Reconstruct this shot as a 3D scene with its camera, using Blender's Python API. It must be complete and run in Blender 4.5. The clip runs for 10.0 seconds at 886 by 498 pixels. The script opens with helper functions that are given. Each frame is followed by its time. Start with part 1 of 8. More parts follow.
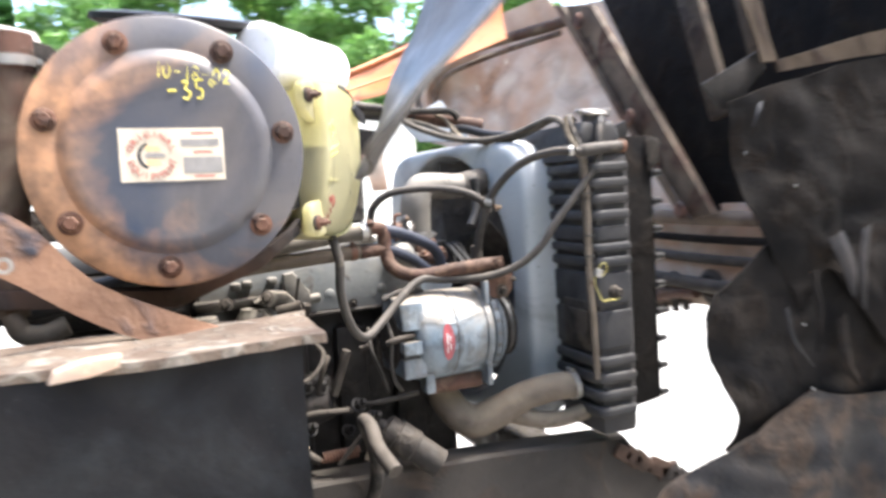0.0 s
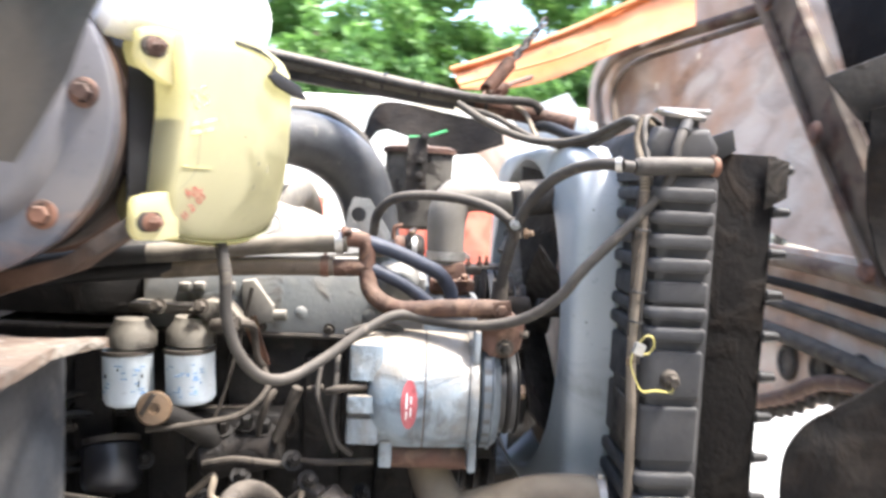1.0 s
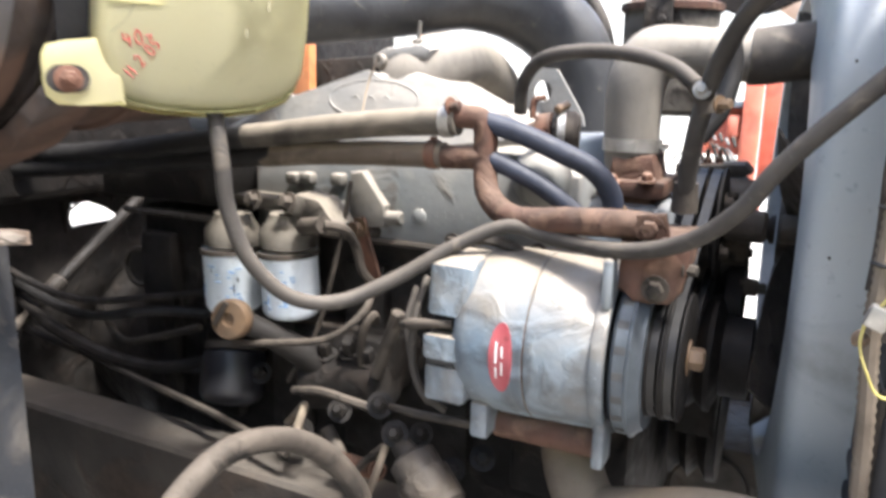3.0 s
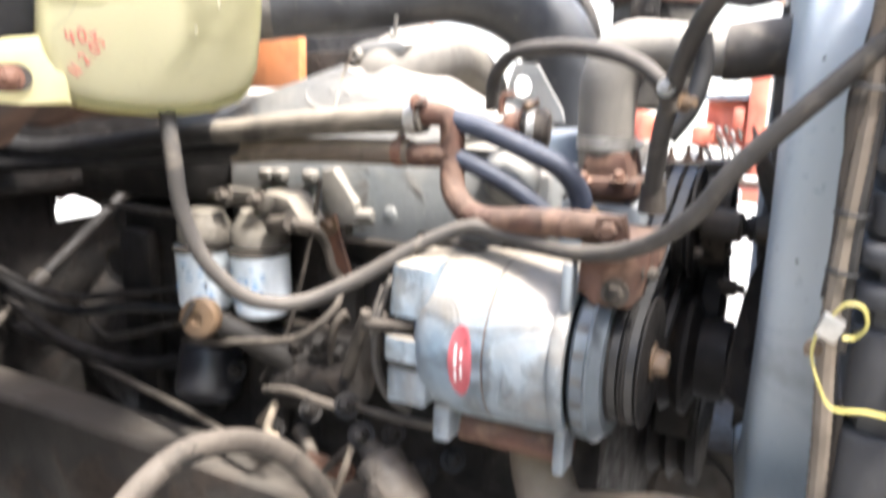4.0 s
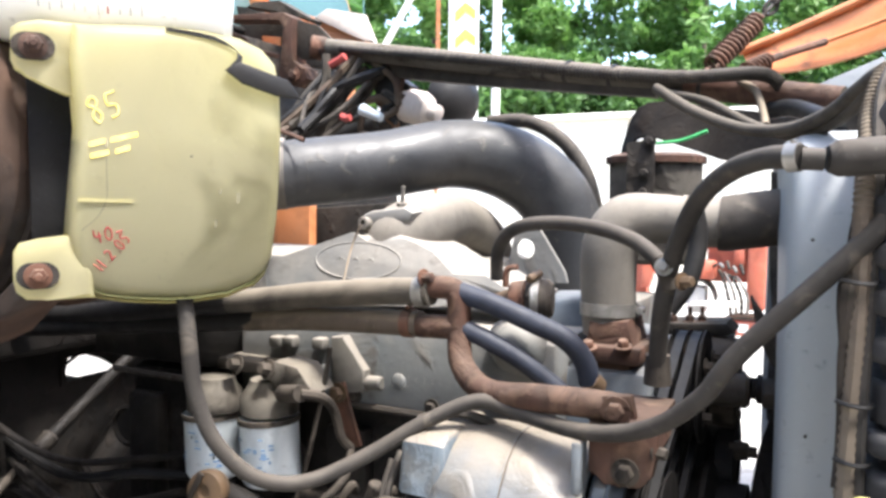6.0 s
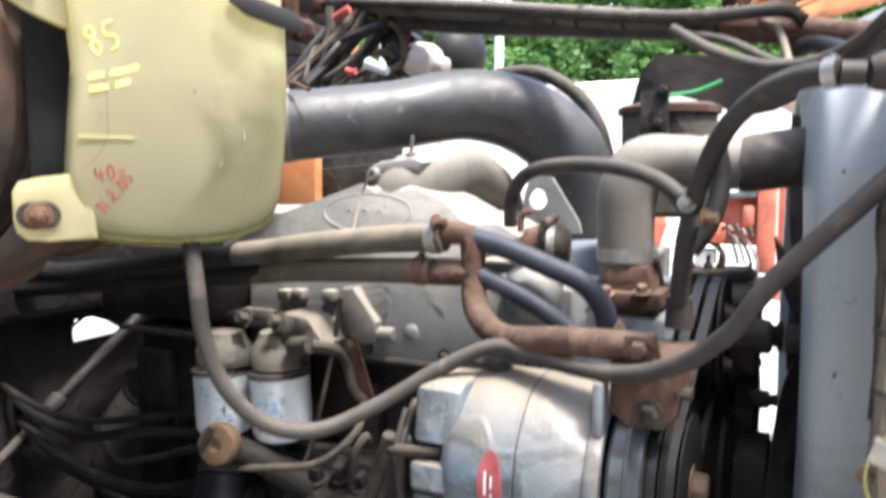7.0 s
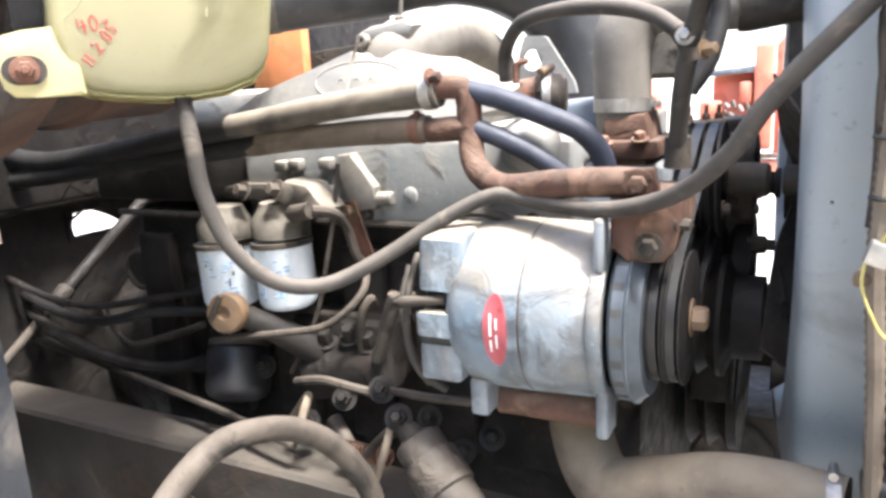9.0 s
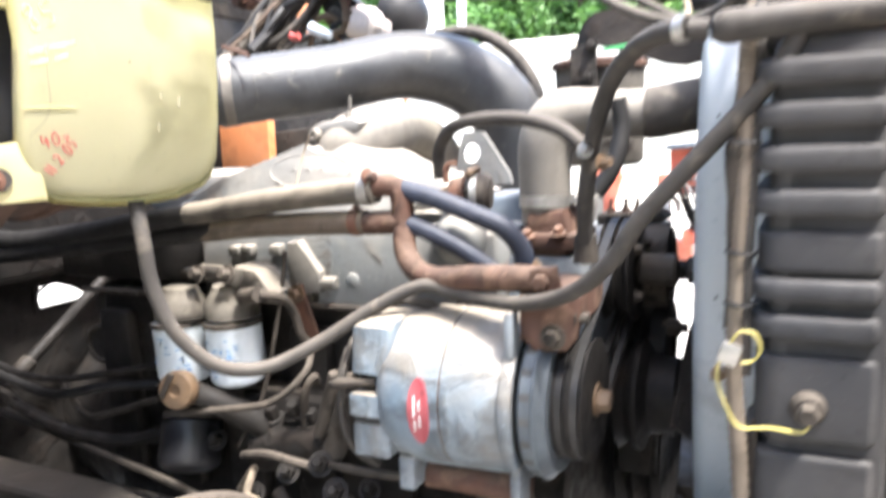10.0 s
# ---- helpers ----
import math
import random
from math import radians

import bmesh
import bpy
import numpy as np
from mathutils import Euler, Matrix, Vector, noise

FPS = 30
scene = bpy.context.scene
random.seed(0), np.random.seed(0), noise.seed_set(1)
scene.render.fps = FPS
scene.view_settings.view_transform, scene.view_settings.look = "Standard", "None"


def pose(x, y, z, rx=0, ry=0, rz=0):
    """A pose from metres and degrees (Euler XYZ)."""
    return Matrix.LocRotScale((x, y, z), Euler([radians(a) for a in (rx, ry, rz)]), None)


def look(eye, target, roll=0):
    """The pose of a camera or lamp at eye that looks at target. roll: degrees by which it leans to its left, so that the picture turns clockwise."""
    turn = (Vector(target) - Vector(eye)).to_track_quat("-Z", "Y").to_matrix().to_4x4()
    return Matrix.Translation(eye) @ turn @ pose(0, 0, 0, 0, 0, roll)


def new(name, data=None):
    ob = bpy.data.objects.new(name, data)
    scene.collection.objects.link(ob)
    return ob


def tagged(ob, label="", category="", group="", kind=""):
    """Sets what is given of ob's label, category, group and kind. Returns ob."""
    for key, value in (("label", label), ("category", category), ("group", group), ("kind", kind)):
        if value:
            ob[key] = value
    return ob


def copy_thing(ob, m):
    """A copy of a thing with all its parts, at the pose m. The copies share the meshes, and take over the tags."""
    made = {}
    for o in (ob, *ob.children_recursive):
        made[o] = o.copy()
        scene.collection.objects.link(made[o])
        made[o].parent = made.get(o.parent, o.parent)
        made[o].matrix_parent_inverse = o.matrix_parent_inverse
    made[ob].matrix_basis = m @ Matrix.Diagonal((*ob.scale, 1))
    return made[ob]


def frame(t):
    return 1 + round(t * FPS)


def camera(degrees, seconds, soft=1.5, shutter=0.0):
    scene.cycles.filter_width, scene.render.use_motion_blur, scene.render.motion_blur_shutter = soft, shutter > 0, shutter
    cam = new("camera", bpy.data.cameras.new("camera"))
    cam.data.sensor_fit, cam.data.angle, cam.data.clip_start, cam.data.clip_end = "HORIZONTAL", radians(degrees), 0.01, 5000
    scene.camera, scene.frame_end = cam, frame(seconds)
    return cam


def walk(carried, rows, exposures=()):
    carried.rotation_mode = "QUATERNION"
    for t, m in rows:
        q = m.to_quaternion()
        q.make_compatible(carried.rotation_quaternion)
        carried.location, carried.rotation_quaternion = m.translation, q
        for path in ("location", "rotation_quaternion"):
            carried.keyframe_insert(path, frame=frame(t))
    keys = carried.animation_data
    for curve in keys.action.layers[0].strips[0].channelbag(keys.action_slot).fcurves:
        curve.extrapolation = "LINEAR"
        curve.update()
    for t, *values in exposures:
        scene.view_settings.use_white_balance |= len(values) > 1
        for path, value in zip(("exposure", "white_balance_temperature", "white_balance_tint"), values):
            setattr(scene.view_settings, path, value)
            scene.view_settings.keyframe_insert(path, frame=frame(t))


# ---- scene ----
# The camera and its walk.
cam = camera(60.7, 10.0, soft=3.0, shutter=0.7)
PATH = [
    (0, (-0.588, -1.495, 1.557), (0.179, 0.345, 1.397), -3.6),
    (0.5, (-0.293, -1.360, 1.523), (0.127, 0.589, 1.373), -1.1),
    (1, (-0.012, -1.208, 1.569), (0.077, 0.784, 1.415), 3.0),
    (1.5, (0.157, -1.117, 1.552), (-0.237, 0.841, 1.440), -0.0),
    (2, (0.251, -1.054, 1.566), (-0.703, 0.694, 1.376), -4.9),
    (2.5, (0.269, -0.890, 1.524), (-0.750, 0.811, 1.261), 0.7),
    (2.7, (0.257, -0.834, 1.520), (-0.608, 0.939, 1.190), 1.4),
    (3.8, (0.285, -0.745, 1.530), (-0.543, 0.983, 0.959), 1.5),
    (4, (0.300, -0.742, 1.530), (-0.562, 1.003, 1.072), 1.5),
    (4.5, (0.315, -0.746, 1.584), (-0.578, 1.025, 1.324), 1.4),
    (5, (0.319, -0.750, 1.593), (-0.579, 1.032, 1.454), 0.4),
    (5.5, (0.314, -0.755, 1.587), (-0.594, 1.023, 1.473), 0.5),
    (6.8, (0.287, -0.744, 1.571), (-0.610, 1.034, 1.392), 0.3),
    (7, (0.284, -0.738, 1.549), (-0.627, 1.031, 1.352), -0.2),
    (7.5, (0.280, -0.739, 1.525), (-0.643, 1.009, 1.217), -1.2),
    (8, (0.276, -0.740, 1.513), (-0.644, 0.996, 1.140), -1.3),
    (8.5, (0.279, -0.743, 1.503), (-0.627, 0.989, 1.080), -1.4),
    (9, (0.284, -0.747, 1.495), (-0.606, 0.987, 1.047), -2.9),
    (9.5, (0.303, -0.743, 1.503), (-0.556, 1.012, 1.077), -4.0),
    (10, (0.368, -0.787, 1.542), (-0.479, 1.000, 1.243), -2.2),
]
EXPOSURES = [(0.0, 2.88), (0.5, 3.04), (1.0, 3.20), (1.5, 2.88), (2.0, 2.74), (2.5, 2.68), (4.0, 3.27), (4.5, 3.12), (5.0, 2.73), (5.5, 2.42), (7.0, 2.46), (7.5, 2.72), (8.0, 2.95), (8.5, 3.18), (9.0, 3.28), (9.5, 3.34), (10.0, 3.22)]
walk(cam, [(t, look(eye, target, roll)) for t, eye, target, roll in PATH], EXPOSURES)

# World and sun.
SUN_EL, SUN_AZ = 66.0, 112.0        # degrees; azimuth from +y towards +x
world = bpy.data.worlds.new("sky")
scene.world = world
world.use_nodes = True
wn = world.node_tree
sky = wn.nodes.new("ShaderNodeTexSky")
sky.sky_type = "NISHITA"
sky.sun_disc = False
sky.sun_elevation = radians(SUN_EL)
sky.sun_rotation = radians(SUN_AZ)
sky.air_density, sky.dust_density, sky.ozone_density = 1.0, 3.0, 1.0
wn.links.new(sky.outputs[0], wn.nodes["Background"].inputs[0])
wn.nodes["Background"].inputs[1].default_value = 0.15
lamp = bpy.data.lights.new("sun", "SUN")
lamp.energy, lamp.angle, lamp.color = 2.1, radians(9.0), (1.0, 0.98, 0.955)
sun = new("sun", lamp)
sd = Vector((math.sin(radians(SUN_AZ)) * math.cos(radians(SUN_EL)), math.cos(radians(SUN_AZ)) * math.cos(radians(SUN_EL)), math.sin(radians(SUN_EL))))
sun.matrix_world = look(sd * 30, (0, 0, 0))


# ---- materials ----
def surface(name, c1, c2, scale=14.0, rough=(0.5, 0.8), metal=0.0, bump=0.15, over=None, over_amount=0.45, over_scale=6.0,
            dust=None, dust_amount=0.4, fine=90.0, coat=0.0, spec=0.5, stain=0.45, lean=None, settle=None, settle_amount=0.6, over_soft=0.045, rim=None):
    """Two-tone base with grain; over: a second coat (rust, worn paint) in patches; dust: a film in soft patches;
    settle: a paler colour on upward faces, dust and on some materials painted sheen.
    """
    m = bpy.data.materials.new(name)
    m.use_nodes = True
    t = m.node_tree
    b = t.nodes["Principled BSDF"]
    tc = t.nodes.new("ShaderNodeTexCoord")

    def noi(sc, det=6.0, dist=0.0):
        n = t.nodes.new("ShaderNodeTexNoise")
        n.inputs["Scale"].default_value = sc
        n.inputs["Detail"].default_value = det
        n.inputs["Distortion"].default_value = dist
        t.links.new(tc.outputs["Object"], n.inputs["Vector"])
        return n.outputs["Fac"]

    def ramp(src, lo, hi):
        r = t.nodes.new("ShaderNodeMapRange")
        r.inputs["From Min"].default_value = lo
        r.inputs["From Max"].default_value = hi
        t.links.new(src, r.inputs["Value"])
        return r.outputs["Result"]

    def mix(fac, a, c):
        n = t.nodes.new("ShaderNodeMix")
        n.data_type = "RGBA"
        t.links.new(fac, n.inputs["Factor"])
        for sock, val in ((n.inputs["A"], a), (n.inputs["B"], c)):
            if isinstance(val, tuple):
                sock.default_value = (*val, 1)
            else:
                t.links.new(val, sock)
        return n.outputs["Result"]

    base = mix(ramp(noi(scale, 7.0, 0.4), 0.35, 0.66), c1, c2)
    grain = noi(fine, 8.0)
    dark = tuple(v * 0.55 for v in c1)
    base = mix(ramp(grain, 0.62, 0.80), base, dark)
    rg = t.nodes.new("ShaderNodeMapRange")
    rg.inputs["To Min"].default_value, rg.inputs["To Max"].default_value = rough
    rg.inputs["From Min"].default_value, rg.inputs["From Max"].default_value = 0.3, 0.7
    t.links.new(noi(scale * 2.3), rg.inputs["Value"])
    rough_out = rg.outputs["Result"]
    mask = None
    if over:
        m0 = noi(over_scale, 9.0, 0.8)
        if lean:
            sp = t.nodes.new("ShaderNodeVectorMath")
            sp.operation = "DOT_PRODUCT"
            sp.inputs[1].default_value = lean
            t.links.new(tc.outputs["Object"], sp.inputs[0])
            ad = t.nodes.new("ShaderNodeMath")
            ad.operation = "ADD"
            t.links.new(m0, ad.inputs[0])
            t.links.new(sp.outputs["Value"], ad.inputs[1])
            m0 = ad.outputs[0]
        if rim:
            away = t.nodes.new("ShaderNodeVectorMath")
            away.operation = "MULTIPLY"
            away.inputs[1].default_value = (1, 0, 1)
            t.links.new(tc.outputs["Object"], away.inputs[0])
            far = t.nodes.new("ShaderNodeVectorMath")
            far.operation = "DISTANCE"
            far.inputs[1].default_value = (rim[0], 0, rim[1])
            t.links.new(away.outputs["Vector"], far.inputs[0])
            ad = t.nodes.new("ShaderNodeMath")
            ad.operation = "MULTIPLY_ADD"
            ad.inputs[1].default_value = rim[2]
            t.links.new(far.outputs["Value"], ad.inputs[0])
            t.links.new(m0, ad.inputs[2])
            m0 = ad.outputs[0]
        lo = 0.5 + (0.5 - over_amount) * 0.5
        mask = ramp(m0, lo - over_soft, lo + over_soft)
        over2 = tuple(v * 0.5 for v in over)
        oc = mix(ramp(noi(45.0, 8.0), 0.4, 0.65), over, over2)
        base = mix(mask, base, oc)
    if dust:
        m1 = t.nodes.new("ShaderNodeMath")
        m1.operation = "MULTIPLY"
        m1.inputs[1].default_value = dust_amount * 1.6
        m1.use_clamp = True
        t.links.new(ramp(noi(5.0, 8.0, 0.6), 0.32, 0.7), m1.inputs[0])
        base = mix(m1.outputs[0], base, dust)
    if stain:
        st = t.nodes.new("ShaderNodeMath")
        st.operation = "MULTIPLY"
        st.inputs[1].default_value = stain
        t.links.new(ramp(noi(scale * 0.55 + 3.0, 10.0, 1.2), 0.50, 0.68), st.inputs[0])
        base = mix(st.outputs[0], base, tuple(v * 0.3 for v in c1))
        sk = t.nodes.new("ShaderNodeMath")
        sk.operation = "MULTIPLY"
        sk.inputs[1].default_value = stain * 0.7
        t.links.new(ramp(noi(fine * 2.6, 3.0), 0.66, 0.74), sk.inputs[0])
        base = mix(sk.outputs[0], base, tuple(min(0.8, v * 1.8 + 0.03) for v in c2))
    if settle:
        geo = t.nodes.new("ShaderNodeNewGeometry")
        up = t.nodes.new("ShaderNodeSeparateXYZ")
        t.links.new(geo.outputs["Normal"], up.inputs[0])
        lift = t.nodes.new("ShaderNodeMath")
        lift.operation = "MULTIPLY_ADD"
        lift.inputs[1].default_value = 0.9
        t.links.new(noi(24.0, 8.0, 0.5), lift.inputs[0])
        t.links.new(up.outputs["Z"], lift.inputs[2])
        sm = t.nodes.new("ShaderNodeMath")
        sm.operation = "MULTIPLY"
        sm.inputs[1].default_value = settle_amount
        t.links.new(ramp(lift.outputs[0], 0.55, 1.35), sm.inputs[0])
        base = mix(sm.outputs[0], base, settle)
    t.links.new(base, b.inputs["Base Color"])
    t.links.new(rough_out, b.inputs["Roughness"])
    b.inputs["Metallic"].default_value = metal
    b.inputs["Coat Weight"].default_value = coat
    b.inputs["Specular IOR Level"].default_value = spec
    bp = t.nodes.new("ShaderNodeBump")
    bp.inputs["Strength"].default_value = bump
    bp.inputs["Distance"].default_value = 0.004
    hs = t.nodes.new("ShaderNodeMath")
    hs.operation = "MULTIPLY_ADD"
    t.links.new(grain, hs.inputs[0])
    hs.inputs[1].default_value = 0.6
    t.links.new(mask if mask else noi(scale), hs.inputs[2])
    t.links.new(hs.outputs[0], bp.inputs["Height"])
    t.links.new(bp.outputs["Normal"], b.inputs["Normal"])
    return m


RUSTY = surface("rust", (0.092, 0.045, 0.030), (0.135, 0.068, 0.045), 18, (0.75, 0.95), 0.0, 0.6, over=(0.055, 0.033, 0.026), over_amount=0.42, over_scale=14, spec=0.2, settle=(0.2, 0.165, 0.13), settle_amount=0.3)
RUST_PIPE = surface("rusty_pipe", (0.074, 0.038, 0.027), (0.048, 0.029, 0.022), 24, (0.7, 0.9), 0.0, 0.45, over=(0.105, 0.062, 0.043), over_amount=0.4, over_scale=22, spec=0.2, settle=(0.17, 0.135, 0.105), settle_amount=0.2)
CAP_PAINT = surface("worn_blue_paint", (0.014, 0.027, 0.052), (0.046, 0.048, 0.056), 5, (0.34, 0.55), 0.0, 0.10, over=(0.45, 0.225, 0.110), over_amount=-0.18, over_scale=5.5, dust=(0.19, 0.152, 0.124), dust_amount=0.22, spec=0.42, stain=0.3, lean=(-1.8, 0.0, -0.6), over_soft=0.15, rim=(0.0, 0.18, 2.5))
BODY_RUST = surface("rusted_steel_body", (0.046, 0.030, 0.022), (0.072, 0.042, 0.030), 11, (0.7, 0.92), 0.0, 0.4, over=(0.040, 0.034, 0.032), over_amount=0.45, over_scale=5, spec=0.25)
STRAP = surface("peeling_strap", (0.17, 0.090, 0.055), (0.24, 0.135, 0.085), 14, (0.7, 0.95), 0.0, 0.6, over=(0.040, 0.048, 0.068), over_amount=0.42, over_scale=8, dust=(0.10, 0.075, 0.06), dust_amount=0.3, spec=0.25)
PLATE = surface("flaking_plate", (0.150, 0.116, 0.088), (0.080, 0.054, 0.040), 16, (0.8, 1.0), 0.0, 1.0, over=(0.24, 0.21, 0.175), over_amount=0.40, over_scale=22, spec=0.2, dust=(0.055, 0.042, 0.034), dust_amount=0.3)
# The bluish second coat stands for gloss on the front panel.
BLACK_PANEL = surface("dirty_black_panel", (0.0045, 0.0048, 0.0062), (0.010, 0.0105, 0.012), 5, (0.6, 0.85), 0.0, 0.35, dust=(0.018, 0.016, 0.0145), dust_amount=0.42, over=(0.020, 0.026, 0.031), over_amount=0.32, over_scale=5, over_soft=0.1, spec=0.12, stain=0.5)
RUBBER = surface("dusty_rubber", (0.019, 0.018, 0.0175), (0.034, 0.031, 0.028), 20, (0.6, 0.85), 0.0, 0.15, dust=(0.07, 0.06, 0.05), dust_amount=0.3, over=(0.075, 0.064, 0.052), over_amount=0.27, over_scale=34, spec=0.2, settle=(0.14, 0.12, 0.097), settle_amount=0.45)
BLACK_RUBBER = surface("black_rubber", (0.0075, 0.0075, 0.008), (0.014, 0.0136, 0.0132), 16, (0.4, 0.65), 0.0, 0.12, dust=(0.03, 0.026, 0.023), dust_amount=0.22, spec=0.28)
# Grey upward faces: dust, and the sheen along the tube's top.
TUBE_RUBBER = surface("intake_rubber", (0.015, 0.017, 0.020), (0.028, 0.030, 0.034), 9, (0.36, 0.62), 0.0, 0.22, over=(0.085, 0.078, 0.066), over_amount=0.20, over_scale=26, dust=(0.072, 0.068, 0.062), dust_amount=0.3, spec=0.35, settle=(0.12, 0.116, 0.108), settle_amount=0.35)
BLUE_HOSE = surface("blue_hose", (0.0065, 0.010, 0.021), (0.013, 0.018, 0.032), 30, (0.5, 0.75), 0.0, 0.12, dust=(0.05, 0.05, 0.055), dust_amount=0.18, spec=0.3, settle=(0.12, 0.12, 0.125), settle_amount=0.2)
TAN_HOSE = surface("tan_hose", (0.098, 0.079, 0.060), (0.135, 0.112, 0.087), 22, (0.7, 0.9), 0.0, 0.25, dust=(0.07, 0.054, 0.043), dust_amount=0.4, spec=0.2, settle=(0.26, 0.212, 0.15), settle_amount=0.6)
# Blue base stands for sky mirrored low on the alternator; tops carry dust.
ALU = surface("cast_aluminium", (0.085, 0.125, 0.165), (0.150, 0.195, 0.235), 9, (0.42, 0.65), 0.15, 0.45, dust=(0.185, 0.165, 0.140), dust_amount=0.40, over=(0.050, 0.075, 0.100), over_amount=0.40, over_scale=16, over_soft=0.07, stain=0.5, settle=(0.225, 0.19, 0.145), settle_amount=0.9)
# Pale upward faces: dust, brightened for haze and gloss at the manifold neck.
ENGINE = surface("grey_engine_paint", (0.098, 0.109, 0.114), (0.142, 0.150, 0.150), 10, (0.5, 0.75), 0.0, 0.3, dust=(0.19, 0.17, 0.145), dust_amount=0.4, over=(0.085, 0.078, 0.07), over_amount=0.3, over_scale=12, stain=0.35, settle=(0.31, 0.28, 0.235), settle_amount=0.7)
ENGINE_BLUE = surface("blue_grey_paint", (0.075, 0.100, 0.130), (0.11, 0.135, 0.16), 12, (0.5, 0.75), 0.0, 0.25, dust=(0.15, 0.142, 0.13), dust_amount=0.35, settle=(0.19, 0.18, 0.165), settle_amount=0.4)
GRIME = surface("oily_grime", (0.020, 0.0175, 0.0155), (0.040, 0.033, 0.027), 16, (0.5, 0.9), 0.0, 0.6, over=(0.045, 0.036, 0.028), over_amount=0.33, over_scale=18, spec=0.25, settle=(0.10, 0.084, 0.066), settle_amount=0.3)
# Near-black: oil, with the gloom low in the bay put into the colour.
OILY_SHADED = surface("oily_shaded_black", (0.0085, 0.0075, 0.0068), (0.017, 0.0145, 0.0125), 16, (0.5, 0.85), 0.0, 0.4, over=(0.021, 0.0165, 0.0135), over_amount=0.3, over_scale=18, spec=0.22)
GRIME_DUST = surface("dusty_grime", (0.027, 0.0225, 0.0185), (0.047, 0.039, 0.0315), 22, (0.7, 0.95), 0.0, 0.5, over=(0.018, 0.0155, 0.013), over_amount=0.4, over_scale=14, spec=0.2, stain=0.35, settle=(0.115, 0.097, 0.078), settle_amount=0.45)
RAIL = surface("dusty_frame_paint", (0.015, 0.014, 0.0135), (0.026, 0.023, 0.0205), 4, (0.6, 0.85), 0.0, 0.35, dust=(0.052, 0.043, 0.035), dust_amount=0.4, over=(0.038, 0.026, 0.019), over_amount=0.34, over_scale=9, spec=0.25, stain=0.4, settle=(0.080, 0.070, 0.058), settle_amount=0.6)
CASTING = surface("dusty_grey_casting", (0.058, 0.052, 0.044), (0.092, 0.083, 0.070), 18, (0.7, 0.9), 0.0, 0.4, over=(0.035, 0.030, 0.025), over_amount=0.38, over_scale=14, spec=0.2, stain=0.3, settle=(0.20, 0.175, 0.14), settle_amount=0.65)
# Pale for dust and for the sun on the hose's front length.
HEATER = surface("sunlit_dusty_hose", (0.030, 0.028, 0.025), (0.060, 0.053, 0.045), 12, (0.7, 0.9), 0.0, 0.2, dust=(0.13, 0.112, 0.088), dust_amount=0.45, spec=0.2, stain=0.6, settle=(0.215, 0.185, 0.143), settle_amount=0.7)
CABLE = surface("dust_caked_cable", (0.034, 0.030, 0.0255), (0.057, 0.050, 0.041), 26, (0.7, 0.9), 0.0, 0.25, dust=(0.085, 0.073, 0.059), dust_amount=0.35, spec=0.2, settle=(0.14, 0.122, 0.098), settle_amount=0.55)
PULLEY = surface("worn_pulley_black", (0.0065, 0.006, 0.006), (0.013, 0.0115, 0.0105), 20, (0.5, 0.75), 0.0, 0.2, dust=(0.016, 0.0138, 0.012), dust_amount=0.3, over=(0.017, 0.012, 0.009), over_amount=0.3, over_scale=18, spec=0.15)
FLAP = surface("scuffed_grey_flap", (0.022, 0.0215, 0.0215), (0.042, 0.040, 0.038), 7, (0.38, 0.55), 0.0, 0.35, dust=(0.080, 0.066, 0.052), dust_amount=0.45, over=(0.012, 0.019, 0.024), over_amount=0.34, over_scale=7, over_soft=0.1, stain=0.3)
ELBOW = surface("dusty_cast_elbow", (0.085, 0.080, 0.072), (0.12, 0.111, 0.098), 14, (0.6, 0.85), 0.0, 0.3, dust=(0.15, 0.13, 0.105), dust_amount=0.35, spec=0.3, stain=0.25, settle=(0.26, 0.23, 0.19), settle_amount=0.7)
FAN_STEEL = surface("dull_pressed_fan", (0.045, 0.060, 0.076), (0.075, 0.094, 0.112), 20, (0.4, 0.6), 0.2, 0.12, dust=(0.10, 0.096, 0.09), dust_amount=0.25, spec=0.35)
PRESSED = surface("dull_pressed_steel", (0.13, 0.14, 0.152), (0.20, 0.21, 0.22), 20, (0.35, 0.55), 0.6, 0.1, dust=(0.22, 0.2, 0.18), dust_amount=0.3)
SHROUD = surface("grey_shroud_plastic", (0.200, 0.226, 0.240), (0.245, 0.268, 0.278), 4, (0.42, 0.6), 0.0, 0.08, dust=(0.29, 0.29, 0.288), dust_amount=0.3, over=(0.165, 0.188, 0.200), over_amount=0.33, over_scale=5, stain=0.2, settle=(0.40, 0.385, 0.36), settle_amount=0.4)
RAD = surface("black_radiator_paint", (0.019, 0.020, 0.023), (0.032, 0.032, 0.034), 12, (0.55, 0.8), 0.0, 0.2, dust=(0.064, 0.058, 0.052), dust_amount=0.35, spec=0.22, settle=(0.085, 0.078, 0.069), settle_amount=0.22)
STEEL = surface("galvanised_steel", (0.24, 0.235, 0.222), (0.34, 0.33, 0.31), 40, (0.36, 0.55), 0.75, 0.1, dust=(0.28, 0.24, 0.2), dust_amount=0.25)
BRASS = surface("dirty_brass", (0.125, 0.075, 0.038), (0.085, 0.055, 0.032), 30, (0.45, 0.7), 0.3, 0.15, dust=(0.12, 0.09, 0.066), dust_amount=0.3)
ORANGE = surface("orange_paint", (0.60, 0.19, 0.055), (0.66, 0.24, 0.085), 8, (0.35, 0.55), 0.0, 0.08, dust=(0.45, 0.30, 0.2), dust_amount=0.25, over=(0.30, 0.12, 0.06), over_amount=0.14, over_scale=10)
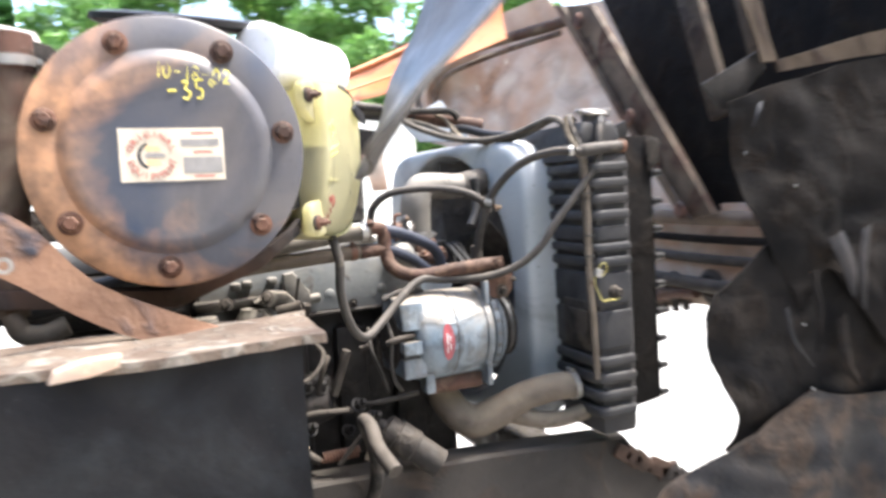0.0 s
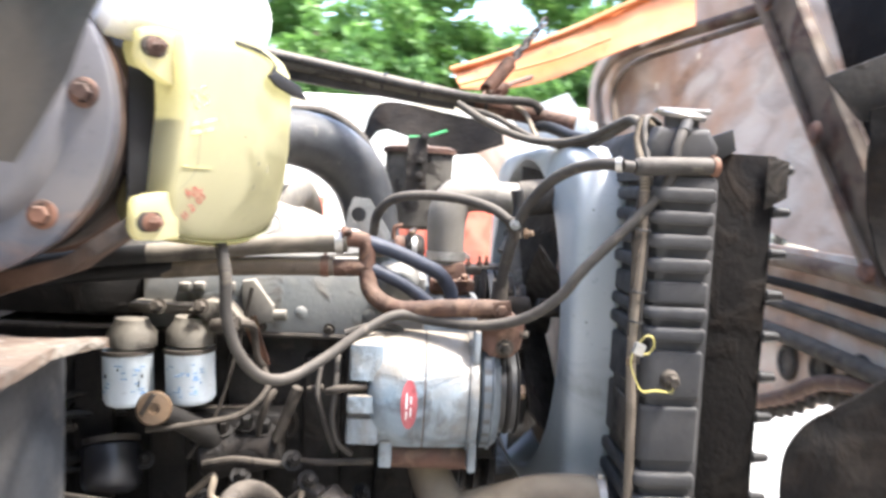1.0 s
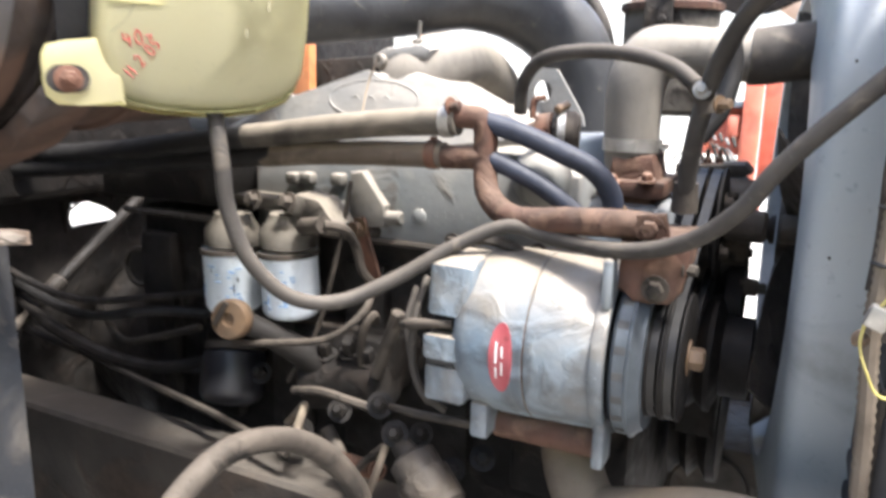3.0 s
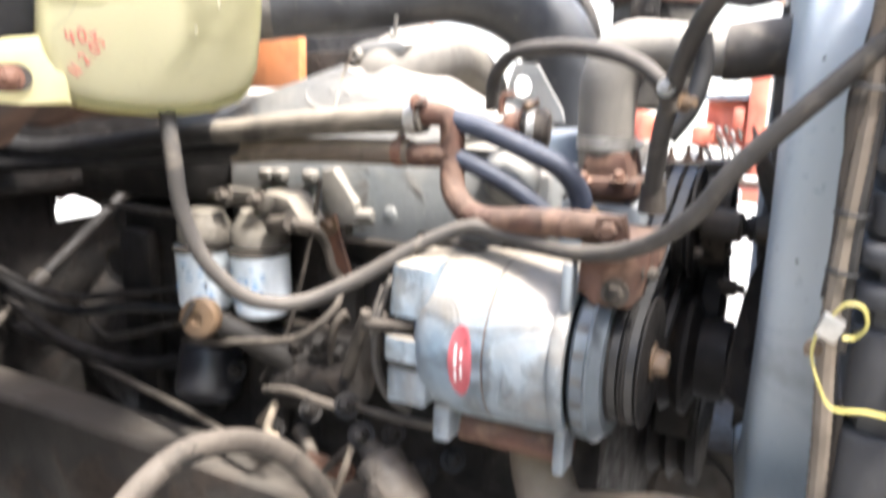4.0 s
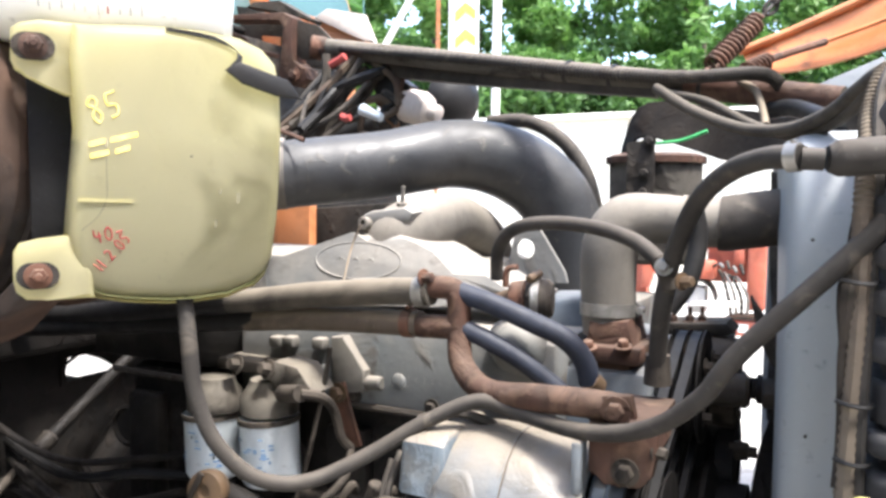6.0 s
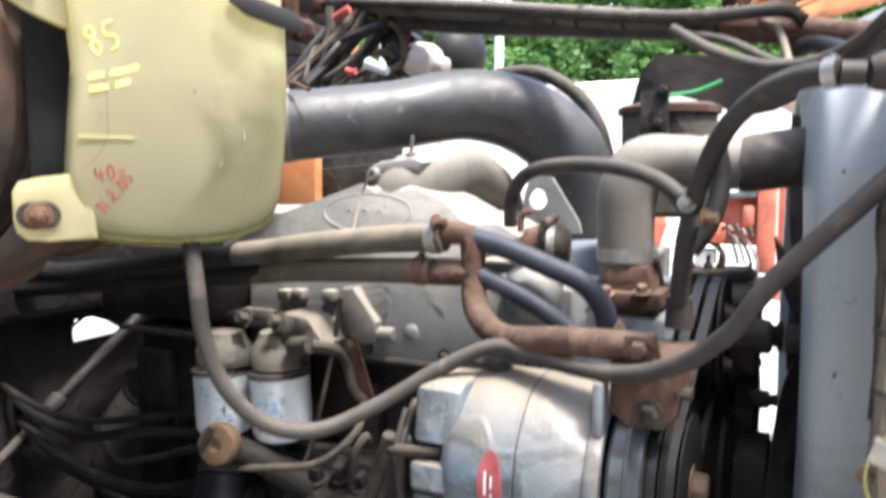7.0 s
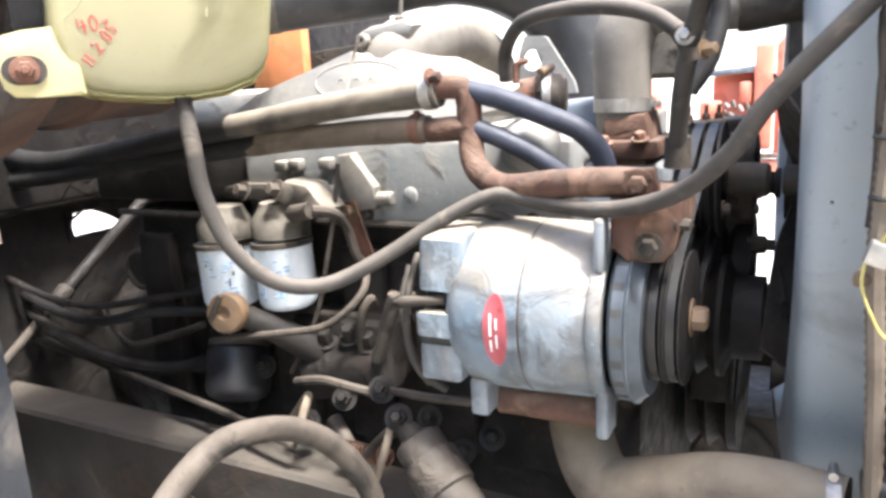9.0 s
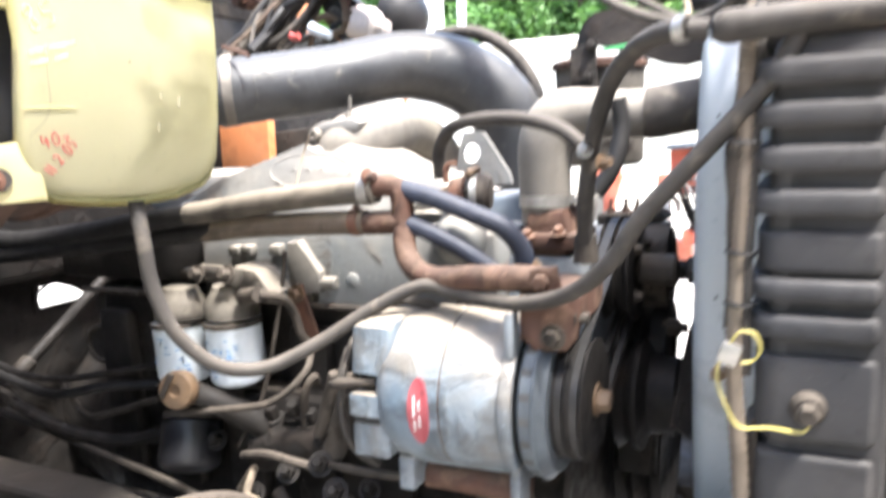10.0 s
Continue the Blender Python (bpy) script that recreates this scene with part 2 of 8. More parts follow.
FIBRE = surface("bare_fibreglass", (0.37, 0.315, 0.262), (0.46, 0.40, 0.338), 6, (0.6, 0.85), 0.0, 0.3, dust=(0.36, 0.205, 0.125), dust_amount=0.5, over=(0.26, 0.155, 0.095), over_amount=0.32, over_scale=4, over_soft=0.1)
DARK_TAN = surface("dark_tan_paint", (0.046, 0.034, 0.023), (0.028, 0.020, 0.014), 10, (0.6, 0.85), 0.0, 0.4, over=(0.022, 0.013, 0.009), over_amount=0.42, over_scale=9, spec=0.15)
BEAM = surface("tan_beam", (0.110, 0.084, 0.060), (0.072, 0.052, 0.038), 8, (0.6, 0.85), 0.0, 0.35, over=(0.060, 0.030, 0.020), over_amount=0.42, over_scale=9, over_soft=0.08, spec=0.2, settle=(0.15, 0.125, 0.098), settle_amount=0.3)
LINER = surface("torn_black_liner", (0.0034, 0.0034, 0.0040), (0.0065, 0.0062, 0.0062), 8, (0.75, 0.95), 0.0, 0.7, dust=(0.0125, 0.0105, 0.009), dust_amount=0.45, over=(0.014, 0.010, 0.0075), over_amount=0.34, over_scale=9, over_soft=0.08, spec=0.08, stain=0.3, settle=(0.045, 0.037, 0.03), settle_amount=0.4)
TORN_GREY = surface("torn_grey_cloth", (0.012, 0.013, 0.016), (0.022, 0.023, 0.026), 20, (0.7, 0.9), 0.0, 0.4, dust=(0.035, 0.028, 0.023), dust_amount=0.4, spec=0.2)
# Scuffs and dust, made paler for the sun on the shelf's side face.
SUNLIT_PANEL = surface("sunlit_scuffed_panel", (0.008, 0.011, 0.0155), (0.018, 0.020, 0.024), 5, (0.4, 0.7), 0.0, 0.6, dust=(0.055, 0.049, 0.042), dust_amount=0.35, over=(0.125, 0.110, 0.092), over_amount=0.30, over_scale=7.5, over_soft=0.06, spec=0.3, stain=0.6)
LEDGE = surface("rusty_black_ledge", (0.008, 0.0085, 0.0105), (0.018, 0.0155, 0.014), 7, (0.6, 0.9), 0.0, 0.6, over=(0.050, 0.032, 0.021), over_amount=0.40, over_scale=8, over_soft=0.1, spec=0.2, settle=(0.055, 0.044, 0.035), settle_amount=0.4)
CREAM = surface("cream_siding", (0.72, 0.69, 0.60), (0.78, 0.75, 0.67), 2, (0.5, 0.7), 0.0, 0.03, stain=0.0)
RED = surface("red_machine_paint", (0.55, 0.10, 0.055), (0.62, 0.16, 0.09), 8, (0.35, 0.55), 0.0, 0.08, dust=(0.42, 0.24, 0.18), dust_amount=0.35)
WHITE = surface("white_plastic", (0.74, 0.73, 0.70), (0.80, 0.79, 0.76), 12, (0.35, 0.55), 0.0, 0.03, stain=0.12)
CAN_WHITE = surface("white_filter_can", (0.46, 0.54, 0.61), (0.54, 0.60, 0.65), 20, (0.35, 0.55), 0.0, 0.04, dust=(0.34, 0.29, 0.21), dust_amount=0.28)
PAPER = surface("label_paper", (0.44, 0.375, 0.285), (0.52, 0.46, 0.365), 16, (0.6, 0.8), 0.0, 0.04, stain=0.2)
BAR_GREY = surface("printed_grey", (0.17, 0.16, 0.15), (0.23, 0.215, 0.2), 30, (0.6, 0.8), 0.0, 0.0)
FAINT = surface("faint_grey_print", (0.55, 0.55, 0.54), (0.62, 0.62, 0.61), 30, (0.6, 0.8), 0.0, 0.0)
RED_INK = surface("red_ink", (0.30, 0.045, 0.04), (0.36, 0.075, 0.06), 60, (0.5, 0.7), 0.0, 0.0, stain=0.0)
PALE_ORANGE = surface("pale_orange_ink", (0.72, 0.42, 0.16), (0.75, 0.5, 0.24), 30, (0.6, 0.8), 0.0, 0.0, stain=0.0)
FADED_INK = surface("faded_yellow_ink", (0.66, 0.56, 0.20), (0.70, 0.56, 0.10), 90, (0.5, 0.7), 0.0, 0.0, stain=0.0)
YELLOW_INK = surface("yellow_ink", (0.62, 0.53, 0.05), (0.68, 0.60, 0.16), 90, (0.6, 0.8), 0.0, 0.0, stain=0.0)
BLUE_INK = surface("blue_ink", (0.11, 0.18, 0.29), (0.18, 0.26, 0.37), 30, (0.6, 0.8), 0.0, 0.0)
PALE_PLASTIC = surface("pale_dirty_plastic", (0.46, 0.41, 0.38), (0.56, 0.51, 0.47), 14, (0.5, 0.7), 0.0, 0.15, dust=(0.36, 0.28, 0.22), dust_amount=0.4, stain=0.4)
COOLANT = surface("murky_coolant", (0.055, 0.056, 0.022), (0.080, 0.080, 0.033), 6, (0.4, 0.6), 0.0, 0.0, stain=0.2)
SCUFF = surface("scuffed_plastic", (0.20, 0.18, 0.11), (0.27, 0.25, 0.16), 40, (0.6, 0.8), 0.0, 0.0, stain=0.0)
BLACK_INK = surface("black_ink", (0.02, 0.02, 0.02), (0.04, 0.04, 0.04), 30, (0.6, 0.8), 0.0, 0.0)
BADGE = surface("crimson_badge", (0.20, 0.022, 0.034), (0.26, 0.04, 0.05), 60, (0.4, 0.6), 0.0, 0.0, dust=(0.4, 0.25, 0.22), dust_amount=0.15, stain=0.1)
GLOSS_BLACK = surface("gloss_black_paint", (0.0045, 0.0055, 0.010), (0.009, 0.011, 0.018), 14, (0.3, 0.5), 0.0, 0.1, dust=(0.022, 0.02, 0.018), dust_amount=0.4, spec=0.4)
GREEN = surface("green_string", (0.03, 0.30, 0.08), (0.05, 0.38, 0.12), 30, (0.5, 0.7), 0.0, 0.0)
YELLOW_WIRE = surface("yellow_wire", (0.42, 0.36, 0.10), (0.33, 0.28, 0.10), 30, (0.5, 0.7), 0.0, 0.0)
BARK = surface("bark", (0.09, 0.07, 0.055), (0.14, 0.115, 0.09), 9, (0.8, 1.0), 0.0, 0.6, spec=0.2)
GRAVEL = surface("pale_gravel", (0.37, 0.35, 0.315), (0.45, 0.43, 0.39), 0.7, (0.8, 1.0), 0.0, 0.4, over=(0.30, 0.28, 0.25), over_amount=0.35, over_scale=0.4, fine=35, spec=0.2)


def plastic_tank():
    m = surface("yellowed_translucent_plastic", (0.52, 0.485, 0.315), (0.58, 0.545, 0.375), 7, (0.35, 0.55), 0.0, 0.06, dust=(0.36, 0.33, 0.20), dust_amount=0.5, over=(0.40, 0.375, 0.25), over_amount=0.36, over_scale=9, stain=0.4)
    t = m.node_tree
    b = t.nodes["Principled BSDF"]
    out = t.nodes["Material Output"]
    tr = t.nodes.new("ShaderNodeBsdfTranslucent")
    tr.inputs["Color"].default_value = (0.78, 0.74, 0.47, 1)
    mx = t.nodes.new("ShaderNodeMixShader")
    mx.inputs[0].default_value = 0.62
    t.links.new(b.outputs[0], mx.inputs[1])
    t.links.new(tr.outputs[0], mx.inputs[2])
    t.links.new(mx.outputs[0], out.inputs[0])
    return m


def leaf_material(name, c1, c2):
    m = bpy.data.materials.new(name)
    m.use_nodes = True
    t = m.node_tree
    b = t.nodes["Principled BSDF"]
    g = t.nodes.new("ShaderNodeNewGeometry")
    mx = t.nodes.new("ShaderNodeMix")
    mx.data_type = "RGBA"
    mx.inputs["A"].default_value, mx.inputs["B"].default_value = (*c1, 1), (*c2, 1)
    t.links.new(g.outputs["Random Per Island"], mx.inputs["Factor"])
    t.links.new(mx.outputs["Result"], b.inputs["Base Color"])
    b.inputs["Roughness"].default_value = 0.55
    tr = t.nodes.new("ShaderNodeBsdfTranslucent")
    t.links.new(mx.outputs["Result"], tr.inputs["Color"])
    ms = t.nodes.new("ShaderNodeMixShader")
    ms.inputs[0].default_value = 0.45
    t.links.new(b.outputs[0], ms.inputs[1])
    t.links.new(tr.outputs[0], ms.inputs[2])
    t.links.new(ms.outputs[0], t.nodes["Material Output"].inputs[0])
    return m


def glass_material():
    m = bpy.data.materials.new("tinted_glass")
    m.use_nodes = True
    b = m.node_tree.nodes["Principled BSDF"]
    b.inputs["Base Color"].default_value = (0.72, 0.86, 0.84, 1)
    b.inputs["Roughness"].default_value = 0.05
    b.inputs["Transmission Weight"].default_value = 1.0
    b.inputs["IOR"].default_value = 1.1
    return m


GLASS = glass_material()
# Teal base stands for the sky mirrored in the windshield.
SKY_GLASS = surface("sky_teal_windshield", (0.09, 0.15, 0.15), (0.12, 0.19, 0.19), 3, (0.06, 0.12), 0.0, 0.0, stain=0.0)
TANK = plastic_tank()
LEAF_A = leaf_material("leaves_mid_green", (0.065, 0.16, 0.03), (0.17, 0.32, 0.08))
LEAF_B = leaf_material("leaves_dark_green", (0.045, 0.115, 0.028), (0.115, 0.235, 0.06))


# ---- mesh helpers ----
def box(bm, lo, hi, bevel=0.0, turn=None):
    c = [(a + b) / 2 for a, b in zip(lo, hi)]
    s = [abs(b - a) for a, b in zip(lo, hi)]
    m = Matrix.Translation(c) @ (turn or Matrix()) @ Matrix.Diagonal((*s, 1))
    r = bmesh.ops.create_cube(bm, size=1.0, matrix=m)
    if bevel:
        edges = list({e for v in r["verts"] for e in v.link_edges})
        bmesh.ops.bevel(bm, geom=edges, offset=bevel, segments=2, profile=0.5, affect="EDGES")
    return bm


def frame_of(d):
    d = Vector(d).normalized()
    up = Vector((0, 0, 1)) if abs(d.z) < 0.9 else Vector((1, 0, 0))
    a = d.cross(up).normalized()
    return a, d.cross(a).normalized(), d


def lathe(bm, p0, axis, profile, seg=28, a0=0.0, a1=360.0):
    """Turns (along, radius) pairs about the axis through p0."""
    u, v, d = frame_of(axis)
    p0 = Vector(p0)
    full = a1 - a0 >= 359.9
    n = seg if full else seg + 1
    rings = []
    for along, r in profile:
        if r < 1e-6:
            rings.append([bm.verts.new(p0 + d * along)])
            continue
        ring = []
        for i in range(n):
            a = radians(a0 + (a1 - a0) * i / seg)
            ring.append(bm.verts.new(p0 + d * along + (u * math.cos(a) + v * math.sin(a)) * r))
        rings.append(ring)
    for q, w in zip(rings, rings[1:]):
        for i in range(n if full else n - 1):
            j = (i + 1) % n
            if len(q) == 1 and len(w) > 1:
                bm.faces.new((q[0], w[i], w[j]))
            elif len(w) == 1 and len(q) > 1:
                bm.faces.new((q[i], w[0], q[j]))
            elif len(q) > 1:
                bm.faces.new((q[i], w[i], w[j], q[j]))
    return bm


def rod(bm, p0, p1, r, seg=14, r1=None, edge=0.0):
    p0, p1 = Vector(p0), Vector(p1)
    n = (p1 - p0).length
    r1 = r if r1 is None else r1
    e = min(edge, n * 0.3, r * 0.5)
    if e:
        prof = [(0, 0), (0, r - e), (e, r), (n - e, r1), (n, r1 - e), (n, 0)]
    else:
        prof = [(0, 0), (0, r), (n, r1), (n, 0)]
    return lathe(bm, p0, p1 - p0, prof, seg)


def smooth_line(pts, per=6):
    pts = [Vector(p) for p in pts]
    if len(pts) < 3:
        return pts
    ext = [pts[0] * 2 - pts[1]] + pts + [pts[-1] * 2 - pts[-2]]
    out = []
    for i in range(1, len(ext) - 2):
        a, b, c, d = ext[i - 1:i + 3]
        for k in range(per):
            s = k / per
            out.append(0.5 * (2 * b + (c - a) * s + (2 * a - 5 * b + 4 * c - d) * s * s + (3 * b - a - 3 * c + d) * s ** 3))
    return out + [pts[-1]]


def tube(bm, pts, r, seg=10, per=6, ribs=0.0):
    """A round tube along a smooth line; r: one radius, or one at each given point; ribs: corrugation depth."""
    line = smooth_line(pts, per)
    n = len(line)
    rad = [r] * n if not isinstance(r, (list, tuple)) else [float(np.interp(i / (n - 1) * (len(r) - 1), range(len(r)), r)) for i in range(n)]
    if ribs:
        rad = [q + (ribs if i % 2 else -ribs) for i, q in enumerate(rad)]
    d0 = (line[1] - line[0]).normalized()
    u = frame_of(d0)[0]
    rings = []
    for i, p in enumerate(line):
        d = (line[min(i + 1, n - 1)] - line[max(i - 1, 0)]).normalized()
        u = (u - d * u.dot(d)).normalized()
        v = d.cross(u)
        rings.append([bm.verts.new(p + (u * math.cos(2 * math.pi * k / seg) + v * math.sin(2 * math.pi * k / seg)) * rad[i]) for k in range(seg)])
    for q, w in zip(rings, rings[1:]):
        for k in range(seg):
            bm.faces.new((q[k], q[(k + 1) % seg], w[(k + 1) % seg], w[k]))
    bm.faces.new(rings[0][::-1])
    bm.faces.new(rings[-1])
    return bm


def slab(bm, outline, along, bevel=0.0, seg=2):
    """A flat plate: the outline's points, thickened by the vector along."""
    a = [bm.verts.new(p) for p in outline]
    b = [bm.verts.new(Vector(p) + Vector(along)) for p in outline]
    f0, f1 = bm.faces.new(a), bm.faces.new(b[::-1])
    n = len(a)
    for i in range(n):
        bm.faces.new((a[i], b[i], b[(i + 1) % n], a[(i + 1) % n]))
    if bevel:
        bmesh.ops.bevel(bm, geom=list(f0.edges) + list(f1.edges), offset=bevel, segments=seg, profile=0.5, affect="EDGES")
    return bm


def holed_plate(bm, outline, centre, r, along, seg=28):
    """A flat plate in a y plane with a round hole through it."""
    c = Vector(centre)
    ring_in, ring_out = [], []
    for i in range(seg):
        a = 2 * math.pi * i / seg
        d = Vector((math.cos(a), 0, math.sin(a)))
        best = None
        for p, q in zip(outline, outline[1:] + outline[:1]):
            p, q = Vector(p) - c, Vector(q) - c
            w = q - p
            den = d.x * w.z - d.z * w.x
            if abs(den) < 1e-9:
                continue
            t = (p.x * w.z - p.z * w.x) / den
            u = (p.x * d.z - p.z * d.x) / den
            if t > 0 and -1e-6 <= u <= 1 + 1e-6:
                best = t if best is None else max(best, t)
        ring_in.append(c + d * r)
        ring_out.append(c + d * (best or r * 1.5))
    al = Vector(along)
    v = [[bm.verts.new(p) for p in ring] for ring in (ring_in, ring_out, [p + al for p in ring_out], [p + al for p in ring_in])]
    for q, w in zip(v, v[1:] + v[:1]):
        for i in range(seg):
            bm.faces.new((q[i], q[(i + 1) % seg], w[(i + 1) % seg], w[i]))
    return bm


def bent_sheet(bm, rows, thick=0.004, wave=0.0, seed=0, per=3):
    """A sheet through rows of points (all of one length), thickened; wave: uneven bulges in metres."""
    rows = [smooth_line(r, per) for r in rows]
    cols = list(zip(*rows))
    cols = [smooth_line(c, per) for c in cols]
    g = [[Vector(c[i]) for c in cols] for i in range(len(cols[0]))]
    nrm = (g[0][-1] - g[0][0]).cross(g[-1][0] - g[0][0]).normalized()
    for r in g:
        for p in r:
            p += nrm * wave * (noise.noise(p * 7 + Vector((seed, 0, 0))) + 0.45 * noise.noise(p * 24 + Vector((0, seed, 0))))
    top = [[bm.verts.new(p) for p in r] for r in g]
    bot = [[bm.verts.new(p + nrm * thick) for p in r] for r in g]
    for s, flip in ((top, False), (bot, True)):
        for i in range(len(s) - 1):
            for j in range(len(s[0]) - 1):
                q = (s[i][j], s[i][j + 1], s[i + 1][j + 1], s[i + 1][j])
                bm.faces.new(q[::-1] if flip else q)
    rim = [(i, 0) for i in range(len(g))] + [(len(g) - 1, j) for j in range(1, len(g[0]))] + [(i, len(g[0]) - 1) for i in range(len(g) - 2, -1, -1)] + [(0, j) for j in range(len(g[0]) - 2, 0, -1)]
    for (i, j), (k, q) in zip(rim, rim[1:] + rim[:1]):
        bm.faces.new((top[i][j], top[k][q], bot[k][q], bot[i][j]))
    return bm


BASE = {}


def mesh_object(name, bm, material, origin, smooth=True):
    bmesh.ops.recalc_face_normals(bm, faces=bm.faces)
    for v in bm.verts:
        v.co -= origin
    me = bpy.data.meshes.new(name)
    bm.to_mesh(me)
    bm.free()
    me.materials.append(material)
    if smooth:
        me.shade_smooth()
        me.set_sharp_from_angle(angle=radians(38))
    return new(name, me)


def thing(name, label, category, base, group=""):
    e = new(name)
    e.empty_display_size = 0.05
    e.location = base
    BASE[e.name] = Vector(base)
    return tagged(e, label, category, group)


def part(name, bm, material, parent, label="", smooth=True):
    o = mesh_object(name, bm, material, BASE[parent.name], smooth)
    o.parent = parent
    BASE[o.name] = BASE[parent.name]
    return tagged(o, label) if label else o


def solo(name, bm, material, label, category, group="", kind="", smooth=True):
    lo = Vector([min(v.co[i] for v in bm.verts) for i in range(3)])
    hi = Vector([max(v.co[i] for v in bm.verts) for i in range(3)])
    base = Vector(((lo.x + hi.x) / 2, (lo.y + hi.y) / 2, lo.z))
    o = mesh_object(name, bm, material, base, smooth)
    o.location = base
    BASE[o.name] = base
    return tagged(o, label, category, group, kind)


def B():
    return bmesh.new()


def bolt(bm, p, axis, r=0.009, h=0.008, washer=True):
    """A hexagon head on a washer."""
    d = Vector(axis).normalized()
    p = Vector(p)
    if washer:
        rod(bm, p, p + d * 0.002, r * 1.55, 14)
    lathe(bm, p + d * 0.002, d, [(0, 0), (0, r), (h * 0.8, r), (h, r * 0.8), (h, 0)], 6)
    return bm


def band(bm, c, axis, r, w=0.012, th=0.0015):
    """A hose clamp with its screw housing."""
    lathe(bm, Vector(c) - Vector(axis).normalized() * w / 2, axis, [(0, r), (0, r + th), (w, r + th), (w, r), (0, r)], 22)
    u, v, d = frame_of(axis)
    k = min(1.0, r / 0.03)
    q = Vector(c) - v * (r + th + 0.003 * k)
    rod(bm, q - u * 0.011 * k, q + u * 0.011 * k, 0.0045 * k, 8)
    return bm


def letters(text, size, m, name="lettering"):
    """Flat lettering as a mesh, its middle at the pose m."""
    cu = bpy.data.curves.new(name, "FONT")
    cu.body, cu.size, cu.align_x, cu.align_y, cu.extrude = text, size, "CENTER", "CENTER", 0.0004
    cu.resolution_u = 2
    ob = new(name, cu)
    me = bpy.data.meshes.new_from_object(ob.evaluated_get(bpy.context.evaluated_depsgraph_get()))
    bpy.data.objects.remove(ob)
    bm = B()
    bm.from_mesh(me)
    bpy.data.meshes.remove(me)
    bmesh.ops.transform(bm, matrix=m, verts=bm.verts)
    return bm


GLYPHS = {
    "0": [[(0.5, 1), (0.15, 0.75), (0.1, 0.35), (0.4, 0), (0.75, 0.2), (0.8, 0.7), (0.5, 1)]],
    "1": [[(0.4, 1), (0.38, 0.5), (0.4, 0)]],
    "2": [[(0.15, 0.8), (0.45, 1), (0.75, 0.75), (0.4, 0.35), (0.1, 0.02), (0.5, 0.08), (0.85, 0.0)]],
    "3": [[(0.15, 0.95), (0.7, 0.92), (0.4, 0.58), (0.72, 0.35), (0.5, 0.02), (0.12, 0.1)]],
    "4": [[(0.18, 1), (0.12, 0.5), (0.85, 0.5)], [(0.66, 0.8), (0.6, 0.0)]],
    "5": [[(0.8, 1), (0.25, 0.97), (0.2, 0.6), (0.65, 0.5), (0.6, 0.1), (0.12, 0.03)]],
    "7": [[(0.1, 0.97), (0.8, 1.0), (0.35, 0.0)]],
    "8": [[(0.5, 0.55), (0.2, 0.8), (0.5, 1), (0.75, 0.8), (0.25, 0.3), (0.45, 0), (0.78, 0.25), (0.5, 0.55)]],
    "-": [[(0.1, 0.48), (0.8, 0.5)]],
    ".": [[(0.4, 0.0), (0.5, 0.06)]],
    "o": [[(0.5, 1), (0.25, 0.85), (0.45, 0.68), (0.7, 0.85), (0.5, 1)]],
}


def scrawl(text, size, m, r):
    """Handwriting in flattened strokes that starts at the pose m."""
    bm = B()
    rnd = random.Random(len(text))
    x = 0.0
    for ch in text:
        for st in GLYPHS.get(ch, []):
            pts = [m @ Vector(((x + a * 0.62 + rnd.uniform(-0.03, 0.03)) * size, (b + rnd.uniform(-0.03, 0.03)) * size, 0)) for a, b in st]
            tube(bm, pts, r, 5, 3)
        x += 0.45 if ch in ".1" else 0.72
    return bm


FACE_Y = Matrix.Rotation(radians(90), 4, "X")      # lettering that reads from -y


def facing(x, y, z, roll=0.0, yaw=0.0):
    return Matrix.Translation((x, y, z)) @ Matrix.Rotation(radians(yaw), 4, "Z") @ FACE_Y @ Matrix.Rotation(radians(roll), 4, "Z")


def hose(name, pts, r, material, label, category="hose", group="", seg=10, per=6, ribs=0.0):
    return solo(name, tube(B(), pts, r, seg, per, ribs), material, label, category, group)


def spring(name, p0, p1, r, turns, label):
    p0, p1 = Vector(p0), Vector(p1)
    u, v, d = frame_of(p1 - p0)
    n0 = turns * 10
    pts = [p0 + (p1 - p0) * (i / n0) + (u * math.cos(i * 0.628) + v * math.sin(i * 0.628)) * r for i in range(n0 + 1)]
    return solo(name, tube(B(), pts, r * 0.24, 6, 1), RUSTY, label, "spring", "hood springs")


# ---- the yard ----
bm = B()
n = 70
span = [-400 + 800 * (i / n) for i in range(n + 1)]
span = [math.copysign(abs(v / 400) ** 2.2 * 400, v) for v in span]
grid = [[bm.verts.new((x, y, -0.02 + 0.02 * noise.noise(Vector((x * 0.4, y * 0.4, 0))))) for x in span] for y in span]
for i in range(n):
    for j in range(n):
        bm.faces.new((grid[i][j], grid[i][j + 1], grid[i + 1][j + 1], grid[i + 1][j]))
o = mesh_object("ground", bm, GRAVEL, Vector())
tagged(o, "pale sunlit gravel yard", "ground", kind="structure")


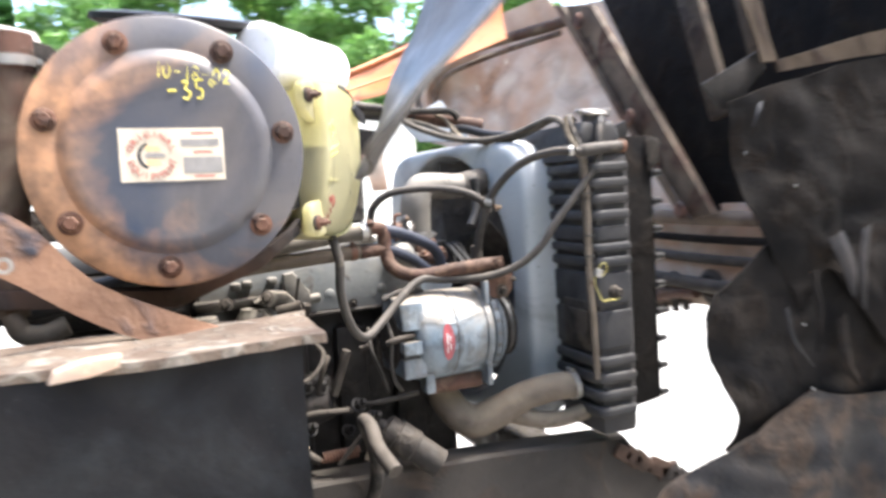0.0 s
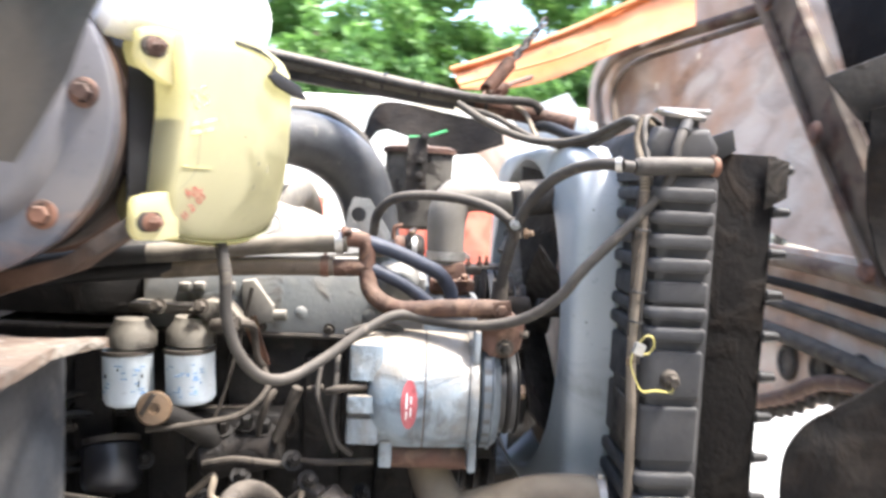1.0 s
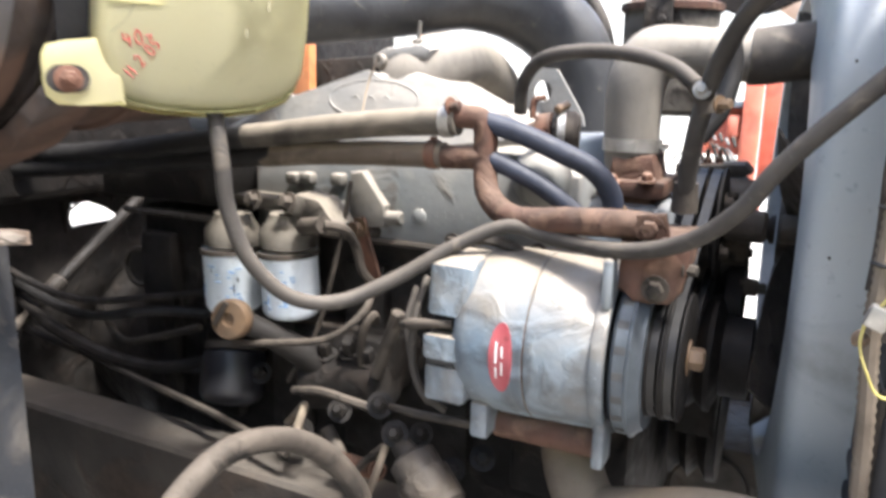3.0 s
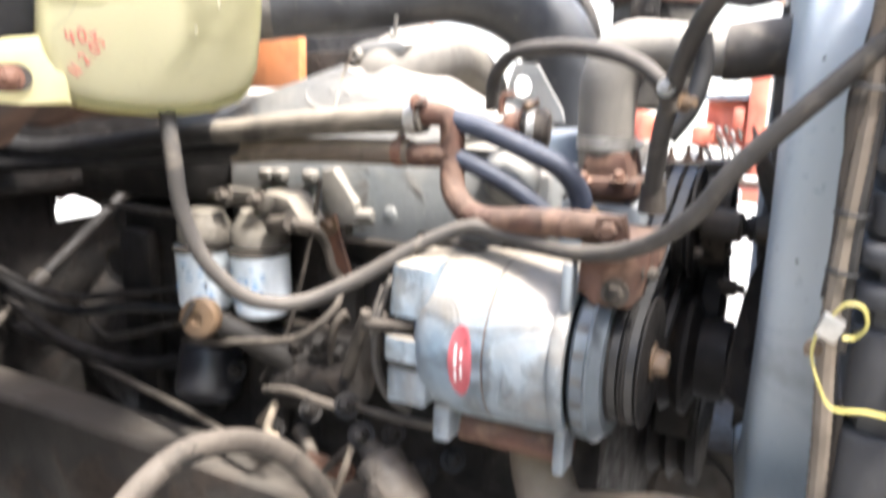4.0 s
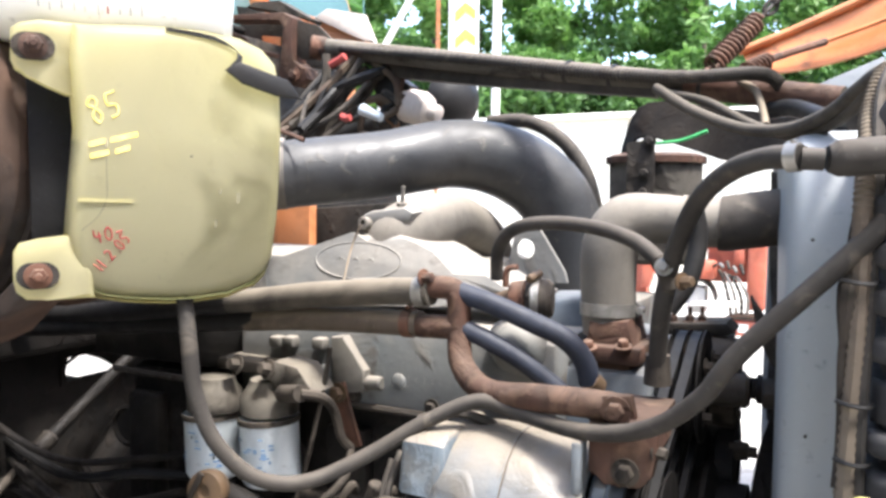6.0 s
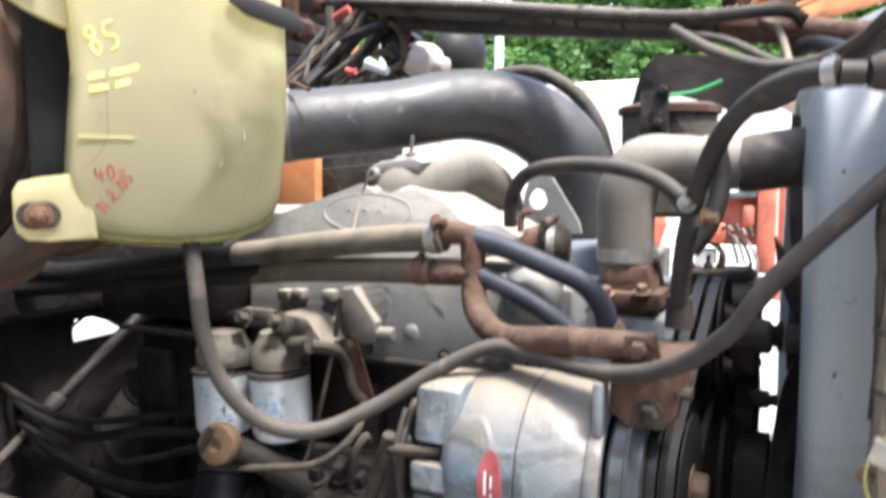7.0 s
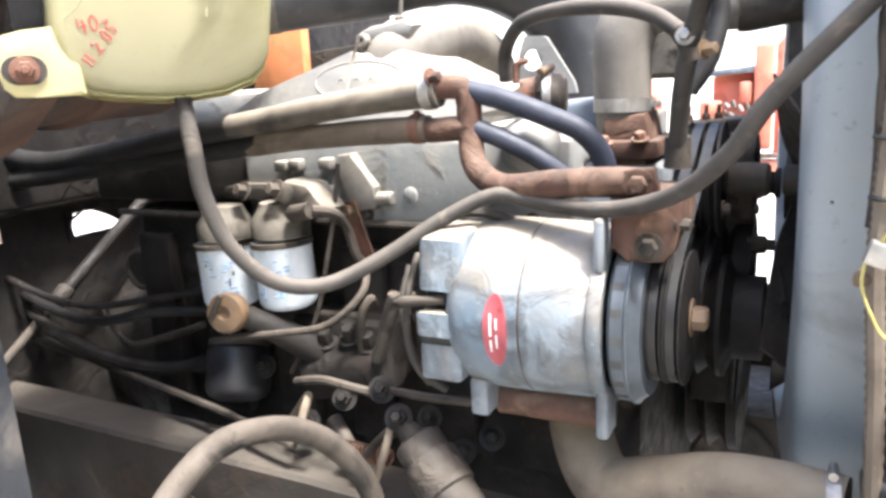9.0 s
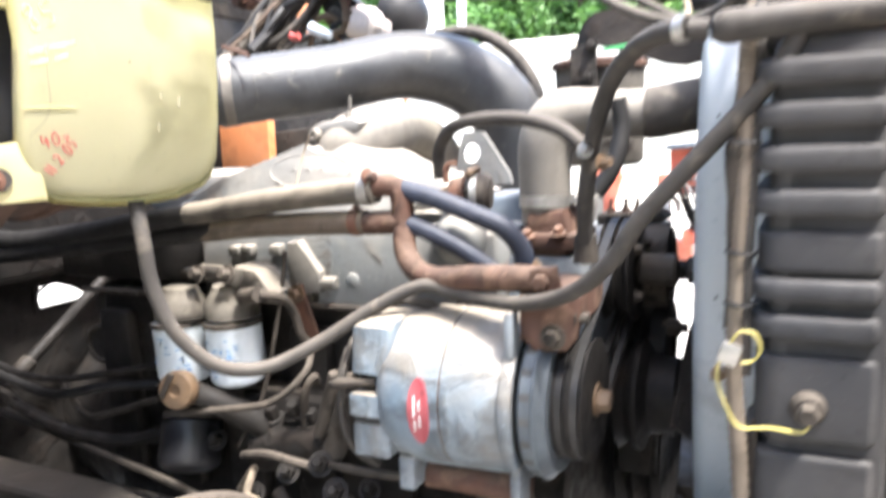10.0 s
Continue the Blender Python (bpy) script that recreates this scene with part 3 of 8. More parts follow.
def tree(name, seed, height, leaves, material):
    rnd = random.Random(seed)
    e = thing(name, "leafy green broadleaf tree behind the yard", "tree", (0, 0, 0), "trees behind the yard")
    bm = B()
    top = Vector((rnd.uniform(-0.4, 0.4), rnd.uniform(-0.4, 0.4), height * 0.86))
    tube(bm, [(0, 0, -0.1), top * 0.35 + Vector((0.1, 0.05, 0)), top * 0.7, top], [0.2, 0.15, 0.09, 0.02], 8, 5)
    ends = []
    for k in range(16):
        f = rnd.uniform(0.18, 0.9)
        a = k * 2.4 + rnd.uniform(-0.4, 0.4)
        n0 = height * (0.30 * (1 - abs(f - 0.42)) + 0.02)
        root = top * f
        tip = root + Vector((math.cos(a) * n0, math.sin(a) * n0, n0 * rnd.uniform(0.15, 0.6)))
        tube(bm, [root, root.lerp(tip, 0.5) + Vector((0, 0, 0.15)), tip], [0.06, 0.04, 0.012], 6, 4)
        ends += [(root.lerp(tip, s), rnd.uniform(0.55, 1.15)) for s in (0.35, 0.6, 0.82, 1.0)]
    ends += [(top, 0.9), (top * 0.93, 1.0)]
    part("trunk", bm, BARK, e)
    rs = np.random.RandomState(seed)
    verts, faces = [], []
    for k in range(leaves):
        c, rr = ends[k % len(ends)]
        d = rs.normal(size=3)
        d /= np.linalg.norm(d)
        p = np.array(c) + d * rr * rs.uniform(0.25, 1.0) ** 0.6 * np.array((1.0, 1.0, 0.72))
        a = rs.normal(size=3)
        a /= np.linalg.norm(a)
        b = np.cross(a, rs.normal(size=3))
        b /= np.linalg.norm(b)
        s = rs.uniform(0.13, 0.27)
        i = len(verts)
        nn = np.cross(a, b) * s * 0.25
        verts += [p - a * s, p + b * s * 0.55 + nn, p + a * s, p - b * s * 0.55 + nn]
        faces += [(i, i + 1, i + 2), (i, i + 2, i + 3)]
    me = bpy.data.meshes.new("crown")
    me.from_pydata([tuple(v) for v in verts], [], faces)
    me.materials.append(material)
    c = new("crown", me)
    c.parent = e
    return e


rnd = random.Random(5)
kinds = [tree("tree", 11, 11.5, 7000, LEAF_A), tree("tree", 12, 9.5, 6500, LEAF_B), tree("tree", 13, 13.0, 8000, LEAF_A)]
spots = []
for k in range(44):
    a = radians(-62 + 132 * k / 43 + rnd.uniform(-1.2, 1.2))
    far = rnd.uniform(27, 34) + (6 if k % 3 == 0 else 0)
    spots.append((-math.sin(a) * far, math.cos(a) * far))
for k, (x, y) in enumerate(spots):
    m = Matrix.Translation((x, y, 0)) @ Matrix.Rotation(rnd.uniform(0, 6.28), 4, "Z")
    src = kinds[k % 3]
    if k < 3:
        src.matrix_world = m
    else:
        c = copy_thing(src, m)

# a second row fills the gaps
for k in range(38):
    a = radians(-60 + 128 * k / 37 + rnd.uniform(-1.4, 1.4))
    far = rnd.uniform(40, 50)
    copy_thing(kinds[(k + 1) % 3], Matrix.Translation((-math.sin(a) * far, math.cos(a) * far, -0.3)) @ Matrix.Rotation(rnd.uniform(0, 6.28), 4, "Z"))

# unseen trees added behind the camera: they close the yard and cut low sky light
for k in range(26):
    a = radians(112 + 136 * k / 25 + rnd.uniform(-1.5, 1.5))
    far = rnd.uniform(17, 21)
    copy_thing(kinds[k % 3], Matrix.Translation((-math.sin(a) * far, math.cos(a) * far, 0)) @ Matrix.Rotation(rnd.uniform(0, 6.28), 4, "Z"))

# long cream building across the yard
e = thing("storage_building", "long low cream metal-sided building across the yard", "building", (-6, 17.5, 0))
bm = B()
box(bm, (-16, 17.0, 0), (6.5, 21.0, 3.55), 0.02)
part("wall", bm, CREAM, e, smooth=False)
rib_me = None
for k in range(75):
    if rib_me is None:
        o = part("siding_rib", box(B(), (-15.9, 16.965, 0.05), (-15.84, 17.005, 3.5)), CREAM, e, smooth=False)
        rib_me = o.data
    else:
        o = new("siding_rib", rib_me)
        o.parent = e
        o.location = (k * 0.3, 0, 0)
bm = B()
box(bm, (-16.2, 16.8, 3.55), (6.7, 21.2, 3.68), 0.02)
part("roof", bm, CREAM, e)

# white post with amber marks and two light poles
e = thing("sign_post", "white post with amber marks, beside thin poles", "post", (-4.335, 9, 2.112))
p = Vector((-4.358, 9, 4.172))
bm = B()
box(bm, (p.x - 0.22, 8.95, 0.0), (p.x + 0.22, 9.05, 6.5), 0.02)
part("post", bm, WHITE, e)
for q in ((-4.304, 8.94, 4.193), (-4.3, 8.94, 3.826)):
    q = Vector(q)
    bm = B()
    slab(bm, [(q.x - 0.16, 8.94, q.z - 0.10), (q.x, 8.94, q.z + 0.02), (q.x + 0.16, 8.94, q.z - 0.10), (q.x + 0.16, 8.94, q.z + 0.04), (q.x, 8.94, q.z + 0.16), (q.x - 0.16, 8.94, q.z + 0.04)], (0, -0.01, 0))
    part("amber_mark", bm, YELLOW_INK, e)
q = Vector((-3.879, 9, 3.816))
solo("light_pole", rod(B(), (q.x, 9.0, 0), (q.x + 0.05, 9.0, 7.5), 0.06, 12), WHITE, "thin white pole across the yard", "pole")
q = Vector((-4.844, 9, 4.142))
solo("orange_pole", rod(B(), (q.x, 9.1, 0), (q.x + 0.05, 9.1, 7.0), 0.03, 10), ORANGE, "thin orange pole across the yard", "pole")
e = thing("slanted_pole", "slanting white pole on a post across the yard", "pole", (q.x - 0.9, 8.8, 0))
part("upper_tube", rod(B(), (-5.594, 8.8, 3.725), (-4.772, 8.8, 4.952), 0.05, 10), WHITE, e)
g = Vector((-5.594, 8.8, 3.725))
part("lower_tube", rod(B(), (g.x, g.y, 0), g, 0.05, 10), WHITE, e)


# ---- the truck ----
# Frame rails, tapering towards the front
def rail(e, y0, sgn):
    bm = B()
    rings = []
    for x, top, low in ((-2.6, 0.99, 0.74), (-0.9, 0.99, 0.74), (-0.3, 0.984, 0.745), (0.15, 0.965, 0.76), (0.46, 0.944, 0.760), (0.52, 0.868, 0.735), (0.60, 0.825, 0.70), (0.74, 0.765, 0.66)):
        prof = ((0.08, top), (0.006, top), (0.0, top - 0.006), (0.0, low + 0.006), (0.006, low), (0.08, low), (0.08, low + 0.01), (0.012, low + 0.01), (0.012, top - 0.01), (0.08, top - 0.01))
        rings.append([bm.verts.new((x, y0 + sgn * d, z)) for d, z in prof])
    for q, w in zip(rings, rings[1:]):
        for k in range(10):
            bm.faces.new((q[k], q[(k + 1) % 10], w[(k + 1) % 10], w[k]))
    bm.faces.new(rings[0])
    bm.faces.new(rings[-1][::-1])
    part("channel", bm, RAIL, e)


e = thing("frame_rail", "dusty black steel truck frame rail under the engine", "truck frame", (0, 0, 0.72))
rail(e, -0.03, 1)
for k in range(7):
    part("bolt", bolt(B(), (-1.4 + k * 0.22, -0.031, 0.90 - 0.08 * (k % 2)), (0, -1, 0), 0.009), GRIME_DUST, e)
rnd = random.Random(5)
for k in range(10):
    x, z, s = 0.45 + 0.026 * k, 0.905 - 0.014 * k, rnd.uniform(0.010, 0.022)
    part("rust_flake", box(B(), (x - 1.4 * s, -0.042, z - s), (x + 1.4 * s, -0.022, z + s), 0.006, Matrix.Rotation(rnd.uniform(-0.2, 0.9), 4, "Y")), BODY_RUST, e, "rusty flake on the front horn")
c = thing("frame_rail", "dusty black steel truck frame rail on the far side", "truck frame", (0, 0.86, 0.72))
rail(c, 0.92, -1)
# unseen steering gear, added to cover bright ground under the engine
e = thing("steering_gear", "grimy steering gear, added to fill the dark beside the rail", "steering gear", (0.2, 0.66, 0.70))
part("case", box(B(), (0.06, 0.56, 0.72), (0.28, 0.82, 0.90), 0.03), GRIME, e)
part("cover", rod(B(), (0.17, 0.545, 0.81), (0.17, 0.565, 0.81), 0.07, 18, None, 0.004), GRIME, e)
solo("front_crossmember", box(B(), (0.36, 0.06, 0.74), (0.45, 0.83, 0.86), 0.012), GRIME, "grimy steel crossmember under the radiator", "truck frame")

# Radiator
e = thing("radiator", "black truck radiator with ribbed side tank and cap", "radiator", (0.4, 0.42, 0.93))
bm = B()
box(bm, (0.375, 0.02, 1.0), (0.44, 0.93, 1.62), 0.004)
part("core", bm, RAD, e)
part("side_tank", box(B(), (0.346, -0.118, 0.985), (0.440, 0.062, 1.612), 0.016), RAD, e)
# pressed ribs that wrap round the tank's corner; two plain pads between them
RIBS = [(1.570, 0.021), (1.537, 0.020), (1.502, 0.021), (1.467, 0.021), (1.397, 0.019), (1.365, 0.021), (1.145, 0.022), (1.108, 0.022), (1.070, 0.022), (1.032, 0.022)]


def rounded_pad(z, h, out, bevel):
    """A pad round the tank's near corner, its face out metres proud of the tank."""
    x0, y0, r = 0.346 - out, -0.118 - out, 0.022
    ol = [(x0, 0.052, z)] + [(x0 + r - r * math.cos(radians(a)), y0 + r - r * math.sin(radians(a)), z) for a in range(0, 91, 15)] + [(0.424, y0, z), (0.430, y0 + 0.006, z), (0.430, 0.052, z)]
    return slab(B(), ol, (0, 0, h), bevel, 3)


for z, h in RIBS:
    part("rib", rounded_pad(z, h, 0.013, 0.007), RAD, e)
for z, h in ((1.420, 0.034), (1.279, 0.072), (1.182, 0.085)):
    part("plain_pad", rounded_pad(z, h, 0.008, 0.006), RAD, e)
bm = B()
slab(bm, [(0.3415, 0.012, 1.176), (0.3415, -0.112, 1.176), (0.3415, -0.112, 1.288), (0.3415, 0.012, 1.288)], (-0.006, 0, 0), 0.002)
slab(bm, [(0.3355, -0.020, 1.196), (0.3355, -0.092, 1.196), (0.3355, -0.092, 1.268), (0.3355, -0.020, 1.268)], (-0.007, 0, 0), 0.003)
part("drain_plate", bm, GRIME_DUST, e, "rusty plate on the side tank")
bm = B()
slab(bm, [(0.335, -0.085, 1.60), (0.335, -0.085, 1.655), (0.35, -0.085, 1.682), (0.43, -0.085, 1.682), (0.445, -0.085, 1.655), (0.445, -0.085, 1.60)], (0, 1.03, 0), 0.012, 3)
part("top_tank", bm, RAD, e)
part("filler_neck", rod(B(), (0.394, -0.055, 1.67), (0.394, -0.055, 1.70), 0.026, 20), RAD, e)
bm = B()
lathe(bm, (0.394, -0.055, 1.697), (0.1, -0.12, 1), [(0, 0.034), (0.006, 0.037), (0.010, 0.034), (0.013, 0.015), (0.013, 0)], 24)
box(bm, (0.352, -0.066, 1.704), (0.436, -0.044, 1.712), 0.003)
part("cap", bm, STEEL, e, "shiny metal radiator cap")
part("drain_plug", bolt(rod(B(), (0.380, -0.122, 1.309), (0.380, -0.136, 1.309), 0.015, 16, 0.013, 0.003), (0.380, -0.135, 1.309), (0, -1, 0), 0.009, 0.014, False), GRIME_DUST, e, "dusty drain plug")
# rubber seal strip with its studs along the front edge
bm = B()
slab(bm, [(0.424, -0.072, 1.020), (0.426, -0.072, 1.648), (0.545, -0.060, 1.648), (0.548, -0.060, 1.030)], (0, 0.006, 0), 0.0015)
part("flange", bm, LINER, e, "flat black mounting flange")
part("flange_bracket", slab(B(), [(0.528, -0.066, 1.565), (0.528, -0.066, 1.648), (0.562, -0.066, 1.640), (0.562, -0.066, 1.585)], (0, -0.003, 0), 0.001), GRIME_DUST, e)
for k in range(10):
    z = 1.042 + k * 0.065
    part("stud", rod(B(), (0.543, -0.057, z), (0.574, -0.055, z), 0.010, 10, 0.0075, 0.003), BLACK_RUBBER, e)
part("corner_flap", slab(B(), [(0.44, -0.074, 1.63), (0.475, -0.074, 1.652), (0.468, -0.074, 1.684), (0.437, -0.074, 1.672)], (0, 0.006, 0), 0.002), BLACK_RUBBER, e)
part("paint_scrap", slab(B(), [(0.436, -0.079, 1.542), (0.436, -0.079, 1.585), (0.4395, -0.079, 1.585), (0.4395, -0.079, 1.542)], (0, -0.002, 0)), PAPER, e)

# Fan shroud
e = thing("fan_shroud", "grey-blue plastic fan shroud on the radiator", "shroud", (0.3, 0.44, 0.98))
bm = B()
CY, CZ = 0.445, 1.315
steps = 64
rings = []
for r0, s, x in ((0.322, 0, 0.335), (0.324, 0, 0.300), (0.327, 0, 0.268), (0.331, 0, 0.258), (0.337, 0, 0.2555), (0.340, 0.25, 0.2575), (0.340, 0.55, 0.260), (0.340, 0.78, 0.263), (0.340, 0.90, 0.268), (0.340, 0.96, 0.276), (0.340, 0.99, 0.288), (0.340, 1.0, 0.300), (0.340, 1.0, 0.330), (0.340, 1.0, 0.345), (0.340, 1.04, 0.348), (0.340, 1.04, 0.354)):
    ring = []
    for i in range(steps):
        a = 2 * math.pi * i / steps
        ca, sa = math.cos(a), math.sin(a)
        # a box with rounded corners round the fan's opening
        kk = (abs(ca / 0.398) ** 6 + abs(sa / 0.354) ** 6) ** (-1 / 6)
        p = Vector((0, ca * r0, sa * r0)).lerp(Vector((0, ca * kk, sa * kk)), s)
        ring.append(bm.verts.new((x, CY + p.y, CZ + p.z)))
    rings.append(ring)
for q, w in zip(rings, rings[1:]):
    for i in range(steps):
        bm.faces.new((q[i], q[(i + 1) % steps], w[(i + 1) % steps], w[i]))
for v in bm.verts:
    v.co.x += 0.006 - 0.085 * max(0.0, v.co.y - 0.1)      # it stands askew to the engine
part("shell", bm, SHROUD, e)
for z in (1.36, 1.55):
    part("screw", bolt(B(), (0.292, 0.047, z), (-0.1, -1, 0), 0.0018, 0.002, False), GRIME, e)

# Fan
e = thing("engine_fan", "dark steel engine fan inside the shroud", "fan", (0.28, 0.44, 1.3))
bm = B()
rod(bm, (0.235, CY, CZ), (0.30, CY, CZ), 0.055, 20, None, 0.006)
part("hub", bm, GRIME, e)
for k in range(6):
    a = radians(k * 60 + 40)
    d = Vector((0, math.cos(a), math.sin(a)))
    tn = Vector((0, -math.sin(a), math.cos(a)))
    bm = B()
    pts = []
    for r0, wd, tw in ((0.05, 0.03, 0.9), (0.15, 0.055, 0.75), (0.31, 0.075, 0.58)):
        c = Vector((0.27, CY, CZ)) + d * r0
        pts.append([c + (tn * math.cos(tw) + Vector((1, 0, 0)) * math.sin(tw)) * wd * s for s in (-1, 0, 1)])
    bent_sheet(bm, pts, 0.003)
    part("blade", bm, GRIME, e)

# Air cleaner
AX, AY, AZ = -0.522, -0.38, 1.630
e = thing("air_cleaner", "round steel air cleaner, worn blue-black paint and rust", "air cleaner", (AX, -0.1, 1.45))
bm = B()
prof = [(-0.03, 0.168), (-0.03, 0.183), (0.0, 0.187), (0.004, 0.186), (0.006, 0.183), (0.006, 0.141), (0.012, 0.134), (0.017, 0.126), (0.0175, 0.118), (0.015, 0.06), (0.015, 0)]
lathe(bm, (AX, AY + 0.006, AZ), (0, -1, 0), prof, 64)
cap = part("end_cap", bm, CAP_PAINT, e, "dished end cap, blue-black paint rusting orange")
bm = B()
lathe(bm, (AX, AY + 0.02, AZ), (0, 1, 0), [(0, 0.172), (0.06, 0.172), (0.062, 0.177), (0.075, 0.177), (0.077, 0.172), (0.20, 0.170), (0.202, 0.176), (0.215, 0.176), (0.217, 0.170), (0.34, 0.168), (0.37, 0.15), (0.40, 0.075), (0.47, 0.06), (0.47, 0)], 56)
part("drum", bm, BODY_RUST, e, "rust-brown steel drum")
for k in range(7):
    a = radians(8.2 + k * 360 / 7)
    bm = B()
    p = (AX + 0.159 * math.cos(a), AY, AZ + 0.159 * math.sin(a))
    lathe(bm, p, (0, -1, 0), [(0, 0), (0, 0.0165), (0.003, 0.016), (0.0045, 0.0115)], 16)
    bolt(bm, (p[0], p[1] - 0.003, p[2]), (0, -1, 0), 0.0105, 0.008, False)
    part("bolt", bm, RUSTY, e, "rusted bolt")
# its paper label
LY = AY - 0.0095
bm = B()
c = Vector((-0.519, LY, 1.626))
tl = radians(-1.0)


def on_label(u, v, dy=0.0):
    return (c.x + u * math.cos(tl) - v * math.sin(tl), LY + dy, c.z + u * math.sin(tl) + v * math.cos(tl))


slab(bm, [on_label(-0.068, -0.036), on_label(0.068, -0.036), on_label(0.068, 0.036), on_label(-0.068, 0.036)], (0, -0.0008, 0))
lab = part("paper_label", bm, PAPER, e, "cream paper label with red and orange print")
for u0, v0, u1, v1 in ((0.011, 0.011, 0.062, 0.021), (0.013, -0.026, 0.065, -0.004)):
    bm = B()
    slab(bm, [on_label(u0, v0, -0.001), on_label(u1, v0, -0.001), on_label(u1, v1, -0.001), on_label(u0, v1, -0.001)], (0, -0.0003, 0))
    part("print_bar", bm, BAR_GREY, lab)
for v0, w0 in ((0.028, 0.024), (0.002, 0.02), (-0.0315, 0.022)):
    bm = B()
    slab(bm, [on_label(0.04 - w0 / 1.6, v0, -0.001), on_label(0.04 + w0 / 1.6, v0, -0.001), on_label(0.04 + w0 / 1.6, v0 + 0.0022, -0.001), on_label(0.04 - w0 / 1.6, v0 + 0.0022, -0.001)], (0, -0.0003, 0))
    part("print_bar", bm, RED_INK, lab)
for sgn, word in ((1, "ORIGINAL"), (-1, "EQUIPMENT")):
    bm = B()
    nn = len(word)
    for k, ch in enumerate(word):
        a = radians(90 - (k - (nn - 1) / 2) * 20) if sgn > 0 else radians(-90 + (k - (nn - 1) / 2) * 18)
        q = on_label(-0.027 + 0.0285 * math.cos(a), -0.001 + 0.0285 * math.sin(a), -0.0017)
        roll = math.degrees(a) - 90 if sgn > 0 else math.degrees(a) + 90
        t2 = letters(ch, 0.0128, facing(*q, roll))
        me = bpy.data.meshes.new("tmp")
        t2.to_mesh(me)
        t2.free()
        bm.from_mesh(me)
        bpy.data.meshes.remove(me)
    part("lettering", bm, RED_INK, lab, smooth=False)
bm = B()
arc = [on_label(-0.027 + 0.019 * math.cos(radians(a)), -0.001 + 0.019 * math.sin(radians(a)), -0.001) for a in range(110, 251, 14)]
arc += [on_label(-0.0245 + 0.0165 * math.cos(radians(a)), -0.001 + 0.0165 * math.sin(radians(a)), -0.001) for a in range(245, 114, -13)]
slab(bm, arc, (0, -0.0003, 0))
part("emblem_arc", bm, BLACK_INK, lab)
for v0, v1 in ((0.006, 0.012), (-0.013, -0.007)):
    bm = B()
    slab(bm, [on_label(-0.035, v0, -0.001), on_label(-0.015, v0, -0.001), on_label(-0.017, v1, -0.001), on_label(-0.033, v1, -0.001)], (0, -0.0003, 0))
    part("emblem_bar", bm, PALE_ORANGE, lab)
bm = B()
slab(bm, [on_label(-0.036, -0.0035, -0.0011), on_label(-0.010, -0.0035, -0.0011), on_label(-0.010, 0.002, -0.0011), on_label(-0.036, 0.002, -0.0011)], (0, -0.0004, 0))
part("emblem_bar", bm, BAR_GREY, lab)
# chalked date and mark
bm = scrawl("10-18-02", 0.0195, facing(-0.533, AY - 0.0105, 1.732, -7), 0.0011)
part("chalk_mark", bm, YELLOW_INK, cap, "yellow chalk date", smooth=False)
bm = scrawl("-35", 0.025, facing(-0.519, AY - 0.0105, 1.700, 2), 0.0013)
part("chalk_mark", bm, YELLOW_INK, cap, "yellow chalk figure", smooth=False)
bm = scrawl("o", 0.026, facing(-0.467, AY - 0.0105, 1.7005, 2), 0.0011)
part("chalk_mark", bm, YELLOW_INK, cap, "yellow chalk figure", smooth=False)

# cradle band under the drum
bm = B()
lathe(bm, (AX, AY + 0.03, AZ), (0, 1, 0), [(0, 0.174), (0, 0.180), (0.03, 0.180), (0.03, 0.174), (0, 0.174)], 48, 0, 360)
solo("cradle_band", bm, BODY_RUST, "rusted steel band round the air cleaner drum", "bracket")
bm = B()
slab(bm, [(-0.804, -0.32, 1.463), (-0.535, -0.32, 1.429), (-0.41, -0.32, 1.466), (-0.334, -0.32, 1.524), (-0.337, -0.32, 1.5), (-0.402, -0.32, 1.451), (-0.528, -0.32, 1.405), (-0.809, -0.32, 1.435)], (0, 0.05, 0), 0.003)
solo("support_arm", bm, BODY_RUST, "rusty steel arm holding tank and air cleaner", "bracket")
# black lid over the drum
solo("rubber_lid", lathe(B(), (-0.478, -0.2, 1.836), (0.06, -0.2, 1), [(0, 0), (0, 0.12), (0.006, 0.135), (0.016, 0.135), (0.02, 0.12), (0.02, 0)], 36), BLACK_RUBBER, "black rubber lid above the air cleaner", "lid")

# Intake tube
e = thing("intake_tube", "thick black rubber intake tube curving over the engine", "hose", (-0.285, 0.45, 1.667))
part("tube", tube(B(), [(-0.525, 0.09, 1.628), (-0.522, 0.15, 1.626), (-0.495, 0.2, 1.623), (-0.439, 0.26, 1.631), (-0.364, 0.35, 1.646), (-0.285, 0.45, 1.667), (-0.206, 0.52, 1.649), (-0.138, 0.56, 1.588), (-0.102, 0.57, 1.481), (-0.095, 0.57, 1.389)], [0.054, 0.054, 0.054, 0.055, 0.056, 0.060, 0.066, 0.067, 0.062, 0.060], 28, 8), TUBE_RUBBER, e)
part("clamp", band(B(), (-0.478, 0.21, 1.625), (0.43, 0.3, 0.02), 0.056, 0.016), ELBOW, e, "dull dusty worm-drive clamp")
part("cuff", tube(B(), [(-0.495, 0.2, 1.623), (-0.484, 0.206, 1.624), (-0.47, 0.22, 1.627)], 0.0565, 28), TUBE_RUBBER, e)

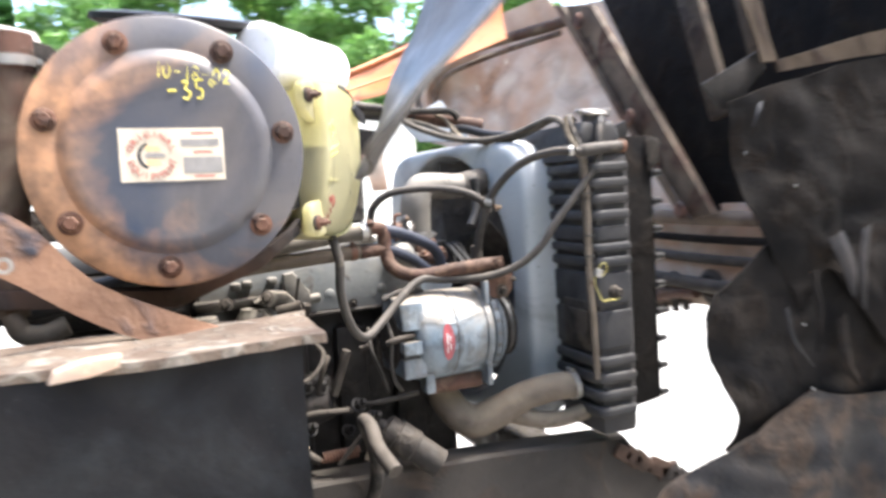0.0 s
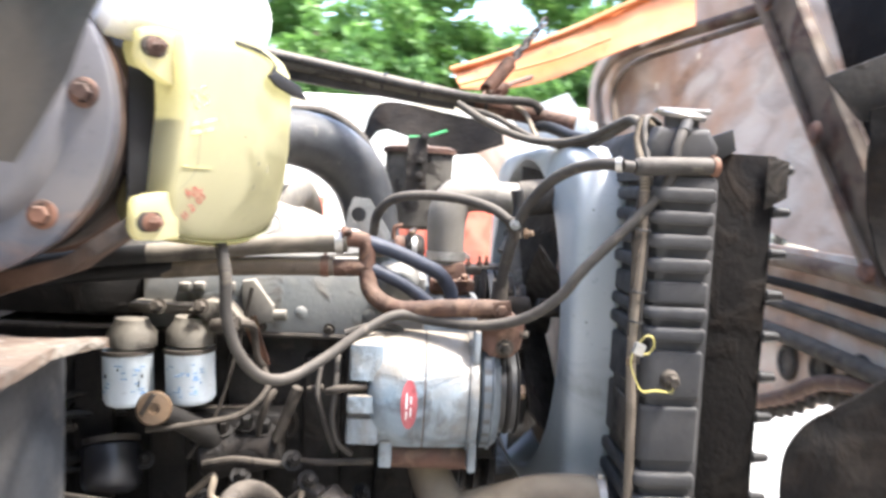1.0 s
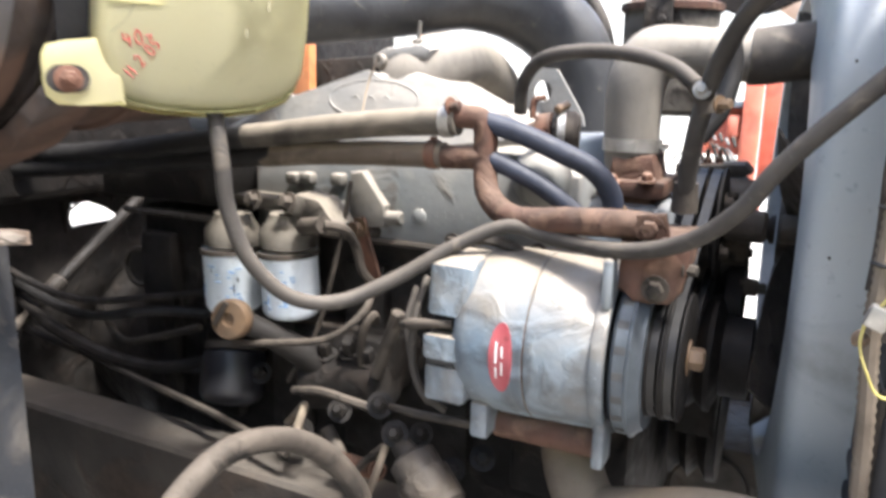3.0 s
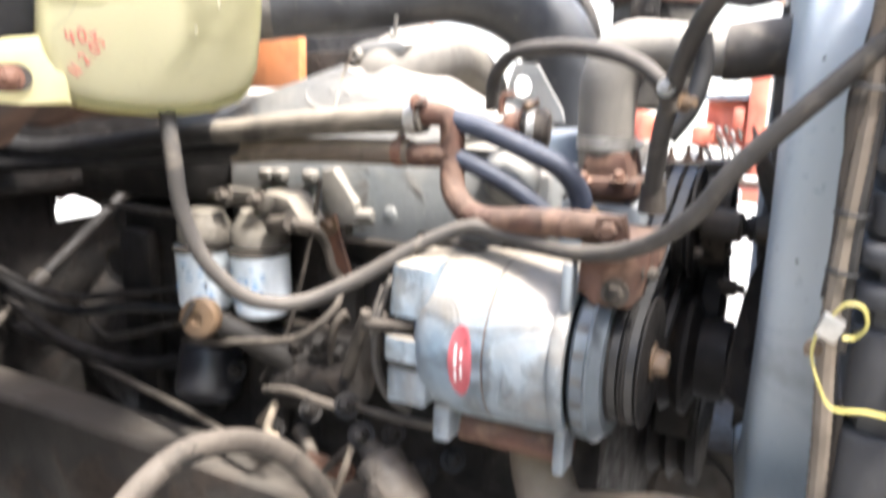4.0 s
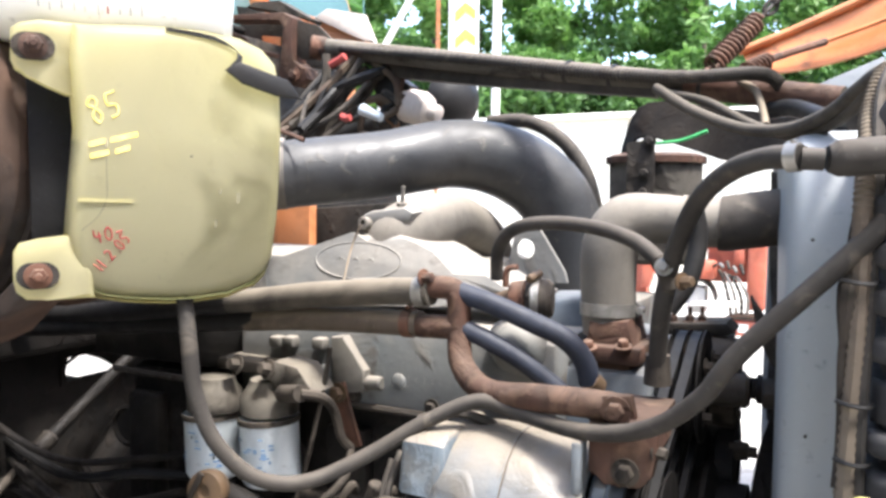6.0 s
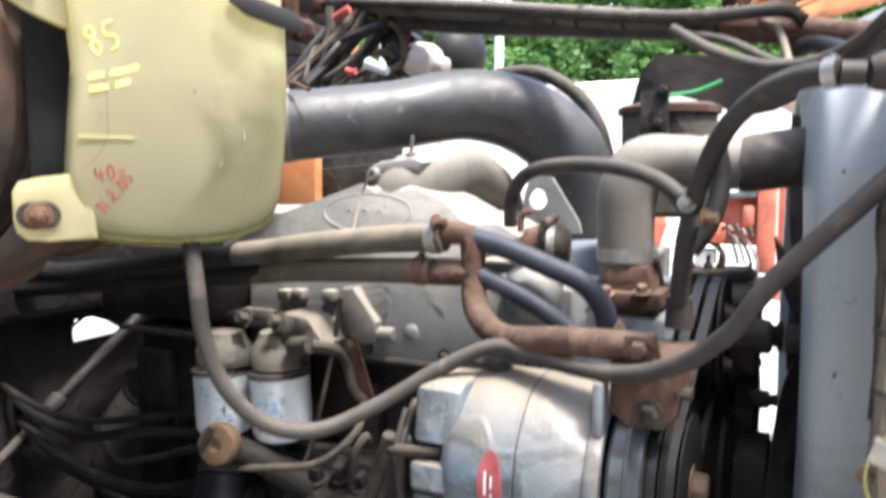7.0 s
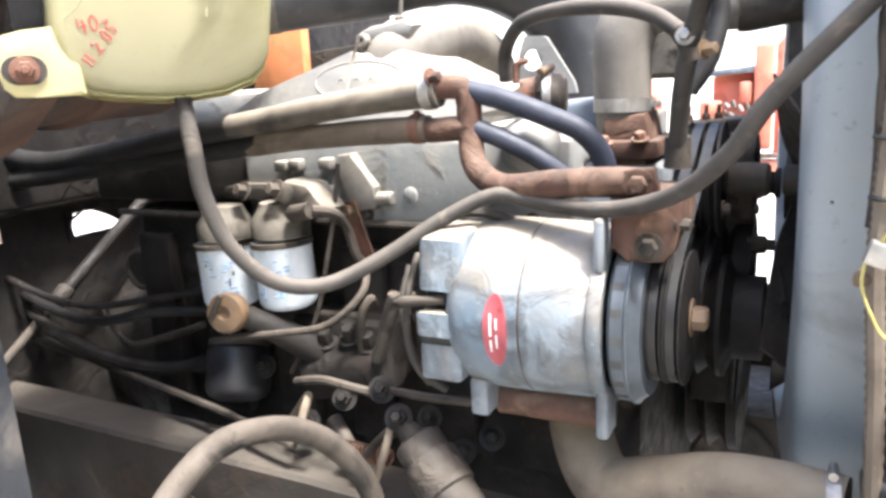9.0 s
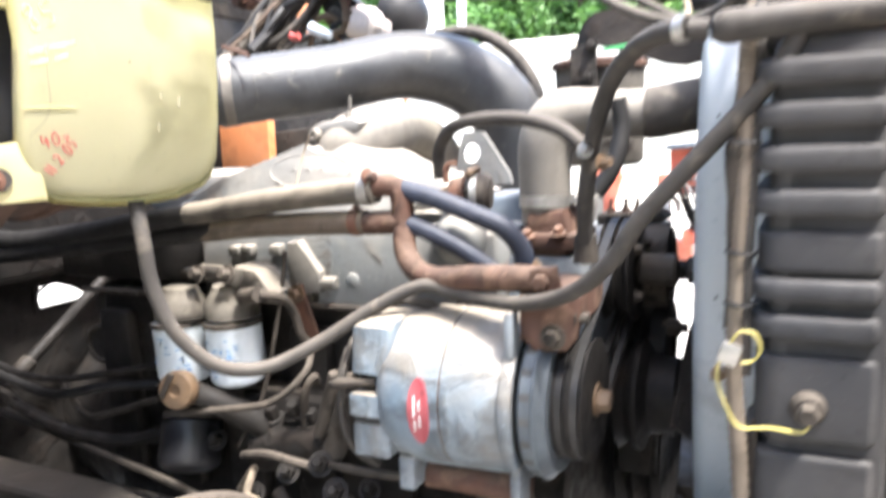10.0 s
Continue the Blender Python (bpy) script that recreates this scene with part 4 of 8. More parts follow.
# Coolant tank
e = thing("overflow_tank", "yellowed translucent plastic tank bolted to a bracket", "tank", (-0.24, -0.3, 1.5))
T0, TU, TN = Vector((-0.315, -0.324, 0)), Vector((0.55, 0.835, 0)).normalized(), Vector((0.835, -0.55, 0)).normalized()
TYAW = math.degrees(math.atan2(TU.y, TU.x))
def bulge(bm):
    """The tank's face falls back towards its foot."""
    for v in bm.verts:
        if v.co.z < 1.635 and (v.co - T0).dot(TN) > 0.002:
            v.co -= TN * 1.35 * (1.635 - v.co.z) ** 2
    return bm


bm = B()
ol = [(-0.298016, -0.298215, 1.73669), (-0.276176, -0.265058, 1.74083), (-0.25306, -0.229964, 1.74363), (-0.232983, -0.199483, 1.74406), (-0.218029, -0.17678, 1.74052), (-0.205679, -0.158031, 1.73177), (-0.198746, -0.147505, 1.71835), (-0.196233, -0.14369, 1.69717), (-0.195687, -0.142861, 1.65725), (-0.196124, -0.143525, 1.61123), (-0.196889, -0.144687, 1.56495), (-0.198293, -0.146818, 1.5243), (-0.201901, -0.152296, 1.50708), (-0.207705, -0.161107, 1.49596), (-0.222155, -0.183044, 1.48589), (-0.24027, -0.210546, 1.4822), (-0.254771, -0.232562, 1.48217), (-0.274215, -0.262081, 1.48544), (-0.287517, -0.282275, 1.49009), (-0.296507, -0.295925, 1.49885), (-0.300175, -0.301493, 1.51468), (-0.302854, -0.305561, 1.5497), (-0.300335, -0.301736, 1.60164), (-0.297627, -0.297625, 1.64742), (-0.298615, -0.299125, 1.67504), (-0.299796, -0.300918, 1.70742)]
body = [((Vector(p) - T0).dot(TU), p[2]) for p in ol]
n = len(body)
um, zm = sum(b[0] for b in body) / n, 1.61
rings = []
for d, f in ((0.022, 0.25), (0.022, 0.45), (0.022, 0.62), (0.022, 0.76), (0.022, 0.86), (0.0215, 0.91), (0.019, 0.95), (0.013, 0.982), (0.004, 0.997), (-0.012, 1.0), (-0.05, 1.0), (-0.085, 0.985), (-0.098, 0.95), (-0.104, 0.86), (-0.104, 0.5)):
    ring = []
    for u, z in body:
        p = T0 + TU * (um + (u - um) * f) + TN * d
        ring.append(bm.verts.new((p.x, p.y, zm + (z - zm) * f)))
    rings.append(ring)
for q, w in zip(rings, rings[1:]):
    for i in range(n):
        bm.faces.new((q[i], q[(i + 1) % n], w[(i + 1) % n], w[i]))
bm.faces.new(rings[0])
bm.faces.new(rings[-1][::-1])
bmesh.ops.triangulate(bm, faces=[f for f in bm.faces if len(f.verts) > 4])
part("bottle", bulge(bm), TANK, e)
# what is left of the coolant inside
bm = B()
rings = []
for d, f in ((0.0185, 0.30), (0.0185, 0.86), (0.0165, 0.915), (0.010, 0.945), (0.0, 0.96), (-0.05, 0.96), (-0.085, 0.945), (-0.099, 0.86), (-0.099, 0.3)):
    ring = []
    for u, z in body:
        p = T0 + TU * (um + (u - um) * f) + TN * d
        ring.append(bm.verts.new((p.x, p.y, min(zm + (z - zm) * f, 1.636))))
    rings.append(ring)
for q, w in zip(rings, rings[1:]):
    for i in range(n):
        bm.faces.new((q[i], q[(i + 1) % n], w[(i + 1) % n], w[i]))
bm.faces.new(rings[0])
bm.faces.new(rings[-1][::-1])
bmesh.ops.triangulate(bm, faces=[f for f in bm.faces if len(f.verts) > 4])
part("coolant", bulge(bm), COOLANT, e, "murky green coolant in the lower half")
bm = B()
slab(bm, [(-0.320756, -0.34001, 1.72846), (-0.316972, -0.334265, 1.73406), (-0.309379, -0.322738, 1.73765), (-0.289793, -0.293003, 1.73797), (-0.287891, -0.290116, 1.67052), (-0.297388, -0.304533, 1.67481), (-0.306375, -0.318178, 1.68149), (-0.314657, -0.330751, 1.68906), (-0.319293, -0.337789, 1.69413), (-0.321056, -0.340466, 1.7025)], -TN * 0.016, 0.004, 3)
part("ear", bm, TANK, e)
bm = B()
slab(bm, [(-0.322046, -0.341968, 1.5358), (-0.319598, -0.338253, 1.5436), (-0.311429, -0.325851, 1.54727), (-0.295348, -0.301436, 1.55078), (-0.288994, -0.29179, 1.55059), (-0.286936, -0.288666, 1.49348), (-0.308355, -0.321183, 1.49318), (-0.316822, -0.334038, 1.49409), (-0.321029, -0.340425, 1.50102), (-0.32233, -0.3424, 1.51107)], -TN * 0.016, 0.004, 3)
part("ear", bm, TANK, e)
for q in ((-0.309892, -0.327152, 1.71356), (-0.310125, -0.327506, 1.51539)):
    q = Vector(q)
    bm = B()
    lathe(bm, q + TN * 0.001, TN, [(0, 0), (0, 0.0115), (0.002, 0.0115), (0.003, 0.0085), (0.003, 0)], 18)
    bolt(bm, q + TN * 0.003, TN + Vector((0.1, 0, 0.05)), 0.0075, 0.010, False)
    rod(bm, q + TN * 0.010, q + TN * 0.021, 0.004, 10, 0.0035, 0.001)
    part("bolt", bm, RUSTY, e, "rusty bolt and washer")
    # dark slab in place of the shade inside the ear's slot
    ring = [(q + TU * (0.0045 * (1 if math.cos(a) > 0 else -1) + 0.0125 * math.cos(a)) + Vector((0, 0, 0.0118 * math.sin(a)))) for a in [2 * math.pi * i / 24 for i in range(24)]]
    part("slot", slab(B(), [p - TN * 0.002 for p in ring], TN * 0.0032), GRIME, e)
bm = B()
slab(bm, [(-0.279514, -0.309757, 1.58346), (-0.254555, -0.271864, 1.58275), (-0.254579, -0.2719, 1.57967), (-0.279543, -0.3098, 1.58048)], TN * 0.0014)
part("moulded_rib", bulge(bm), TANK, e)
bm = scrawl("40-", 0.0125, facing(*(-0.271339, -0.298073, 1.54277), 14, TYAW), 0.0008)
part("handwriting", bulge(bm), RED_INK, e, "red handwritten figure", smooth=False)
bm = scrawl("11.2.05", 0.0105, facing(*(-0.268788, -0.294199, 1.51573), 50, TYAW), 0.00075)
part("handwriting", bulge(bm), RED_INK, e, "red handwritten date", smooth=False)
bm = scrawl("85", 0.022, facing(*(-0.2722, -0.2995, 1.648), 20, TYAW), 0.0011)
part("faded_mark", bm, FADED_INK, e, "faded yellow handwritten figure", smooth=False)
for mark in ([(-0.273882, -0.301752, 1.63038), (-0.266819, -0.291029, 1.63392)], [(-0.264265, -0.287152, 1.63512), (-0.251769, -0.26818, 1.64123)], [(-0.273475, -0.301134, 1.62047), (-0.265125, -0.288457, 1.624)], [(-0.262301, -0.28417, 1.6252), (-0.255539, -0.273904, 1.62871)]):
    a0, b0 = Vector(mark[0]), Vector(mark[1])
    bm = B()
    slab(bm, [a0 - Vector((0, 0, 0.0024)), b0 - Vector((0, 0, 0.0020)), b0 + Vector((0, 0, 0.0027)), a0 + Vector((0, 0, 0.0022))], TN * 0.0003)
    part("faded_mark", bm, FADED_INK, e, "faded yellow paint mark")
for p, h in (((-0.2021, -0.193, 1.5848), 0.0050), ((-0.2135, -0.2102, 1.56), 0.0042), ((-0.2115, -0.2072, 1.5907), 0.0025), ((-0.2262, -0.2296, 1.6232), 0.0010), ((-0.2661, -0.2902, 1.6321), 0.0040)):
    q = Vector(p)
    part("nick", bulge(slab(B(), [q - Vector((0, 0, h)) - TU * 0.0012, q - Vector((0, 0, h * 0.8)) + TU * 0.0008, q + Vector((0, 0, h)) + TU * 0.0013, q + Vector((0, 0, h * 0.9)) - TU * 0.0009], TN * 0.0004)), SCUFF, e, "small dull scratch")
part("scratch", bulge(tube(B(), [(-0.2661, -0.2902, 1.6321), (-0.2662, -0.2903, 1.605), (-0.2663, -0.2904, 1.5846), (-0.2700, -0.2960, 1.568), (-0.2776, -0.3075, 1.5549)], 0.00025, 5)), SCUFF, e, "fine dull scratch line")

solo("tank_plate", slab(B(), [(-0.342831, -0.311714, 1.69365), (-0.320023, -0.277088, 1.68674), (-0.315378, -0.270035, 1.61855), (-0.318736, -0.275135, 1.54369), (-0.342071, -0.310561, 1.53673)], -TN * 0.004, 0.001), BLACK_PANEL, "dark steel backing plate behind the tank", "bracket")

# white jug behind the tank top
e = thing("oil_jug", "white plastic oil jug lying behind the tank", "jug", (-0.32, -0.25, 1.72))
bm = B()
a0, b0 = Vector((-0.385, -0.315, 1.778)), Vector((-0.235, -0.165, 1.770))
ln = (b0 - a0).length
lathe(bm, a0, b0 - a0, [(0, 0), (0, 0.04), (0.01, 0.05), (ln * 0.5, 0.05), (ln * 0.52, 0.048), (ln - 0.008, 0.05), (ln, 0.042), (ln, 0)], 32)
part("bottle", bm, WHITE, e)
u_ = (b0 - a0).normalized()
s_ = Vector((u_.y, -u_.x, 0))
rq = random.Random(12)
for k in range(30):
    q = a0 + u_ * (0.045 + (k % 10) * 0.0095 + rq.uniform(0, 0.002))
    an = -0.52 + (k // 10) * 0.3 + rq.uniform(-0.03, 0.03)
    bm = B()
    ring = []
    for da in (0.0, rq.uniform(0.10, 0.22)):
        c_ = q + s_ * 0.0506 * math.cos(an + da) + Vector((0, 0, 0.0506 * math.sin(an + da)))
        ring.append((bm.verts.new(c_), bm.verts.new(c_ + u_ * 0.0014)))
    bm.faces.new((ring[0][0], ring[0][1], ring[1][1], ring[1][0]))
    part("print_bar", bm, RED_INK if k % 10 == 6 else FAINT, e)

# black strap over the tank
solo("tie_strap", bent_sheet(B(), [[(-0.238058, -0.247182, 1.73933), (-0.21293, -0.21267, 1.73549), (-0.199358, -0.1957, 1.72152), (-0.203881, -0.206203, 1.70527)], [(-0.237807, -0.246801, 1.73632), (-0.212376, -0.211829, 1.73138), (-0.197, -0.19212, 1.71873), (-0.201571, -0.202696, 1.70033)]], 0.002), BLACK_RUBBER, "thin black strap across the tank", "strap")
solo("strap_buckle", slab(B(), [(-0.20305, -0.208578, 1.70485), (-0.195717, -0.197445, 1.71349), (-0.169912, -0.158269, 1.70032), (-0.162014, -0.146278, 1.68259), (-0.176185, -0.167792, 1.68406), (-0.194319, -0.195323, 1.69344)], (-0.005, 0.004, 0), 0.002), BLACK_RUBBER, "black plastic strap end on the tank", "strap")

# Alternator
e = thing("alternator", "large dusty aluminium alternator with a red oval badge", "alternator", (0, 0.003, 1.15))
AY0, AZ0 = 0.006, 1.246
bm = B()
lathe(bm, (-0.066, AY0, AZ0), (1, 0, 0), [(0, 0), (0, 0.070), (0.004, 0.080), (0.012, 0.088), (0.022, 0.0925), (0.050, 0.0945), (0.086, 0.0940), (0.0872, 0.0928), (0.0888, 0.0928), (0.090, 0.0938), (0.120, 0.0930), (0.158, 0.0915), (0.160, 0.090)], 60)
part("housing", bm, ALU, e)
# rear end: a squared terminal box above, a slotted block below, a dark recess between
bm = B()
slab(bm, [(-0.095, -0.074, 1.275), (-0.095, -0.066, 1.328), (-0.095, -0.050, 1.336), (-0.095, 0.045, 1.338), (-0.095, 0.060, 1.275)], (0.052, 0, 0), 0.007, 3)
part("terminal_box", bm, ALU, e)
bm = B()
for z0, z1, y0 in ((1.226, 1.252, -0.080), (1.176, 1.215, -0.074)):
    slab(bm, [(-0.096, y0, z0), (-0.096, y0, z1), (-0.096, 0.07, z1), (-0.096, 0.07, z0)], (0.05, 0, 0), 0.005, 2)
part("rear_block", bm, ALU, e)
part("rear_core", rod(B(), (-0.098, AY0, AZ0), (-0.060, AY0, AZ0), 0.066, 32, None, 0.006), GRIME, e, "dark recessed rear of the alternator")
# a black block stands for the dark inside the slot
part("vent_slot", box(B(), (-0.094, -0.072, 1.2145), (-0.055, -0.05, 1.2265), 0.001), BLACK_INK, e)
bm = B()
tube(bm, [(-0.128, -0.066, 1.253), (-0.112, -0.072, 1.259), (-0.092, -0.072, 1.262), (-0.066, -0.066, 1.264)], [0.005, 0.0068, 0.0055, 0.005], 10)
part("terminal", bm, GRIME_DUST, e)
bm = B()
lathe(bm, (0.091, AY0, AZ0), (1, 0, 0), [(0, 0.085), (0, 0.0945), (0.002, 0.0955), (0.012, 0.0955), (0.014, 0.094), (0.014, 0.086)], 60)
part("drive_flange", bm, ALU, e)
for lo, hi in (((0.094, -0.072, AZ0 + 0.06), (0.105, -0.050, AZ0 + 0.112)), ((0.094, -0.065, AZ0 - 0.114), (0.107, -0.03, AZ0 - 0.06)), ((-0.045, -0.06, AZ0 - 0.112), (-0.024, -0.02, AZ0 - 0.07))):
    part("mounting_ear", box(B(), lo, hi, 0.004), ALU, e)
bm = B()
lathe(bm, (0.109, AY0, AZ0), (1, 0, 0), [(0, 0.06), (0, 0.086), (0.004, 0.0905), (0.016, 0.0905), (0.0175, 0.0925), (0.0195, 0.0925), (0.021, 0.089), (0.030, 0.082), (0.030, 0.04)], 60)
part("cooling_fan", bm, FAN_STEEL, e, "blue-grey pressed steel cooling fan with slots")
# black slabs on the rim stand for the shade in the fan's slots
for k in range(22):
    a = 2 * math.pi * k / 22
    d = Vector((0, math.cos(a), math.sin(a)))
    tn = Vector((0, -math.sin(a), math.cos(a)))
    c = Vector((0.119, AY0, AZ0)) + d * 0.0908
    part("fan_slot", slab(B(), [c - tn * 0.004 - Vector((0.006, 0, 0)), c + tn * 0.004 - Vector((0.006, 0, 0)), c + tn * 0.004 + Vector((0.005, 0, 0)), c - tn * 0.004 + Vector((0.005, 0, 0))], -d * 0.001), BLACK_INK, e)
for k in range(2):
    bm = B()
    lathe(bm, (0.139 + k * 0.017, AY0, AZ0), (1, 0, 0), [(0, 0.02), (0, 0.068), (0.002, 0.068), (0.007, 0.056), (0.009, 0.056), (0.014, 0.068), (0.016, 0.068), (0.016, 0.02)], 40)
    part("pulley", bm, PULLEY, e)
part("nut", bolt(B(), (0.173, AY0, AZ0), (1, 0, 0), 0.0125, 0.014), BRASS, e, "dusty tan pulley nut")
bm = B()
rod(bm, (0.10, AY0 - 0.02, AZ0 - 0.105), (-0.03, AY0 - 0.02, AZ0 - 0.105), 0.02, 14, None, 0.004)
part("pivot_mount", bm, RUST_PIPE, e, "rusty pivot mount")
part("seam_strip", lathe(B(), (0.0214, AY0, AZ0), (1, 0, 0), [(0, 0.0895), (0, 0.0932), (0.0014, 0.0932), (0.0014, 0.0895)], 52), BEAM, e, "dirty line round the housing seam")
# red oval badge on the housing
bm = B()
def on_drum(dx, ang, r):
    return (dx, AY0 - r * math.cos(ang), AZ0 + r * math.sin(ang))
oval = [(0.0125 * math.cos(2 * math.pi * i / 24), 0.037 * math.sin(2 * math.pi * i / 24)) for i in range(24)]
oa = [bm.verts.new(on_drum(-0.001 + u, v / 0.0905 - 0.03, 0.0968)) for u, v in oval]
ob_ = [bm.verts.new(on_drum(-0.001 + u, v / 0.0905 - 0.03, 0.0935)) for u, v in oval]
top_c = bm.verts.new(on_drum(-0.001, -0.03, 0.0971))
for i in range(24):
    bm.faces.new((oa[i], oa[(i + 1) % 24], top_c))
    bm.faces.new((oa[i], ob_[i], ob_[(i + 1) % 24], oa[(i + 1) % 24]))
badge = part("badge", bm, BADGE, e, "red oval badge with pale print")
for u0, u1, v0, v1 in ((-0.0048, -0.0026, -0.020, -0.008), (-0.0048, -0.0026, -0.004, 0.018), (0.0018, 0.0036, -0.016, -0.002), (0.0018, 0.0036, 0.003, 0.014)):
    bm = B()
    q = [bm.verts.new(on_drum(-0.001 + u, v / 0.0905 - 0.03, 0.0977)) for u, v in ((u0, v0), (u1, v0), (u1, (v0 + v1) / 2), (u1, v1), (u0, v1), (u0, (v0 + v1) / 2))]
    bm.faces.new((q[0], q[1], q[2], q[5]))
    bm.faces.new((q[5], q[2], q[3], q[4]))
    part("print_bar", bm, FAINT, badge)

# bracket above the alternator
e = thing("alternator_bracket", "rusty cast bracket above the alternator", "bracket", (0.13, 0.0, 1.3))
bm = B()
slab(bm, [(0.106, -0.055, 1.325), (0.124, -0.055, 1.320), (0.134, -0.055, 1.314), (0.156, -0.055, 1.316), (0.168, -0.055, 1.33), (0.172, -0.055, 1.352), (0.172, -0.055, 1.374), (0.106, -0.055, 1.376)], (0, 0.012, 0), 0.004)
slab(bm, [(0.11, -0.043, 1.340), (0.165, -0.043, 1.340), (0.165, -0.043, 1.374), (0.11, -0.043, 1.374)], (0, 0.12, 0), 0.006)
part("casting", bm, RUST_PIPE, e)
part("bolt", bolt(B(), (0.143, -0.056, 1.331), (0, -1, 0), 0.0088, 0.009), GRIME_DUST, e)
part("bolt", bolt(B(), (0.168, -0.048, 1.352), (1, -0.3, 0), 0.006, 0.010), GRIME_DUST, e)

# Engine
e = thing("engine", "old grey-painted six-cylinder diesel engine, dusty and oily", "engine", (-0.3, 0.44, 0.8))
bm = B()
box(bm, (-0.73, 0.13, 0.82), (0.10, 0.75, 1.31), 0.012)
part("block", bm, OILY_SHADED, e, "oily brown engine block")
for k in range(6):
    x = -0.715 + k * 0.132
    part("block_rib", box(B(), (x, 0.105, 0.98), (x + 0.07, 0.132, 1.27), 0.01), OILY_SHADED, e)
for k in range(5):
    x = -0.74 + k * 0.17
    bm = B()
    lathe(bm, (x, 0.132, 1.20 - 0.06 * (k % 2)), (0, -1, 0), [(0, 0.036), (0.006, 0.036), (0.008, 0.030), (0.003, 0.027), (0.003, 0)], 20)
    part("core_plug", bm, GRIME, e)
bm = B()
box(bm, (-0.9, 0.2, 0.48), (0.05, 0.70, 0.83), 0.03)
part("oil_pan", bm, OILY_SHADED, e)
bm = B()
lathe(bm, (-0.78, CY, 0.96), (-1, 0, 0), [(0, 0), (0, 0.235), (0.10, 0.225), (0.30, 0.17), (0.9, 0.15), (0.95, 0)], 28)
part("gearbox", bm, OILY_SHADED, e)
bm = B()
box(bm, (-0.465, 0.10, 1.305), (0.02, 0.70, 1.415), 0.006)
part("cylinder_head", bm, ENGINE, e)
# rear end of the head: oil and the shade there, both in the colour
part("shaded_rear_head", box(B(), (-0.80, 0.112, 1.322), (-0.468, 0.70, 1.408), 0.008), OILY_SHADED, e, "oily rear end of the head, its shade in the colour")
rnd = random.Random(21)
for q in ((-0.401, 0.078, 1.386), (-0.377, 0.078, 1.388), (-0.326, 0.078, 1.39)):
    x, z = q[0], q[2]
    part("head_lug", box(B(), (x, 0.084, z - 0.012), (x + 0.020, 0.105, z + 0.004), 0.004), ELBOW, e)
for k in range(4):
    x = -0.43 + k * 0.118
    bm = B()
    lathe(bm, (x, 0.103, 1.345), (0, -1, 0), [(0, 0.012), (0.004, 0.011), (0.006, 0.008), (0.006, 0)], 14)
    part("core_plug", bm, ENGINE, e)
    part("head_bolt", bolt(B(), (x + 0.05, 0.099, 1.318), (0, -1, 0), 0.007, 0.007), GRIME_DUST, e)
bm = B()
for k in range(26):
    lathe(bm, (-0.24 + (k % 13) * 0.012, 0.1005, 1.352 - 0.004 * (k // 13)), (0, -1, 0), [(0, 0.0012), (0.0008, 0.0008), (0.0008, 0)], 6)
part("cast_dots", bm, ENGINE, e)
bm = B()
tube(bm, [(-0.73, 0.096, 1.306), (-0.3, 0.096, 1.306), (0.02, 0.096, 1.306)], 0.005, 6)
part("head_gasket", bm, GRIME, e)
bm = B()
slab(bm, [(-0.293, 0.085, 1.398), (-0.272, 0.085, 1.401), (-0.256, 0.085, 1.377), (-0.239, 0.085, 1.357), (-0.239, 0.085, 1.328), (-0.293, 0.085, 1.321)], (0, 0.03, 0), 0.003)
rod(bm, (-0.248, 0.095, 1.339), (-0.217, 0.095, 1.341), 0.010, 14, 0.0095, 0.002)
part("lift_bracket", bm, ELBOW, e)
part("bracket_bolt", bolt(B(), (-0.274, 0.076, 1.326), (0, -1, 0), 0.009, 0.009), BRASS, e)
# intake manifold with the raised oval
bm = B()
ol = [(-0.592, 0.185, 1.401), (-0.601, 0.185, 1.438), (-0.506, 0.185, 1.482), (-0.427, 0.185, 1.508), (-0.342, 0.185, 1.522), (-0.322, 0.185, 1.535), (-0.300, 0.185, 1.541), (-0.272, 0.185, 1.537), (-0.247, 0.185, 1.527), (-0.205, 0.185, 1.512), (-0.160, 0.185, 1.494), (-0.120, 0.185, 1.468), (-0.075, 0.185, 1.462), (-0.043, 0.185, 1.458), (-0.042, 0.185, 1.441), (-0.187, 0.185, 1.435)]
slab(bm, ol, (0.0, 0.12, 0.0), 0.014, 3)
for v in bm.verts:
    v.co.y += max(0.0, v.co.z - 1.44) * 0.35
mani = part("intake_manifold", bm, ENGINE, e, "grey cast intake manifold with a plain raised oval")
oc = Vector((-0.328, 0.183, 1.493))
bm = B()
OY = 0.1856 + max(0.0, oc.z - 1.44) * 0.35
tube(bm, [(oc.x + 0.076 * math.cos(a), OY + 0.0095 * math.sin(a), oc.z + 0.027 * math.sin(a)) for a in [2 * math.pi * i / 24 for i in range(25)]], 0.0017, 8, 2)
for k in range(3):
    tube(bm, [(oc.x - 0.040 + k * 0.026, OY, oc.z - 0.004 - 0.002 * k), (oc.x - 0.030 + k * 0.026, OY + 0.001, oc.z + 0.004), (oc.x - 0.020 + k * 0.026, OY, oc.z - 0.003)], 0.0016, 6, 3)
part("raised_oval", bm, ENGINE, mani)
bm = B()
